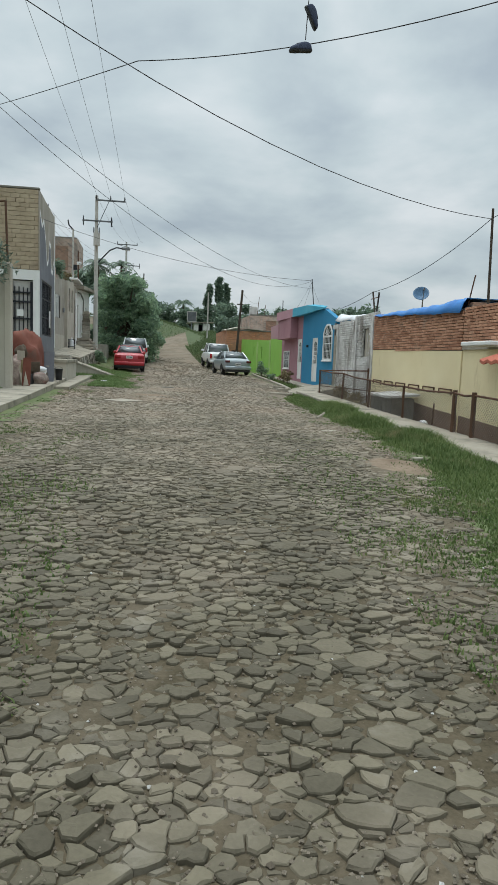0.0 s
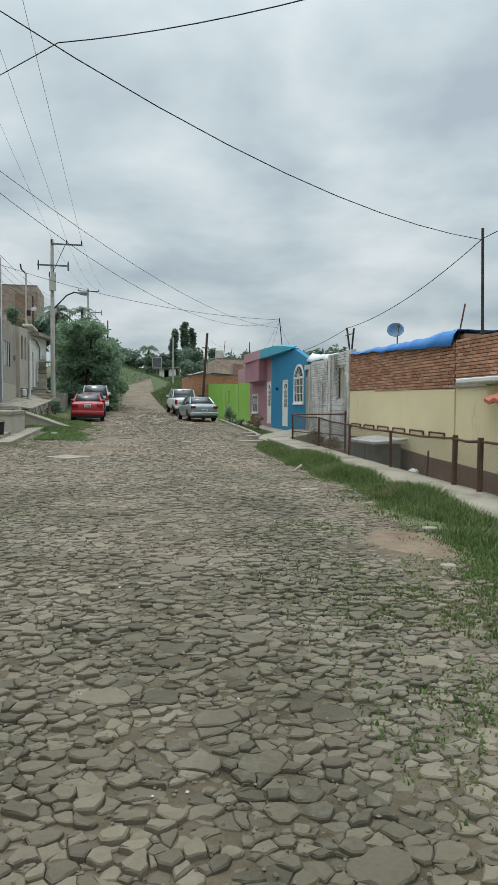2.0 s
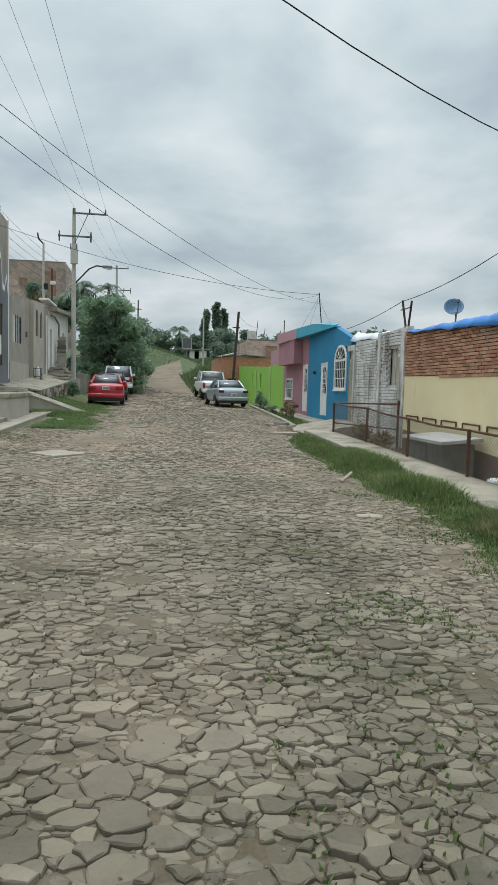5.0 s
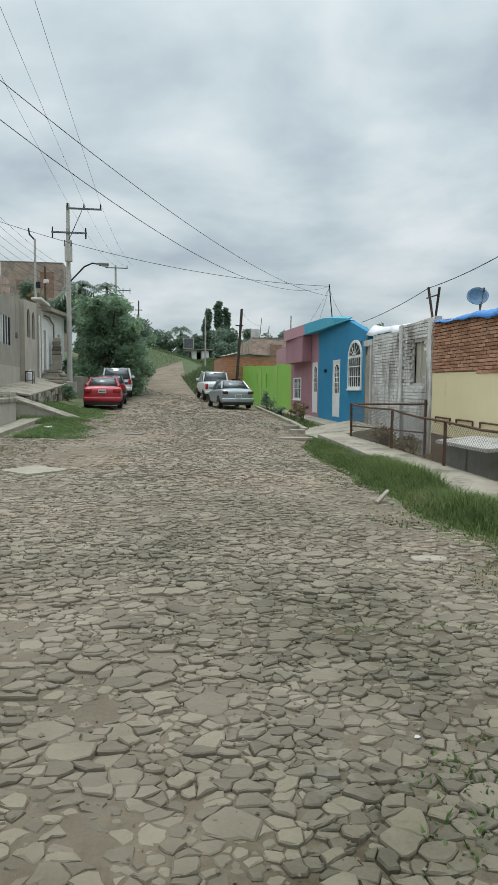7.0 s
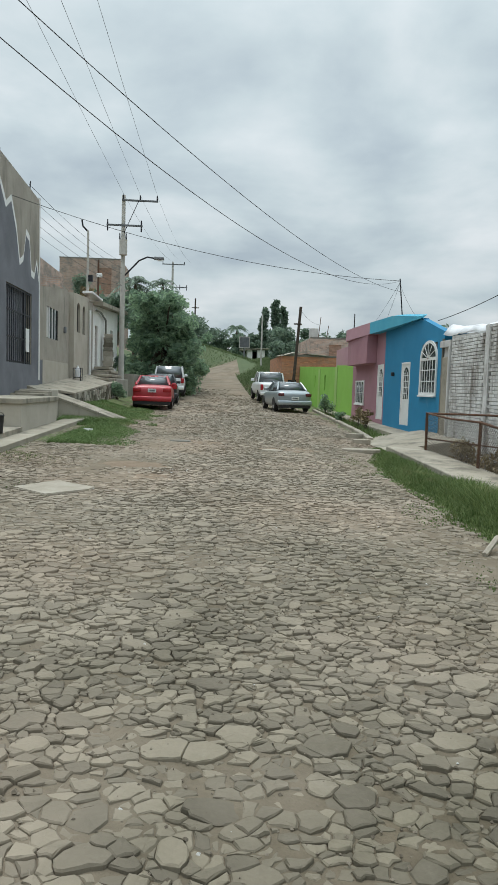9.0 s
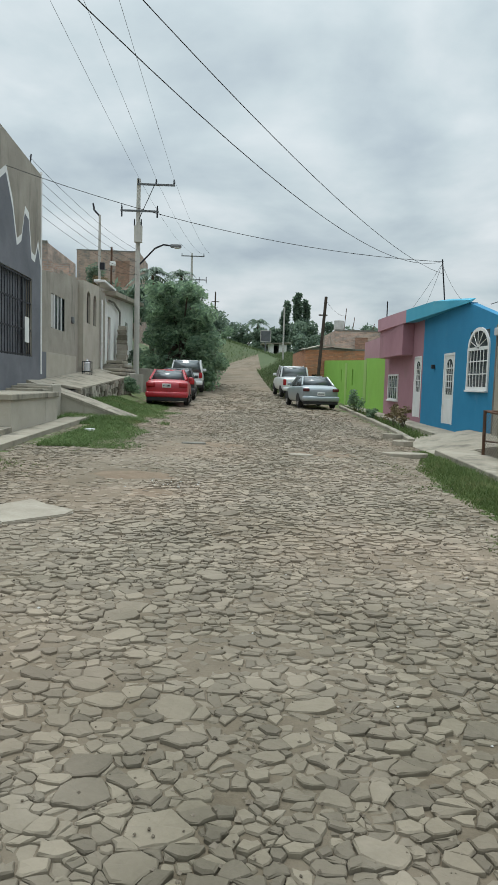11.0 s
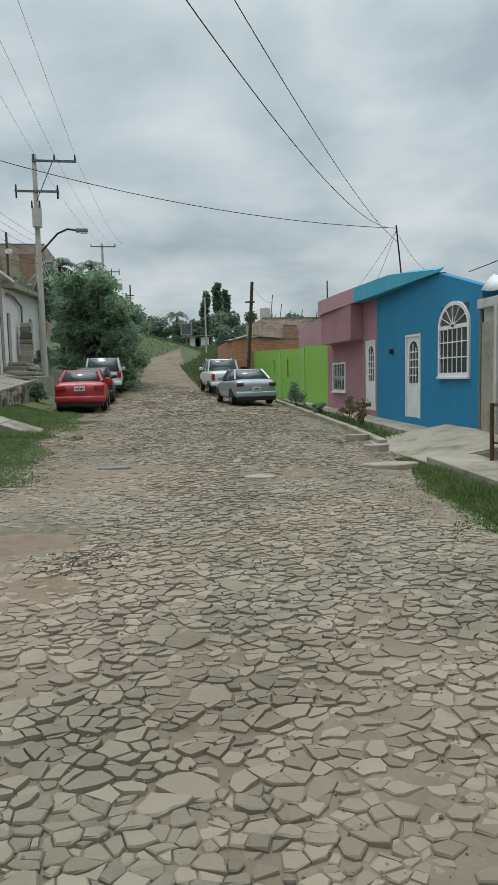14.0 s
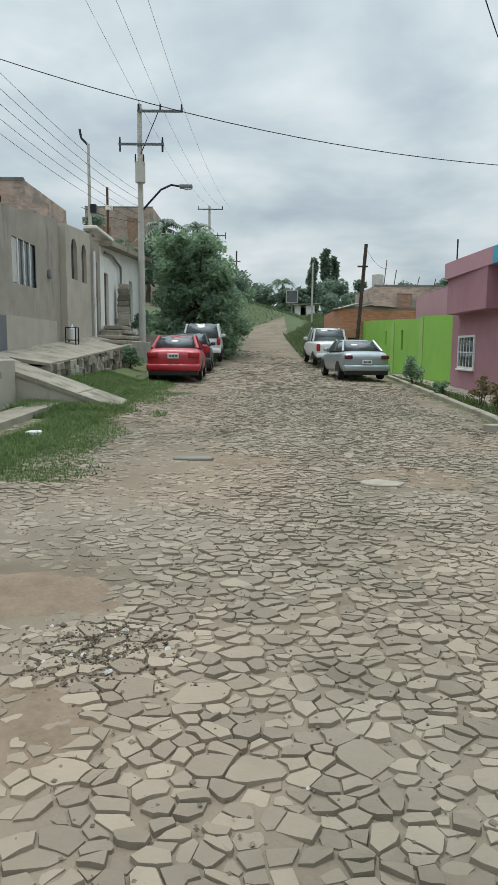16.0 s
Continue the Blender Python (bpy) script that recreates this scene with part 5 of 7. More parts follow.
    for y in wheel_y:
        for s in (-1, 1):
            own = tube((s * (rear_w - 0.21), y, 0.31), (s * (rear_w - 0.01), y, 0.31), 0.31, seg=24)
            bmesh.ops.bevel(own, geom=[e for e in own.edges if len(e.link_faces) == 2 and e.calc_face_angle() > 1], offset=0.03, segments=2, affect="EDGES")
            ty = part("tyre", own, M_tyre, v, "black tyre", False)
            part("rim", tube((s * (rear_w - 0.10), y, 0.31), (s * (rear_w + 0.002), y, 0.31), 0.19, 0.17, 14), M_rim, ty, "silver wheel rim")
            arch = prism([(y + 0.37 * math.cos(a), 0.31 + 0.37 * math.sin(a)) for a in [math.pi * i / 12 for i in range(13)]], "x", *sorted((s * (rear_w - 0.22), s * (rear_w + 0.006))))
            part("wheel_arch", arch, M_plastic, v)
    for s in (-1, 1):
        part("mirror", box(s * (w3 + 0.12) - 0.10, s * (w3 + 0.12) + 0.10, y3 - 0.32, y3 - 0.2, z3 + 0.02, z3 + 0.17, 0.04), paint, v, smooth=True)
    v.matrix_basis = pose(at[0], at[1], at[2], turn[0], 0, turn[1])
    return v


SEDAN = [(0.0, 0.42, 0.80, 0.74), (0.08, 0.34, 0.98, 0.82), (0.45, 0.24, 1.04, 0.86), (1.1, 0.2, 1.0, 0.86), (2.2, 0.2, 0.96, 0.86), (3.2, 0.2, 0.94, 0.86), (3.9, 0.24, 0.84, 0.83), (4.35, 0.32, 0.70, 0.76), (4.45, 0.42, 0.58, 0.66)]
SEDAN_CABIN = [(0.62, 1.02, 0.72), (1.28, 1.40, 0.56), (2.4, 1.42, 0.56), (3.2, 0.95, 0.72)]
red_car = vehicle("car", "red sedan parked half on the grass verge", M_red, (-1.05, 37.75, ground_z(-1, 39.5) + 0.015), (0.8, 1.5), SEDAN, SEDAN_CABIN, [(0.46, 0.80, 0.74, 0.92)], (0.85, 3.45), 0.80, 1.70)
silver_car = vehicle("car", "silver blue sedan parked by the kerb", M_silver, (5.42, 40.9, ground_z(5.5, 43) + 0.015), (0.8, 6.0), SEDAN, SEDAN_CABIN, [(0.52, 0.80, 0.76, 0.90)], (0.85, 3.45), 0.66, 1.72, lens=M_lamp_dark)
dark_car = vehicle("car", "charcoal hatchback parked ahead of the red sedan", M_cardark, (-1.05, 43.0, ground_z(-0.9, 45) + 0.015), (1.0, 1.5), [(y * 0.88, a, b, c) for y, a, b, c in SEDAN], [(0.05, 1.05, 0.74), (0.35, 1.46, 0.58), (1.9, 1.5, 0.58), (2.8, 0.98, 0.72)], [(0.55, 0.80, 0.75, 1.0)], (0.7, 3.0), 0.80, 1.70)
TALL = [(0.0, 0.5, 1.0, 0.80), (0.07, 0.4, 1.12, 0.88), (0.5, 0.34, 1.16, 0.90), (2.0, 0.32, 1.15, 0.90), (3.3, 0.32, 1.12, 0.90), (4.1, 0.34, 1.04, 0.88), (4.55, 0.45, 0.9, 0.80), (4.65, 0.55, 0.75, 0.7)]
suv = vehicle("car", "white sport utility vehicle with a wide dark rear window", M_carwhite, (-0.95, 48.2, ground_z(-1.2, 50.5) + 0.02), (1.2, 1.0), TALL, [(0.02, 1.14, 0.82), (0.28, 1.74, 0.70), (2.6, 1.78, 0.70), (3.45, 1.14, 0.80)], [(0.68, 0.86, 0.80, 1.1)], (0.9, 3.6), 0.78, 1.82, bumper=(0.42, 0.64))
pickup = vehicle("pickup_truck", "white pickup truck parked ahead of the silver sedan", M_carwhite, (5.25, 48.9, ground_z(5.2, 51) + 0.02), (2.2, 4.0), TALL, [(1.5, 1.14, 0.80), (1.62, 1.72, 0.70), (2.7, 1.76, 0.70), (3.5, 1.14, 0.80)], [(0.70, 0.86, 0.72, 1.06)], (0.9, 3.6), 0.62, 1.82, bumper=(0.42, 0.62))

# ---- fence, roof clutter and small structures on the right ----
fence = thing("wire_fence", "rusty pipe fence with sagging chain-link mesh", "fence", (6.22, 18, 0.3))
FENCE_Y = [9.4, 12.1, 12.95, 15.7, 18.35, 21.0, 23.9]
fence_top = lambda y: along(y, [(9, 1.02), (15.7, 1.06), (18.35, 1.13), (21.0, 1.26), (24, 1.31)])
for y in FENCE_Y:
    lean = 0.03 * math.sin(y * 3.1)
    part("post", tube((6.2, y, 0.05), (6.2 + lean, y + lean, fence_top(y) + (0.06 if y < 13 else 0.02)), 0.032 if y > 13 else 0.05), M_rust, fence, "rusty pipe post")
for a, b in zip(FENCE_Y, FENCE_Y[1:]):
    m = (a + b) / 2
    part("top_rail", pipe([(6.2, a, fence_top(a)), (6.2, m, fence_top(m) - 0.03), (6.2, b, fence_top(b))], 0.022), M_rust, fence, "rusty top rail")
part("end_rail", tube((6.2, 23.9, 1.31), (7.36, 21.85, 1.36), 0.022), M_rust, fence, "rusty return rail")
part("end_rail", tube((6.2, 23.9, 0.75), (7.36, 21.85, 0.7), 0.016), M_rust, fence)
part("post", tube((7.33, 21.9, 0.0), (7.33, 21.9, 1.45), 0.03), M_rust, fence)
part("loose_stake", tube((6.35, 14.3, 0.0), (6.3, 14.15, 0.75), 0.02), M_rust, fence)


def chain_link(y0, y1, hem):
    """Crossing wires of a mesh panel, as thin square rods."""
    vs, fs = [], []
    step = 0.085
    for s in (1, -1):
        y = y0 - 0.9
        while y < y1 + 0.9:
            a, b = (y, 0.0), (y + s * 0.9, 0.9)
            pa, pb = a, b
            if s > 0:
                t0, t1 = max(0, (y0 - y) / 0.9), min(1, (y1 - y) / 0.9)
            else:
                t0, t1 = max(0, (y - y1) / 0.9), min(1, (y - y0) / 0.9)
            if t1 - t0 > 0.05:
                for t in (t0, t1):
                    yy = y + s * 0.9 * t
                    zz = hem(yy) + t * (fence_top(yy) - 0.03 - hem(yy))
                    for d in ((-0.003, 0), (0.003, 0), (0, 0.0045)):
                        vs.append((6.19 + d[0] + 0.02 * math.sin(yy * 4) * t * (1 - t) * 4, yy, zz + d[1]))
                k = len(vs) - 6
                fs += [(k, k + 1, k + 4, k + 3), (k + 1, k + 2, k + 5, k + 4), (k + 2, k, k + 3, k + 5)]
            y += step
    me = bpy.data.meshes.new("chain_link")
    base = ORIGIN[fence.name]
    me.from_pydata([(a - base.x, b - base.y, c - base.z) for a, b, c in vs], [], fs)
    me.materials.append(M_galv)
    ob = new("chain_link", me)
    ob.parent = fence
    tagged(ob, "grey chain-link mesh", kind="stuff")


for a, b in zip(FENCE_Y, FENCE_Y[1:]):
    chain_link(a + 0.03, b - 0.03, lambda y: along(y, [(8, 0.16), (11.5, 0.22), (16, 0.31), (18.5, 0.37), (21, 0.44), (24.6, 0.51)]))

basin = thing("washbasin", "concrete outdoor washbasin with pale slab top", "washbasin", (6.85, 18.3, -0.2))
part("top", prism([(6.45, 0.74), (7.3, 0.82), (7.3, 0.76), (6.45, 0.68)], "y", 17.3, 19.3), M_whitebase, basin, "pale slab top")
part("leg", box(6.55, 7.2, 17.45, 17.75, -0.6, 0.69, 0.01), M_darkconc, basin)
part("leg", box(6.55, 7.2, 18.85, 19.15, -0.6, 0.69, 0.01), M_darkconc, basin)
part("panel", box(6.56, 6.62, 17.75, 18.2, -0.6, 0.69), M_darkconc, basin)
part("panel", box(6.56, 6.62, 18.27, 18.85, -0.6, 0.69), M_darkconc, basin)
bm = bmesh.new()
bmesh.ops.create_icosphere(bm, subdivisions=2, radius=0.12, matrix=pose(7.0, 16.3, 0.12) @ Matrix.Diagonal((1, 1.3, 0.7, 1)))
alone("bundle", bm, M_sheet, "pale bundled bag hung behind the fence", "bag", smooth=True)


def draped(name, xs, ys, height, mat, label, category, seed, amp=0.12, thick=0.012):
    """A crumpled sheet over a roof edge."""
    rng = random.Random(seed)
    off = rng.uniform(0, 50)
    bm = bmesh.new()
    grid = []
    for y in ys:
        row = []
        for x in xs:
            z = height(x, y) + amp * noise.noise((x * 2.2 + off, y * 1.7, off)) + amp * 0.4 * noise.noise((x * 6 + off, y * 5, 2))
            row.append(bm.verts.new((x, y, z)))
        grid.append(row)
    for p, q in zip(grid, grid[1:]):
        for i in range(len(xs) - 1):
            bm.faces.new((p[i], p[i + 1], q[i + 1], q[i]))
    bm.normal_update()
    bmesh.ops.solidify(bm, geom=bm.faces[:], thickness=thick)
    return alone(name, bm, mat, label, category, smooth=True)


draped("tarpaulin", list(np.linspace(7.30, 9.2, 24)), list(np.linspace(15.3, 21.6, 60)), lambda x, y: along(y, [(15.3, 3.24), (17.5, 3.2), (21.6, 3.22)]) - along(y, [(15.3, 0.36), (18, 0.20), (21.6, 0.05)]) * max(0, 7.42 - x) / 0.12, M_tarp, "crumpled bright blue tarpaulin over the brick parapet", "tarpaulin", 3, 0.05)
draped("plastic_sheet", list(np.linspace(7.42, 11.0, 30)), list(np.linspace(22.2, 26.65, 44)), lambda x, y: along(y, [(22.2, 3.28), (24, 3.38), (26.4, 3.5), (27.6, 3.72)]) - 0.22 * max(0, 7.6 - x) / 0.18, M_sheet, "crumpled white plastic sheeting on the roof", "plastic sheet", 9, 0.07)
stub = thing("roof_posts", "leaning cable posts on the white house roof", "post", (7.45, 22.0, 3.2))
part("post", tube((7.45, 21.85, 3.1), (7.42, 22.15, 4.02), 0.03), M_polewood, stub)
part("post", tube((7.5, 21.95, 3.1), (7.45, 21.6, 3.95), 0.028), M_polewood, stub)
part("arm", tube((7.3, 21.95, 3.75), (7.6, 21.95, 3.85), 0.015), M_rust, stub)

dish = thing("satellite_dish", "blue grey satellite dish on a rooftop mast", "satellite dish", (11.2, 27.5, 3.0))
bm = bmesh.new()
for k in range(7):
    r = 0.34 * k / 6
    ring = [bm.verts.new((r * math.cos(a), r * math.sin(a) * 1.08, 0.18 * (k / 6) ** 2)) for a in [2 * math.pi * i / 28 for i in range(28)]]
    if k:
        for i in range(28):
            bm.faces.new((prev[i], prev[(i + 1) % 28], ring[(i + 1) % 28], ring[i]))
    prev = ring
bmesh.ops.remove_doubles(bm, verts=bm.verts, dist=0.001)
bmesh.ops.solidify(bm, geom=bm.faces[:], thickness=0.02)
bmesh.ops.transform(bm, matrix=pose(11.5, 27.9, 4.6) @ look((0, 0, 0), (0.35, 0.8, -0.6)) @ pose(0, 0, 0), verts=bm.verts)
part("reflector", bm, M_dish, dish, smooth=True)
part("mast", tube((11.5, 27.7, 3.0), (11.5, 27.7, 4.5), 0.03), M_galv, dish)
part("arm", pipe([(11.5, 27.7, 4.1), (11.2, 26.9, 4.75)], 0.015), M_galv, dish)
part("receiver", tube((11.2, 26.9, 4.72), (11.25, 26.98, 4.82), 0.035), M_plastic, dish)
bm = box(9.5, 12.6, 26.9, 31, 2.9, 3.2)
alone("roof_deck", bm, M_concrete, "flat concrete roof behind the parapet", "roof", kind="structure")
rp = thing("cable_pole", "thin dark wooden cable pole at the brick house", "utility pole", (7.72, 14.7, 1.9))
part("shaft", tube((7.72, 14.7, 1.9), (7.63, 14.7, 5.18), 0.034, 0.028), M_polewood, rp)
part("lean_post", tube((7.56, 15.5, 2.9), (7.73, 15.5, 3.8), 0.018), M_rust, rp)

# ---- far right buildings ----
orange = brick_block("low orange brick house beyond the green wall", 6.3, 13, 55.3, 64, 0.6, 4.1, M_orange, [(6.75, 7.35, 1.3, 2.4)])
brick_block("tan brick upper storey with rooftop stakes", 8.7, 14.5, 58.5, 66, 1.0, 5.6, M_farwall, [(10.1, 11.0, 3.9, 5.1)], M_sidebrick)
for x, h in ((9.3, 1.5), (9.9, 0.9), (11.3, 0.5), (12.3, 0.4)):
    bm = tube((x, 58.7, 5.35), (x + 0.15, 58.7, 5.6 + h), 0.025)
    alone("rebar_stake", bm, M_rust, "rusty reinforcing rod on the roof", "rod", group="roof rods")
tank = thing("water_tank", "pale rooftop water tank", "water tank", (9.1, 59.6, 5.35))
bm = tube((9.1, 59.6, 5.35), (9.1, 59.6, 6.35), 0.36, seg=16)
bmesh.ops.bevel(bm, geom=bm.edges[:], offset=0.05, segments=1, affect="EDGES")
part("body", bm, M_whitebase, tank)
far = thing("house", "small pale hut behind the road with a tin roof", "house", (7.2, 90, 4.0))
part("wall", box(5.9, 6.5, 90, 92, 3.5, 6.3), M_peeling, far)
part("wall", box(7.1, 8.0, 90, 92, 3.5, 6.3), M_peeling, far)
part("back", box(5.9, 8.0, 92, 92.2, 3.5, 6.2), M_dark, far)
part("roof", prism([(5.0, 6.25), (8.6, 6.45), (8.6, 6.55), (5.0, 6.35)], "y", 89.6, 92.4), M_concrete, far)
board = thing("backboard", "weathered grey backboard on a post beside the far road", "backboard", (5.2, 84, 4.0))
part("post", tube((5.2, 84, 3.6), (5.2, 84, 7.6), 0.07), M_greyplastic, board)
part("panel", box(4.7, 5.7, 83.85, 83.9, 6.2, 7.3), M_steel, board, "weathered grey panel")
bm = bmesh.new()
for x0, x1, z0, z1 in ((4.62, 4.7, 6.12, 7.38), (5.7, 5.78, 6.12, 7.38), (4.7, 5.7, 7.3, 7.38), (4.7, 5.7, 6.12, 6.2)):
    box(x0, x1, 83.82, 83.92, z0, z1, 0, bm)
part("rim", bm, M_polecon, board, "pale panel frame")
mast = thing("utility_pole", "thin grey pole beside the far road", "utility pole", (6.4, 75, 3.5))
part("shaft", tube((6.4, 75, 3.0), (6.4, 75, 8.9), 0.09, 0.07, 10), M_polecon, mast)
mast = thing("utility_pole", "thin far pole on the skyline with two cables", "utility pole", (-0.95, 114, 7.0))
part("shaft", tube((-0.95, 114, 5.0), (-0.95, 114, 15.2), 0.14, 0.10, 8), M_polewood, mast)
part("arm", box(-1.5, -0.4, 113.9, 114.0, 13.7, 13.82), M_polewood, mast)
tin = thing("tin_roof", "bent pale tin sheets weighing down the orange house", "roof sheets", (8.0, 58, 4.1))
for k, (x, z, w, tilt) in enumerate(((6.2, 3.98, 1.3, 14), (7.2, 4.22, 1.0, 6), (8.1, 4.16, 1.2, -3))):
    own = box(0, w, 0, 3.2, 0, 0.05)
    bmesh.ops.transform(own, matrix=pose(x, 55.1, z, 2, -tilt, 0), verts=own.verts)
    part("sheet", own, M_palerender, tin)

# ---- trees and shrubs ----
def leaf_cloud(rng, clumps, per, size, spread):
    """Many small bent leaves, scattered in clumps."""
    vs, fs = [], []
    for c, r in clumps:
        for _ in range(per):
            d = Vector((rng.gauss(0, 1), rng.gauss(0, 1), rng.gauss(0, 1)))
            d = d.normalized() * (rng.random() ** 0.45) * r
            p = Vector(c) + Vector((d.x, d.y, d.z * spread))
            u = Vector((rng.gauss(0, 1), rng.gauss(0, 1), rng.gauss(0, 0.6))).normalized()
            w = u.cross(Vector((rng.gauss(0, 1), rng.gauss(0, 1), rng.gauss(0, 1)))).normalized()
            s = size * rng.uniform(0.6, 1.35)
            k = len(vs)
            vs += [p - u * s, p + w * s * 0.38 - u * 0.1 * s, p + u * s - Vector((0, 0, 0.3 * s)), p - w * s * 0.38 - u * 0.1 * s]
            fs += [(k, k + 1, k + 2), (k, k + 2, k + 3)]
    return vs, fs


def leaves(parent, clumps, per, size, mat, seed, spread=0.8, name="crown"):
    vs, fs = leaf_cloud(random.Random(seed), clumps, per, size, spread)
    base = ORIGIN[parent.name]
    me = bpy.data.meshes.new(name)
    me.from_pydata([tuple(v - base) for v in vs], [], fs)
    me.materials.append(mat)
    ob = new(name, me)
    ob.parent = parent
    return ob


def tree(label, x, y, z, h, trunk_r, clumps, per, size, mat, seed, spread=0.8):
    t = thing("tree", label, "tree", (x, y, z))
    rng = random.Random(seed)
    bm = bmesh.new()
    pts = [(x, y, z - 0.3), (x + rng.uniform(-0.2, 0.2), y, z + h * 0.3), (x + rng.uniform(-0.3, 0.3), y + 0.2, z + h * 0.6)]
    tube(pts[0], pts[1], trunk_r, trunk_r * 0.75, 10, bm)
    tube(pts[1], pts[2], trunk_r * 0.75, trunk_r * 0.45, 10, bm)
    for c, r in clumps[::2]:
        start = Vector(pts[1]).lerp(Vector(pts[2]), rng.random())
        tube(start, Vector(c), trunk_r * 0.32, trunk_r * 0.08, 6, bm)
    part("trunk", bm, M_bark, t, "brown trunk and limbs")
    leaves(t, clumps, per, size, mat, seed + 1, spread)
    return t


rng = random.Random(11)
clumps = []
for k in range(124):
    zz = 1.4 + 6.0 * rng.random() ** 0.9
    left, right = -3.9 + 0.05 * zz, (0.85 if zz > 2.4 else 0.2) - 0.55 * max(0.0, zz - 4.2)
    clumps.append(((rng.uniform(left, right), 54.5 + rng.uniform(-2.2, 2.6), zz), rng.uniform(0.5, 0.95)))
tree("large bushy green tree at the roadside", -1.8, 55, 1.2, 6.5, 0.28, clumps, 200, 0.165, M_leaf, 5)
clumps = [((-3.0 + rng.uniform(-1.0, 1.6), 61 + rng.uniform(-2, 3), 4 + rng.uniform(0, 4.0)), rng.uniform(0.8, 1.3)) for _ in range(22)]
tree("dark green tree behind the white house", -3.0, 61, 2.5, 6, 0.25, clumps, 260, 0.2, M_leafdark, 7)
clumps = [((-1.4 + rng.uniform(-1.8, 1.2), 64 + rng.uniform(-2, 4), 3.0 + rng.uniform(0, 3.2)), rng.uniform(0.6, 1.0)) for _ in range(20)]
tree("roadside thicket of green bushes on the bank", 0, 65, 2.2, 3, 0.2, clumps, 260, 0.2, M_leaf, 8)


for x, y, w in ((-2.2, 72, 2.2), (-2.6, 79, 2.4), (-3.5, 92, 2.6), (0.2, 97, 2.6)):
    zb = ground_z(x, y)
    clumps = [((x + rng.uniform(-1.6, 0.7) * w * 0.6, y + rng.uniform(-3, 3), zb + rng.uniform(0.2, 1.9)), rng.uniform(0.45, 0.8)) for _ in range(18)]
    tree("low green scrub on the far bank", x, y, zb, 1.6, 0.08, clumps, 170, 0.16, M_leaf, 90 + int(y))


def columnar(label, x, y, z, h, w, seed):
    r = random.Random(seed)
    cl = [((x + r.uniform(-0.3, 0.3) * w, y + r.uniform(-0.3, 0.3) * w, z + h * (0.12 + 0.88 * k / 22)), w * (0.75 - 0.5 * abs(k / 22 - 0.4))) for k in range(23)]
    tree(label, x, y, z, h, 0.3, cl, 120, 0.32, M_leafdark, seed, 1.1)


columnar("tall dark columnar tree on the skyline", 8.75, 102, 4, 8.4, 0.85, 21)
columnar("tall dark columnar tree on the skyline", 10.5, 103, 4, 9.6, 0.95, 22)
columnar("tall dark columnar tree on the skyline", 11.7, 104, 4, 8.9, 0.75, 23)
for k, (x, y, z, h, w) in enumerate(((3.4, 112, 5, 5.2, 4.5), (7.5, 112, 5, 4.6, 5.0), (11.5, 96, 4, 5.2, 4.5), (-3, 100, 7, 4, 6), (16, 90, 3, 5.5, 5), (20, 84, 2, 6, 5), (9.5, 80, 3, 3.6, 2.8), (11, 74, 2.5, 3.6, 3.0), (-8, 78, 6, 5.0, 5), (25, 80, 2, 6.5, 6), (6.2, 101, 4.8, 4.0, 3))):
    r = random.Random(60 + k)
    cl = [((x + r.uniform(-0.5, 0.5) * w, y + r.uniform(-0.5, 0.5) * w, z + h * r.uniform(0.25, 0.95)), w * r.uniform(0.14, 0.26)) for _ in range(22)]
    tree("rounded dark green tree in the distance", x, y, z, h * 0.7, 0.25, cl, 170, 0.30, M_leafdark, 70 + k, 0.9)


def palm(label, x, y, z, h, fronds, length, seed, mat=None):
    t = thing("palm_tree", label, "palm tree", (x, y, z))
    r = random.Random(seed)
    bm = bmesh.new()
    for k in range(8):
        tube((x + 0.05 * math.sin(k), y, z + h * k / 8 - (0.3 if k == 0 else 0)), (x + 0.05 * math.sin(k + 1), y, z + h * (k + 1) / 8), 0.2 - 0.01 * k, 0.17 - 0.01 * k, 10, bm)
    part("trunk", bm, M_bark, t, "ringed brown palm trunk")
    for f in range(fronds):
        a, up = 2 * math.pi * f / fronds + r.uniform(-0.2, 0.2), r.uniform(0.2, 1.25)
        vs, fs = [], []
        base = ORIGIN[t.name]
        prevp = Vector((x, y, z + h))
        for k in range(12):
            s = (k + 1) / 12
            rad = length * s * math.cos(up) * 0.95 + 0.2 * s
            p = Vector((x + rad * math.cos(a), y + rad * math.sin(a), z + h + length * (math.sin(up) * s - 0.85 * s * s)))
            side = Vector((-math.sin(a), math.cos(a), 0))
            wl = 0.62 * length * 0.32 * math.sin(math.pi * min(1, s * 0.93 + 0.07)) + 0.06
            for sg in (-1, 1):
                k0 = len(vs)
                tip = p + side * sg * wl + (p - prevp) * 0.9 - Vector((0, 0, wl * 0.55))
                vs += [prevp, p, tip]
                fs.append((k0, k0 + 1, k0 + 2))
            k0 = len(vs)
            vs += [prevp + side * 0.02, p + side * 0.015, p - side * 0.015, prevp - side * 0.02]
            fs.append((k0, k0 + 1, k0 + 2, k0 + 3))
            prevp = p
        me = bpy.data.meshes.new("frond")
        me.from_pydata([tuple(v - base) for v in vs], [], fs)
        me.materials.append(mat or M_palmleaf)
        ob = new("frond", me)
        ob.parent = t
    return t


palm("tall palm with drooping grey green fronds", -4.7, 63.8, 3, 6.7, 18, 2.3, 3)
palm("shorter palm with stiff fronds behind the white house", -3.7, 60.6, 2.6, 5.0, 18, 1.9, 4)
palm("tall palm with soft grey green plumes", -2.75, 67, 3.6, 6.6, 12, 1.9, 5)
palm("dark spiky palm on the skyline", 5.2, 106, 4.5, 5.6, 20, 2.3, 6, M_leafdark)


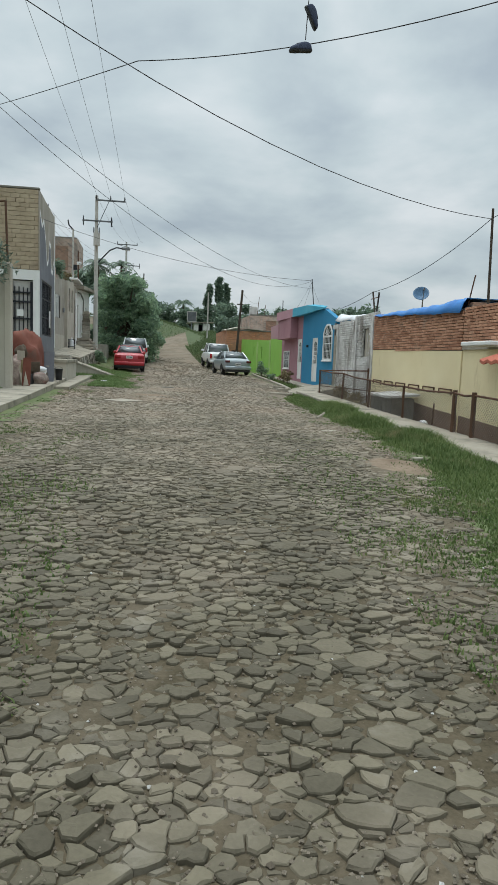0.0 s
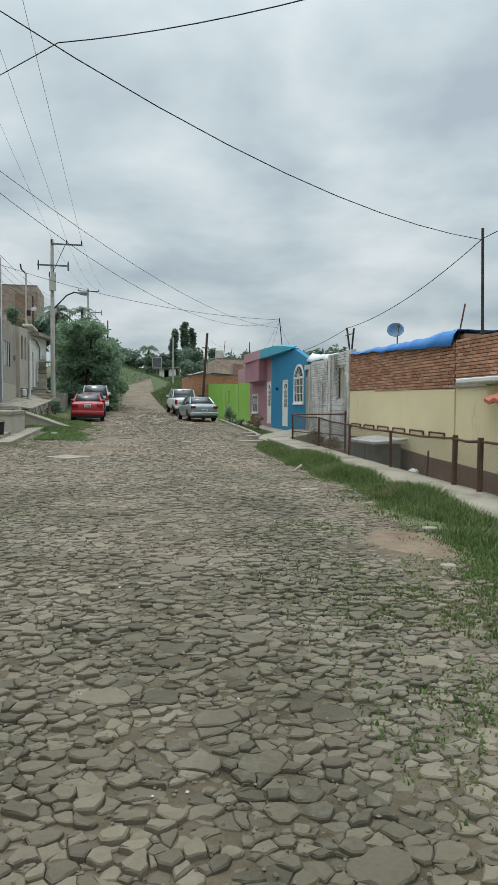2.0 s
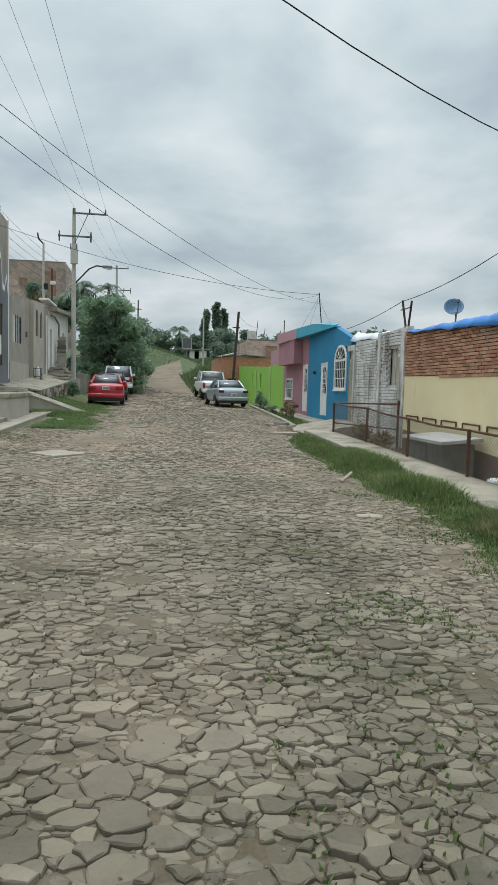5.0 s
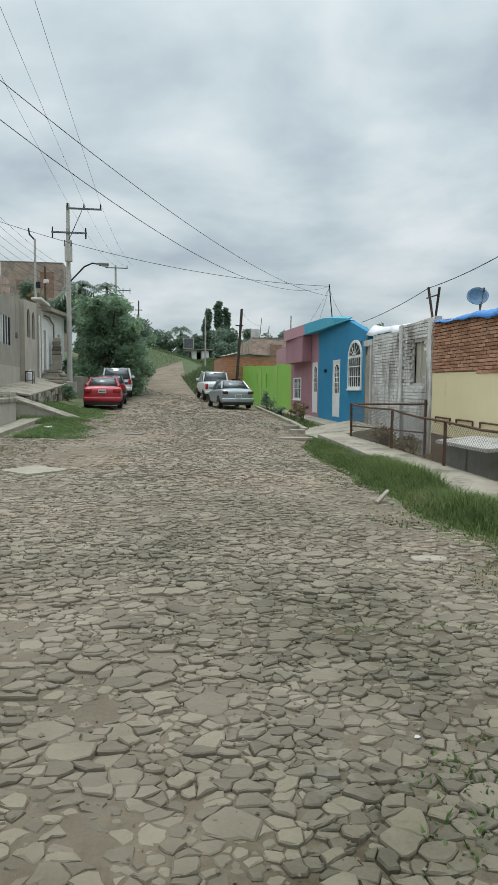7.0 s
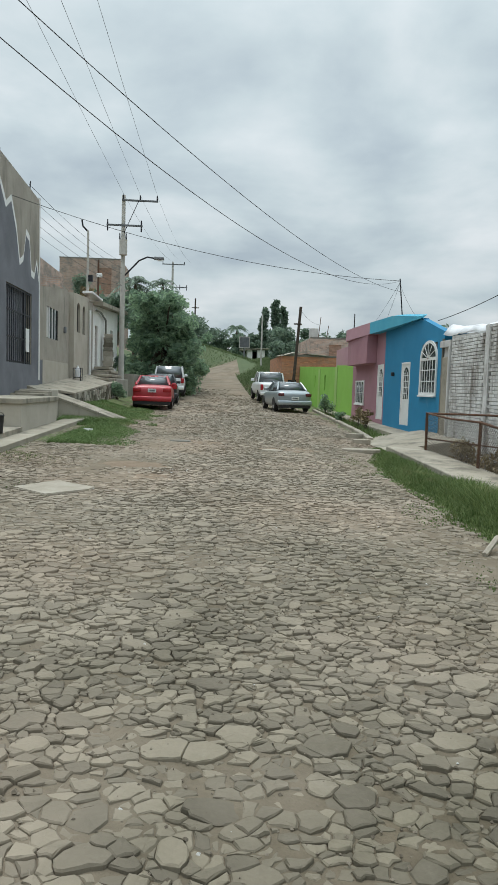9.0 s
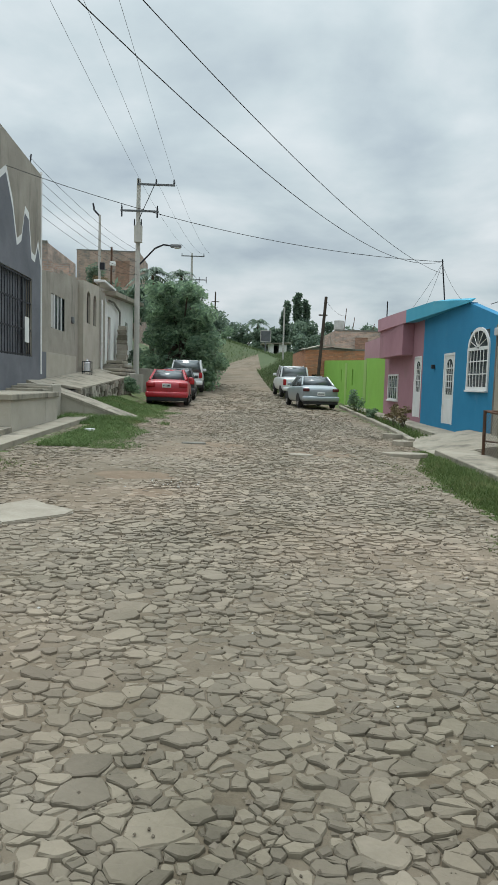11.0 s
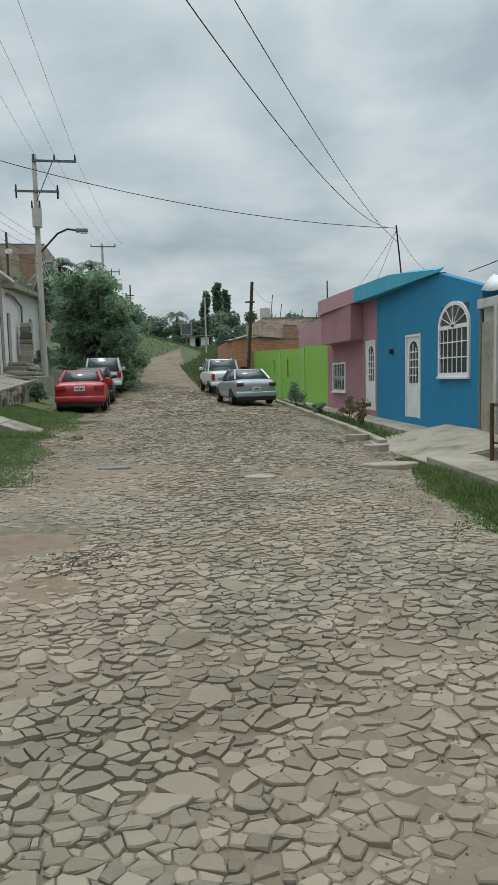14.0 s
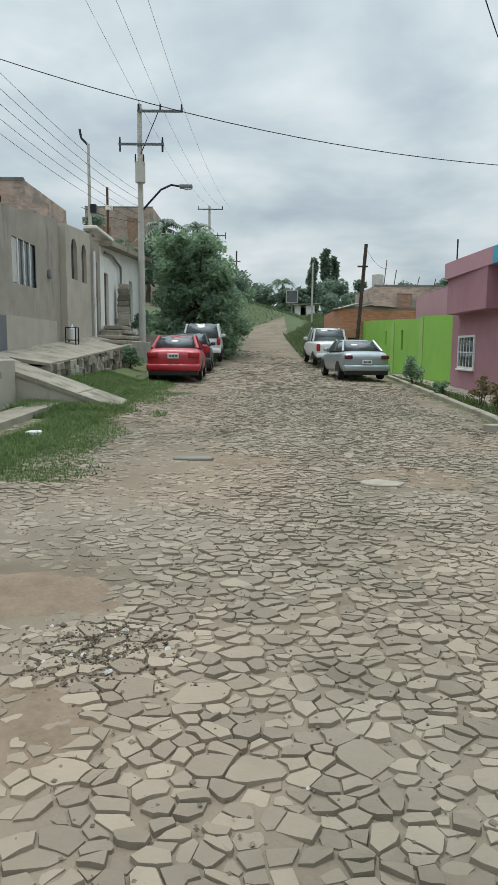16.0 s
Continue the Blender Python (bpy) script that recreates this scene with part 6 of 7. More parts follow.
def bush(label, x, y, r, h, seed, mat, size=0.06, per=90, n=9, dz=0.0):
    g = random.Random(seed)
    z = ground_z(x, y) + dz
    b = thing("bush", label, "bush", (x, y, z))
    bm = bmesh.new()
    cl = []
    for k in range(n):
        c = (x + g.uniform(-0.6, 0.6) * r, y + g.uniform(-0.6, 0.6) * r, z + h * g.uniform(0.3, 0.9))
        cl.append((c, r * g.uniform(0.35, 0.6)))
        tube((x, y, z - 0.05), c, 0.012, 0.005, 5, bm)
    part("stems", bm, M_bark, b)
    leaves(b, cl, per, size, mat, seed, 0.9, "foliage")
    return b


bush("leafy green shrub by the green wall", 6.65, 39.0, 0.42, 1.0, 31, M_leaf)
bush("small garden plant by the kerb", 6.5, 35.2, 0.2, 0.4, 32, M_leaf, n=5)
bush("dry brown garden plant by the pink house", 6.45, 31.9, 0.3, 0.75, 33, M_weed, 0.07, 25, 8)
bush("dry brown garden plant by the blue house", 6.5, 31.0, 0.28, 0.7, 34, M_weed, 0.07, 25, 8)
bush("dark potted shrub by the white house door", -4.0, 49.5, 0.45, 1.0, 35, M_leafdark, 0.08, 120, 9, 1.35)

# ---- grass ----
def blades(name, spots, count, h, seed, label, mat=None, lean=0.75, width=0.0075):
    """spots: a function that draws one (x, y, scale)."""
    g = random.Random(seed)
    vs, fs = [], []
    for _ in range(count):
        x, y, s = spots(g)
        z = ground_z(x, y)
        a, hh = g.uniform(0, 2 * math.pi), h * s * g.uniform(0.3, 1.3)
        dx, dy = math.cos(a), math.sin(a)
        w, l = width * g.uniform(0.7, 1.5), lean * hh * g.uniform(0.2, 1.0)
        k = len(vs)
        vs += [(x - dy * w, y + dx * w, z - 0.01), (x + dy * w, y - dx * w, z - 0.01), (x + dx * l * 0.4 + dy * w * 0.7, y + dy * l * 0.4 - dx * w * 0.7, z + hh * 0.62), (x + dx * l * 0.4 - dy * w * 0.7, y + dy * l * 0.4 + dx * w * 0.7, z + hh * 0.62), (x + dx * l, y + dy * l, z + hh)]
        fs += [(k, k + 1, k + 2, k + 3), (k + 3, k + 2, k + 4)]
    me = bpy.data.meshes.new(name)
    me.from_pydata(vs, [], fs)
    me.materials.append(mat or M_grass)
    return tagged(new(name, me), label, "grass", kind="stuff")


def verge(g):
    while True:
        y = g.uniform(2.5, 25.5)
        lo = along(y, RIGHT_EDGE) + 0.22 * noise.noise((y * 0.8, 2, 0)) + (0.25 if y > 11 else 0)
        hi = 5.2 + 0.02 * (y - 8) if y > 6 else 4.6
        x = g.uniform(lo - 0.3, hi)
        edge = min(1, max(0.15, (x - lo + 0.3) / 0.6))
        dens = 0.5 + 0.9 * noise.noise((x * 1.1, y * 0.7, 6))
        if g.random() < dens * edge + (0.25 if y > 10 else 0):
            return x, y, edge * (0.45 + 0.9 * max(0, 0.4 + noise.noise((x * 0.9, y * 0.5, 9)))) * along(y, [(2, 0.22), (8, 0.30), (12, 0.75), (16, 1.0), (22, 0.8)])


blades("grass", verge, 74000, 0.25, 1, "long green roadside grass along the pavement", lean=1.1)


def left_patch(g):
    while True:
        x, y = g.uniform(-3.1, -0.2), g.uniform(23.5, 40.5)
        if 30.25 < y < 32.0 and x < -1.32 or x < -2.0 and y > 37.5:
            continue
        if (x > -2.1 + 0.02 * (y - 22) or y > 28.4) and g.random() < 0.75 + 0.9 * noise.noise((x * 0.9, y * 0.6, 14)) - max(0, x + 1.6) * 0.7:
            return x, y, (0.5 + 0.5 * g.random()) * (1.7 if y < 30.3 and y > 29.2 or 32 < y < 34 and x < -1.6 else 1.0) * (0.6 if x > -1.2 else 1.0)


blades("grass", left_patch, 84000, 0.105, 2, "grass patch beside the concrete ramp", M_lawn, width=0.007, lean=1.6)


def far_strip(g):
    y = g.uniform(27.8, 44)
    return along(y, [(27.5, 5.9), (32, 6.28), (44, 6.9)]) + g.uniform(0, 0.5), y, g.uniform(0.3, 0.9)


blades("grass", far_strip, 6000, 0.22, 3, "grassy strip behind the kerb")


def sparse(g):
    while True:
        y = 1.8 + 28 * g.random() ** 1.6
        x = g.choice((g.uniform(-2.7, -0.6 if y < 8 else -1.2), g.uniform(1.5 if y < 6 else 2.5, 4.4), g.uniform(1.9, 4.4)))
        if noise.noise((x * 0.8, y * 0.8, 33)) > 0.05 - (0.3 if y < 7 else 0):
            if y > 8 and x > 0 and x < along(y, RIGHT_EDGE) - 0.75 + 0.4 * noise.noise((x, y, 5)):
                continue
            return x, y, g.uniform(0.3, 1) * (1.0 if y < 9 else 0.6)


blades("weeds", sparse, 36000, 0.048, 4, "low weeds in the stone joints", width=0.008)


def joints(g):
    while True:
        y = 1.6 + 9.5 * g.random()
        x = g.choice((g.uniform(-2.6, -0.5), g.uniform(1.5, 4.3), g.uniform(2.2, 4.3)))
        if noise.noise((x * 1.3, y * 1.1, 52)) > -0.12 + (0.25 if y > 8 else 0):
            return x, y, g.uniform(0.4, 1.2)


blades("weeds", joints, 26000, 0.03, 6, "mossy low weeds creeping between the stones", lean=1.8, width=0.007)


def bank(g):
    y = g.uniform(53, 98)
    if g.random() < 0.35:
        return along(y, LEFT_EDGE) - g.uniform(-0.2, 5), y, g.uniform(0.4, 1.2)
    return along(y, RIGHT_EDGE) + g.uniform(-0.2, 4) * (1 if y < 80 else 3.2), y, g.uniform(0.4, 1.2)


blades("grass", bank, 50000, 0.24, 5, "rough grass on the far banks", M_bankgrass, width=0.018, lean=1.5)


bush("dusty dark bush growing on the far roof", -6.6, 52.5, 0.8, 1.6, 36, M_leafdark, 0.10, 130, 10, 4.9)
bush("dry weeds on the white house roof", -5.2, 45.6, 0.4, 0.8, 37, M_weed, 0.07, 40, 9, 4.95)
bush("green shrub at the foot of the terrace", -2.9, 40.6, 0.5, 0.8, 38, M_leaf, 0.07, 110, 9)

for k, (x, y) in enumerate(((6.75, 23.0), (6.9, 22.2), (6.7, 20.6))):
    bush("tangle of dry weeds behind the wire fence", x, y, 0.42, 0.7, 51 + k, M_weed, 0.05, 60, 14)

# ---- cables ----
cable("cable", (7.63, 14.7, 4.95), (-9.59, 4.55, 9.72), 1.63, 0.009)
cable("cable", (-0.29, 11.16, 6.1), (-5.0, 19.6, 7.75), 0.03, 0.009, "thin black cable tied across the street")
cable("cable", (-0.29, 11.16, 6.1), (7.0, 5.98, 6.52), 0.42, 0.009, "thin black cable tied across the street")
cable("cable", (7.45, 31.0, 5.36), (-4.4, 28.6, 6.9), 0.45, 0.010)
cable("cable", (7.4, 22.1, 4.0), (7.64, 14.7, 4.98), 0.25, 0.011, "black cable between the roof posts and the cable pole")
cable("cable", (7.4, 22.1, 4.0), (7.45, 27.2, 3.72), 0.06, 0.011, "black cable to the blue house roof")
cable("cable", (7.64, 14.7, 4.98), (9.5, 6, 7.2), 0.3, 0.011, "black cable rising from the cable pole")
cable("cable", (7.43, 30.9, 5.35), (-14.15, -12.0, 17.62), 5.68, 0.006, n=60)
cable("cable", (7.43, 30.9, 5.0), (-9.46, -3.0, 9.24), 2.04, 0.006, n=60)
for x, z in ((-3.68, 12.35), (-2.75, 12.3), (-1.8, 12.3)):
    cable("cable", (x, 48.1, z), (x, -42, z - 1.0), 0.7, 0.008, "thin primary power line along the street")
    cable("cable", (x, 48.1, z), (x + 0.9, 83, 15.0), 0.6, 0.008, "thin primary power line along the street")
for k in range(5):
    cable("cable", (-3.72, 48.1, 8.6 - 0.32 * k), (-4.55 - 0.1 * k, TB - 0.2, 8.0 - 0.27 * k), 0.25, 0.008, "black service cable above the house fronts")
cable("cable", (-3.68, 48.1, 7.3), (-4.9, 42.4, 6.8), 0.1, 0.012, "black service cable to the grey house")
for y, dz in ((29.2, 1.4), (33.5, 1.45), (36.5, 1.5)):
    cable("guy_wire", (7.42, 31.0, 5.3), (7.5, y, 5.4 - dz), 0.12, 0.006, "thin wire sagging from the roof pipe")
cable("cable", (6.85, 50.6, 6.6), (9.5, 58.6, 6.6), 0.3, 0.009, "thin cable to the far brick house")
cable("shoe_wire", (-6, 6.2, 6.0), (8.3, 7.2, 6.0), 0.55, 0.010, "thin black cable from which shoes hang")


def shoe(at, turn, label):
    """A lace-up shoe: sole, upper, toe."""
    s = thing("shoe", label, "shoe", (0, 0, 0), "hanging shoes")
    rows = []
    for y, w, h in ((-0.14, 0.02, 0.05), (-0.13, 0.036, 0.085), (-0.07, 0.040, 0.105), (-0.01, 0.040, 0.095), (0.05, 0.044, 0.07), (0.11, 0.042, 0.055), (0.15, 0.02, 0.03)):
        rows.append((y, [(0, 0.0), (w * 0.9, 0.0), (w, 0.02), (w * 0.9, h * 0.7), (w * 0.5, h), (0, h)]))
    softened(part("upper", loft(rows), M_shoe, s), 2)
    part("sole", loft([(y, [(0, -0.018), (w, -0.018), (w * 1.08, 0.004), (0, 0.012)]) for y, w in ((-0.14, 0.025), (-0.12, 0.038), (0.0, 0.038), (0.06, 0.046), (0.12, 0.042), (0.155, 0.018))]), M_plastic, s, "dark rubber sole")
    part("lace", tube((0, -0.02, 0.09), (0, 0.05, 0.075), 0.008), M_ink, s)
    s.matrix_basis = at @ turn @ Matrix.Scale(0.74, 4)
    return s


shoe(pose(1.29, 6.35, 4.38), pose(0, 0, 0, -8, 0, 98), "dark navy shoe dangling by its lace")
shoe(pose(1.37, 6.37, 4.68), pose(0, 0, 0, -62, 8, 265), "dark navy shoe dangling by its lace")
cable("shoelace", (1.33, 6.36, 4.48), (1.38, 6.4, 5.46), 0.0, 0.006, "dark shoelace over the cable")

# ---- junk pile and the neighbour's wall on the left ----
wallL = thing("boundary_wall", "cream boundary wall overgrown with a vine", "wall", (-5, 19.1, 0.5), kind="structure")
part("wall", box(-7.5, -3.87, 19.0, 19.2, 0.45, 3.6), M_palerender, wallL)
part("pillar", box(-3.87, -3.7, 18.95, 19.25, 0.45, 3.9, 0.02), M_palerender, wallL)
bm = pipe([(-5.2, 19.1, 3.6), (-5.2, 19.1, 5.4), (-3.85, 19.1, 5.5), (-3.8, 19.1, 3.85)], 0.03)
part("pipe_frame", bm, M_rust, wallL, "rusty pipe frame")
vine = thing("vine", "dusty green vine hanging on the boundary wall", "plant", (-4.6, 18.8, 0.5))
leaves(vine, [((-5.1 + 0.15 * k, 18.75, 4.3 - 0.28 * (k % 6)), 0.42) for k in range(9)], 150, 0.07, M_palmleaf, 91, 1.1, "foliage")
bm = bmesh.new()
for k in range(6):
    tube((-5.2 + 0.19 * k, 18.8, 0.5), (-5.3 + 0.2 * k, 18.85, 4.0), 0.02, 0.012, 6, bm)
part("stems", bm, M_bark, vine)


def heap(name, x, y, z, rx, ry, h, mat, label, category, seed, sub=4):
    bm = bmesh.new()
    bmesh.ops.create_icosphere(bm, subdivisions=sub, radius=1)
    for v in bm.verts:
        d = 1 + 0.22 * noise.noise(v.co * 1.7 + Vector((seed, 0, 0))) + 0.10 * noise.noise(v.co * 5 + Vector((0, seed, 0)))
        sq = max(abs(v.co.x), abs(v.co.y), abs(v.co.z)) ** 0.5
        v.co = Vector((v.co.x * rx, v.co.y * ry, max(-0.02, v.co.z * h))) * d / sq
        v.co += Vector((x, y, z))
    return alone(name, bm, mat, label, category, smooth=True)


zp = lambda y: along(y, [(-4, 0.25), (10, 0.45), (17, 0.53), (24.8, 0.70)])
heap("draped_cover", -3.98, 22.2, zp(22), 0.66, 0.75, 1.5, M_cloth_red, "faded red brown cover draped over stacked junk", "cover", 3)
heap("rag_heap", -3.9, 20.4, zp(20.4), 0.40, 0.45, 0.8, M_cloth_mix, "heap of mixed rags and clothes", "rags", 8)
scrap = thing("scrap_pile", "scrap pile of boards, crates and bags on the pavement", "scrap pile", (-3.7, 21, zp(21)))
g = random.Random(41)
for k in range(22):
    x, y = g.uniform(-4.5, -3.25), g.uniform(19.9, 22.6)
    h = g.uniform(0.5, 1.75 if x < -3.7 else 1.0)
    own = box(-g.uniform(0.03, 0.14), g.uniform(0.03, 0.14), -0.015, 0.015, 0, h)
    bmesh.ops.transform(own, matrix=pose(x, y, zp(y) - 0.01, g.uniform(-16, 10), g.uniform(-14, 14), g.uniform(0, 180)), verts=own.verts)
    part("board", own, g.choice((M_bark, M_rust, M_palerender, M_weed, M_slate, M_cloth_red)), scrap)
for k in range(16):
    x, y = g.uniform(-4.3, -3.2), g.uniform(19.8, 22.7)
    own = bmesh.new()
    bmesh.ops.create_icosphere(own, subdivisions=3, radius=1)
    sx, sy, sz = g.uniform(0.12, 0.3), g.uniform(0.12, 0.28), g.uniform(0.1, 0.26)
    lift = zp(y) + sz * 0.7 + g.choice((0, 0, 0.3, 0.55, 0.8)) * (1 if x < -3.5 else 0.4)
    for v in own.verts:
        v.co *= 1 + 0.3 * noise.noise(v.co * 1.6 + Vector((k * 3.1, 0, 0))) + 0.12 * noise.noise(v.co * 5 + Vector((0, k * 2.3, 0)))
        v.co = Vector((v.co.x * sx + x, v.co.y * sy + y, max(v.co.z, -0.8) * sz + lift))
    part("bag", own, g.choice((M_cloth_mix, M_cloth_red, M_sheet, M_greyplastic, M_yellow, M_bark, M_cloth_mix)), scrap, smooth=True)
for k in range(5):
    x, y, z = g.uniform(-4.2, -3.3), g.uniform(20, 22.4), g.choice((0, 0, 0.35))
    own = box(-0.2, 0.2, -0.15, 0.15, 0, 0.3, 0.012)
    bmesh.ops.transform(own, matrix=pose(x, y, zp(y) + z, 0, 0, g.uniform(0, 90)), verts=own.verts)
    part("crate", own, g.choice((M_palerender, M_bark, M_plastic, M_whitebase)), scrap)
for k, (x, w, h) in enumerate(((-3.45, 0.26, 0.85), (-3.2, 0.34, 0.95))):
    b = thing("panel", "dark sheet leaning against the heap", "panel", (x, 22.3, zp(22.3)), "leaning panels")
    part("sheet", prism([(22.25, zp(22.3)), (22.29, zp(22.3)), (22.55, zp(22.3) + h), (22.51, zp(22.3) + h)], "x", x - w / 2, x + w / 2), M_slate, b)
    part("edge", prism([(22.23, zp(22.3)), (22.31, zp(22.3)), (22.57, zp(22.3) + h), (22.49, zp(22.3) + h)], "x", x - w / 2 - 0.03, x - w / 2), M_palerender, b)


def bucket(x, y, r, h, mat, label):
    b = thing("bucket", label, "bucket", (x, y, zp(y)))
    bm = bmesh.new()
    prof = [(r * 0.8, 0), (r * 0.9, h * 0.5), (r, h), (r * 1.06, h), (r * 1.06, h - 0.03), (r * 0.94, h - 0.02), (r * 0.76, 0.03)]
    rings = []
    for rr, z in prof:
        rings.append([bm.verts.new((x + rr * math.cos(a), y + rr * math.sin(a), zp(y) + z)) for a in [2 * math.pi * i / 20 for i in range(20)]])
    for p, q in zip(rings, rings[1:]):
        for i in range(20):
            bm.faces.new((p[i], p[(i + 1) % 20], q[(i + 1) % 20], q[i]))
    bm.faces.new(rings[0][::-1])
    bm.faces.new(rings[-1])
    bmesh.ops.recalc_face_normals(bm, faces=bm.faces[:])
    part("pail", bm, mat, b, smooth=True)
    part("handle", pipe([(x + r * math.cos(a), y, zp(y) + h + 0.5 * r * math.sin(a)) for a in [math.pi * i / 8 for i in range(9)]], 0.008), M_galv, b)


bucket(-3.22, 22.9, 0.17, 0.42, M_greyplastic, "grey plastic bucket on the pavement")
bucket(-2.98, 23.2, 0.13, 0.38, M_plastic, "black plastic bucket on the pavement")
bm = box(-3.9, -3.55, 20.0, 20.35, zp(20), zp(20) + 0.3, 0.02)
alone("concrete_block", bm, M_concrete, "grey concrete block on the pavement", "block")

# ---- loose slabs and stones on the road ----
def flat_stone(x, y, rx, ry, h, mat, label, seed, category="stone"):
    g = random.Random(seed)
    z = ground_z(x, y)
    pts = [(x + rx * g.uniform(0.75, 1.1) * math.cos(a), y + ry * g.uniform(0.75, 1.1) * math.sin(a)) for a in [2 * math.pi * i / 8 for i in range(8)]]
    bm = prism(pts, "z", z - 0.01, z + h)
    bmesh.ops.bevel(bm, geom=bm.edges[:], offset=min(0.012, h / 3), segments=1, affect="EDGES")
    return alone("flat_stone", bm, mat, label, category)


zc = ground_z(-0.45, 18.2)
cover = thing("manhole_cover", "pale concrete cover slab in the road", "cover slab", (-0.45, 18.2, zc))
bm = prism([(-1.2, 18.0), (-0.66, 17.45), (-0.5, 17.62), (-0.2, 17.9), (-0.16, 18.12), (-0.5, 18.4), (-0.75, 18.68)], "z", zc - 0.02, zc + 0.028)
bmesh.ops.bevel(bm, geom=bm.edges[:], offset=0.01, segments=2, affect="EDGES")
part("slab", bm, M_flat, cover)
flat_stone(3.48, 12.6, 0.2, 0.11, 0.02, M_concrete, "pale flat stone at the road edge", 1)
flat_stone(2.72, 23.9, 0.24, 0.18, 0.03, M_flat, "pale flat stone on the road", 2)
flat_stone(0.68, 24.95, 0.3, 0.12, 0.05, M_darkconc, "dark flat stone on the road", 3)
flat_stone(3.3, 7.6, 0.08, 0.07, 0.025, M_concrete, "pale stone at the road edge", 4)
flat_stone(-1.7, 26.4, 0.12, 0.1, 0.09, M_whitepaint, "white stone in the grass", 5)
flat_stone(3.9, 9.2, 0.10, 0.08, 0.05, M_concrete, "grey stone at the verge", 6)
flat_stone(5.35, 26.6, 0.3, 0.16, 0.12, M_flat, "broken concrete lump by the driveway", 7)
flat_stone(5.6, 28.4, 0.3, 0.12, 0.12, M_flat, "broken concrete lump by the kerb", 8)
flat_stone(4.9, 24.6, 0.5, 0.25, 0.08, M_flat, "broken concrete edge in the grass", 9)
bm = tube((3.9, 15.2, 0.27), (4.15, 15.5, 0.37), 0.028, 0.028, 6)
alone("broken_board", bm, M_flat, "pale broken board end in the grass", "board")

# ---- cobblestones ----
def clip(poly, px, py, nx, ny):
    """Keeps the side of a convex outline where (p - (px, py)) . n < 0."""
    out = []
    for i in range(len(poly)):
        a, b = poly[i - 1], poly[i]
        da, db = (a[0] - px) * nx + (a[1] - py) * ny, (b[0] - px) * nx + (b[1] - py) * ny
        if da < 0:
            out.append(a)
        if (da < 0) != (db < 0):
            t = da / (da - db)
            out.append((a[0] + t * (b[0] - a[0]), a[1] + t * (b[1] - a[1])))
    return out


def cobbles(x0, x1, y0, y1, seed):
    """Irregular stones of mixed sizes: weighted cells round seeds thrown at random, large ones first."""
    g = random.Random(seed)
    cell, grid, seeds = 0.11, {}, []
    wide = 1.25
    area = (x1 - x0) * (y1 - y0)
    for share, lo, hi, count in ((0.66, 0.062, 0.090, 7), (0.66, 0.038, 0.052, 24), (0.64, 0.025, 0.036, 240), (0.62, 0.013, 0.025, 330)):
        for _ in range(int(area * count)):
            x, y = g.uniform(x0, x1) / wide, g.uniform(y0, y1)
            r = g.uniform(lo, hi) * (1.0 if y < 36 else 1.3)
            if hi > 0.08 and abs(x * wide - 0.95 - 0.01 * y) > 0.40 and g.random() < 0.75:
                continue
            if (y > 17 and hi < 0.032) or (y > 20 and hi > 0.08) or (y > 36 and hi < 0.05) or not along(y, LEFT_EDGE) - 0.3 < x * wide < along(y, RIGHT_EDGE) + 0.3:
                continue
            ci, cj = int(x // cell), int(y // cell)
            ok = True
            for i in range(-2, 3):
                for j in range(-2, 3):
                    for q in grid.get((ci + i, cj + j), ()):
                        if (q[0] - x) ** 2 + (q[1] - y) ** 2 < (share * (r + q[2])) ** 2:
                            ok = False
                            break
                    if not ok:
                        break
                if not ok:
                    break
            if ok:
                grid.setdefault((ci, cj), []).append((x, y, r))
                seeds.append((x, y, r))
    out = []
    for px, py, r in seeds:
        poly = [(px + 1.8 * r * math.cos(a), py + 1.8 * r * math.sin(a)) for a in [2 * math.pi * i / 7 + px * 9 for i in range(7)]]
        ci, cj = int(px // cell), int(py // cell)
        for i in range(-2, 3):
            for j in range(-2, 3):
                for q in grid.get((ci + i, cj + j), ()):
                    dx, dy = q[0] - px, q[1] - py
                    d2 = dx * dx + dy * dy
                    if d2 < 1e-9 or d2 > 0.07:
                        continue
                    f = (d2 + r * r - q[2] * q[2]) / (2 * d2)
                    poly = clip(poly, px + dx * f, py + dy * f, dx, dy)
                    if len(poly) < 3:
                        break
        if len(poly) >= 3 and (r > 0.026 or g.random() < 0.85):
            out.append(([(x * wide, y) for x, y in poly], r))
    return out


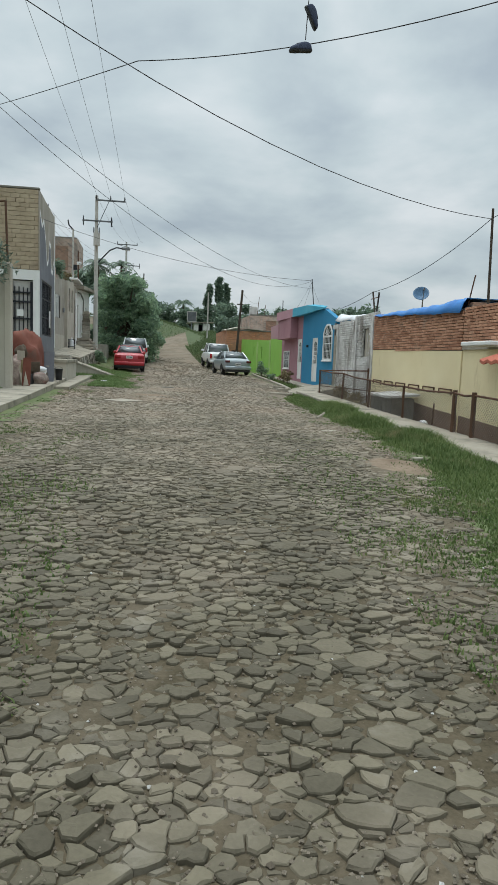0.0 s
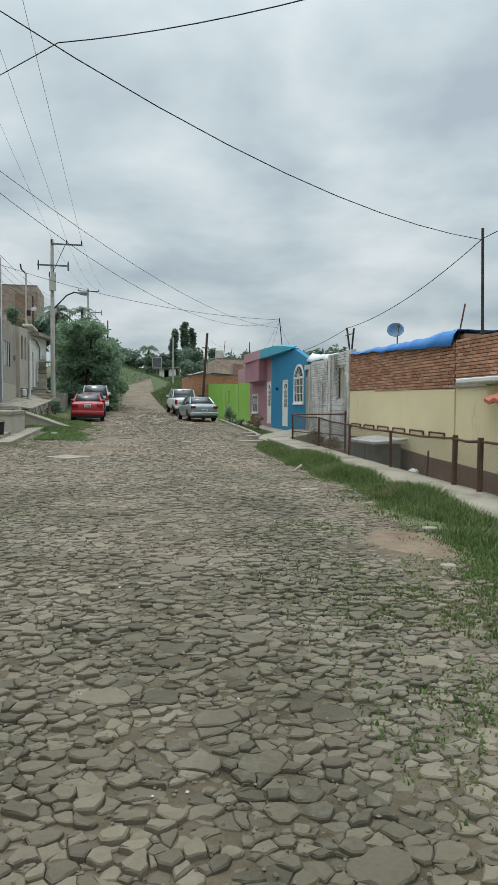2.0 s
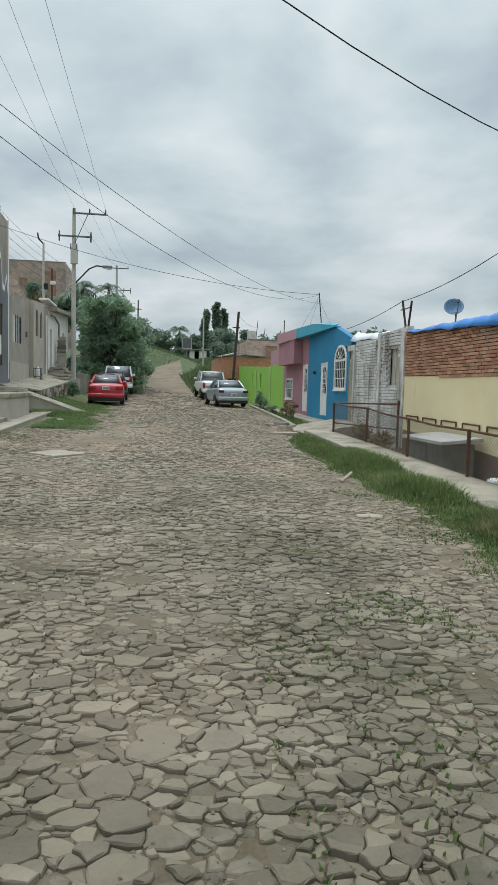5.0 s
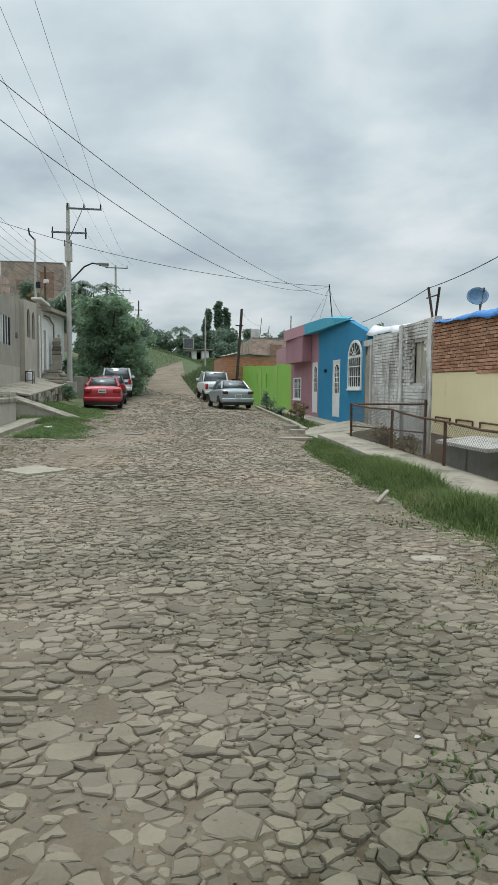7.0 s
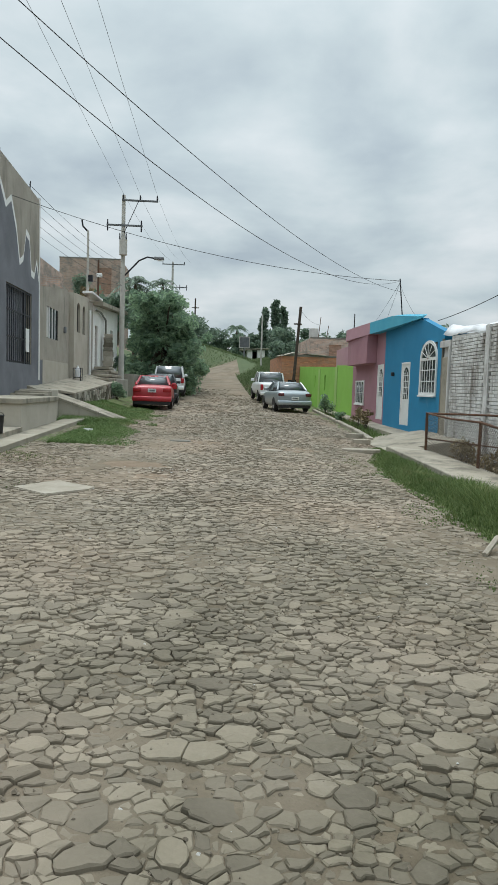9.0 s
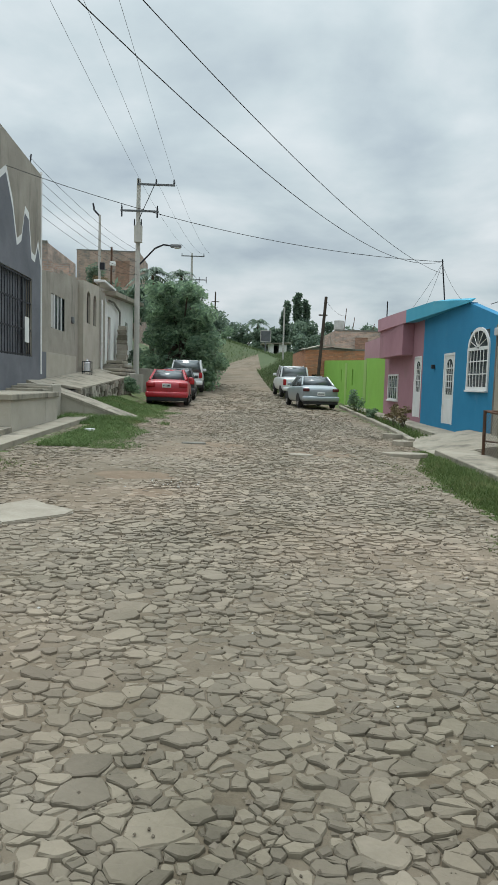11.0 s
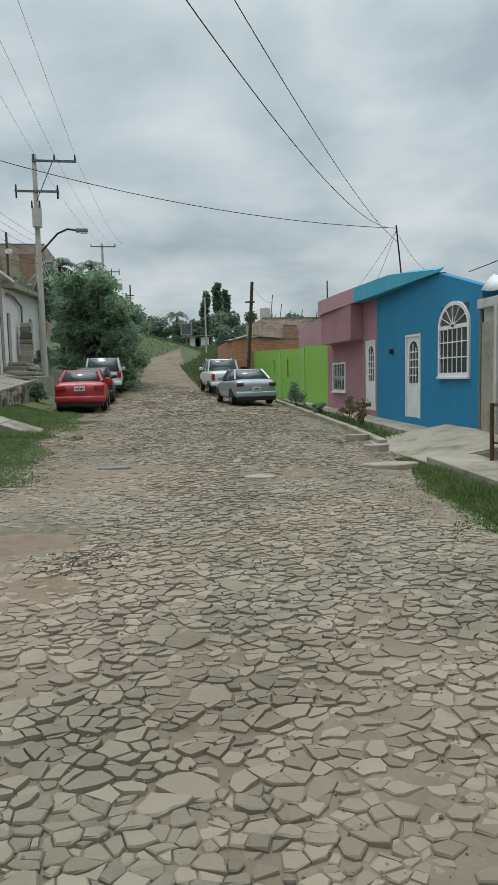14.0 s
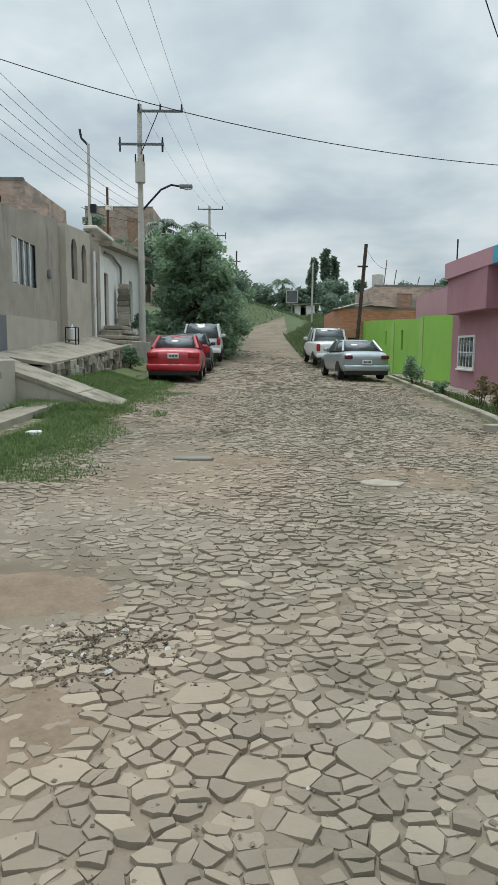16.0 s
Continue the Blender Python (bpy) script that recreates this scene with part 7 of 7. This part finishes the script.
def stone_mesh(poly, g, lift):
    """Vertices and faces of one stone: a rough domed top, a worn shoulder and a foot."""
    n0 = len(poly)
    cx, cy = sum(p[0] for p in poly) / n0, sum(p[1] for p in poly) / n0
    ring = []
    for i in range(n0):
        a, b = poly[i], poly[(i + 1) % n0]
        if math.hypot(a[0] - b[0], a[1] - b[1]) > (0.008 if cy < 14 else 0.014):
            ring.append(a)
            if math.hypot(a[0] - b[0], a[1] - b[1]) > (0.048 if cy < 14 else 0.08):
                ring.append(((a[0] + b[0]) / 2 + g.uniform(-0.004, 0.004), (a[1] + b[1]) / 2 + g.uniform(-0.004, 0.004)))
    if len(ring) < 4:
        return None
    ring = [(x + 0.026 * noise.noise((x * 11, y * 11, 40)) + 0.03 * noise.noise((x * 4, y * 4, 43)), y + 0.026 * noise.noise((x * 11, y * 11, 60)) + 0.03 * noise.noise((x * 4, y * 4, 63))) for x, y in ring]
    cx, cy = sum(p[0] for p in ring) / len(ring), sum(p[1] for p in ring) / len(ring)
    gap = g.uniform(0.0005, 0.004)
    z0 = ground_z(cx, cy)
    tx, ty = g.gauss(0, 0.055), g.gauss(0, 0.065)
    vs, fs, n = [], [], len(ring)
    steps = ((gap * 0.7, -0.03), (gap, lift - 0.006), (gap + 0.003 + g.uniform(0, 0.005), lift))
    if cy > 17:
        steps = (steps[0], steps[2])
    for shrink, h in steps:
        for x, y in ring:
            r = math.hypot(x - cx, y - cy)
            f = max(0.2, 1 - shrink / max(r, 0.02))
            xx, yy = cx + (x - cx) * f, cy + (y - cy) * f
            up = tx * (xx - cx) + ty * (yy - cy) if h > 0 else 0
            vs.append((xx, yy, z0 + h + up + (g.uniform(-0.003, 0.003) if h > 0 else 0)))
    vs.append((cx, cy, z0 + lift + 0.002))
    top = len(steps) - 1
    for k in range(top):
        for i in range(n):
            j = (i + 1) % n
            fs.append((k * n + i, k * n + j, (k + 1) * n + j, (k + 1) * n + i))
    for i in range(n):
        fs.append((top * n + i, top * n + (i + 1) % n, (top + 1) * n))
    return vs, fs


def lay_cobbles():
    g = random.Random(77)
    vs, fs, singles = [], [], 0
    for poly, size in cobbles(-2.75, 6.2, 0.9, 60, 12):
        cx, cy = sum(p[0] for p in poly) / len(poly), sum(p[1] for p in poly) / len(poly)
        lo, hi = along(cy, LEFT_EDGE), along(cy, RIGHT_EDGE)
        edge = min(cx - lo, hi - cx) + 0.35 * noise.noise((cx, cy * 0.8, 17))
        if edge < -0.2 or (edge < 0.5 and g.random() > 0.55 + edge):
            continue
        made = stone_mesh(poly, g, g.uniform(*(0.008, 0.028) if cy < 8 else (0.011, 0.021) if cy < 20 else (0.012, 0.019)) - (0.008 if edge < 0.6 else 0) - (0.008 if size < 0.03 else 0))
        if not made:
            continue
        v, f = made
        if singles < 300 and -0.9 < cx < 2.0 and size > 0.036 and 4.2 < cy < 9:
            me = bpy.data.meshes.new("cobblestone")
            me.from_pydata(v, [], f)
            me.materials.append(M_stone_each)
            ob = new("cobblestone", me)
            ob.parent = GROUND
            singles += 1
        else:
            k = len(vs)
            vs += v
            fs += [tuple(i + k for i in p) for p in f]
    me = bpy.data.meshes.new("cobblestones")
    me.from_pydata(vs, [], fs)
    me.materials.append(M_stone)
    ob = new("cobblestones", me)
    ob.parent = GROUND
    tagged(ob, "grey brown cobblestones set in dirt", kind="stuff")


lay_cobbles()

# loose pebbles
def pebbles(name, count, seed, spot, sizes, mat, label):
    g = random.Random(seed)
    vs, fs = [], []
    for _ in range(count):
        x, y = spot(g)
        r = g.uniform(*sizes) * (1 if g.random() < 0.94 else 1.8)
        z = ground_z(x, y) + g.uniform(0.004, 0.018)
        k = len(vs)
        a = g.uniform(0, 6)
        for i in range(4):
            vs.append((x + r * math.cos(a + i * 1.57) * g.uniform(0.7, 1.4), y + r * math.sin(a + i * 1.57) * g.uniform(0.7, 1.3), z))
        vs += [(x, y, z + r * 0.8), (x, y, z - r)]
        for i in range(4):
            j = (i + 1) % 4
            fs += [(k + i, k + j, k + 4), (k + j, k + i, k + 5)]
    me = bpy.data.meshes.new(name)
    me.from_pydata(vs, [], fs)
    me.materials.append(mat)
    tagged(new(name, me), label, "gravel", kind="stuff")


def road_spot(g):
    y = 1.5 + 26 * g.random() ** 1.5
    return g.uniform(along(y, LEFT_EDGE), along(y, RIGHT_EDGE) + 0.5), y


pebbles("gravel", 28000, 5, road_spot, (0.003, 0.010), M_pebble, "scattered brown gravel on the road")
pebbles("litter", 380, 6, road_spot, (0.005, 0.010), M_litter, "scattered white chips and litter on the road")
pebbles("gravel", 1300, 7, lambda g: (g.gauss(0.66, 0.17), g.gauss(19.98, 0.15)), (0.004, 0.012), M_potgravel, "loose dark gravel in a pothole")
pebbles("litter", 26, 8, lambda g: (g.gauss(0.6, 0.28), g.gauss(19.98, 0.18)), (0.010, 0.020), M_litter, "pale chips round the pothole")

# bricks of the red parapet and the whitewashed wall
rows = [((YX + 0.02, y, z), (0.07, w, h)) for y, z, w, h in courses(15.25, 21.74, 2.0, 3.2, 0.26, 0.072, 0.014, 3, lambda y, z: z < 2.95 + 0.04 * (y - 15.25) and z > 1.96 + 0.017 * (y - 15.25))]
pieces(cream, "brick", rows, M_brick, M_brick_rest, 300)
rows = [((YX + 0.03, y, z), (0.07, w, h)) for y, z, w, h in courses(12.2, 15.24, 2.14, 3.0, 0.26, 0.072, 0.014, 13)]
pieces(near, "brick", rows, M_brick, M_brick_rest, 300)
rows = [((WX + 0.02, y, z), (0.07, w, h)) for y, z, w, h in courses(21.98, 25.9, 0.5, 3.3, 0.27, 0.08, 0.014, 5, lambda y, z: z < (3.3 if y < 23.6 else 3.16) and not (22.12 < y < 23.03 and 1.78 < z < 2.9) and not 23.53 < y < 23.79)]
pieces(white, "brick", rows[::-1], M_white, M_white_rest, 300)
rows = [((y, TA + 0.02, z), (w, 0.08, h)) for y, z, w, h in courses(-8.0, TX - 0.02, 4.73, 7.71, 0.34, 0.165, 0.012, 8)]
pieces(tanhouse, "block", rows, M_tan, M_tan, 300)
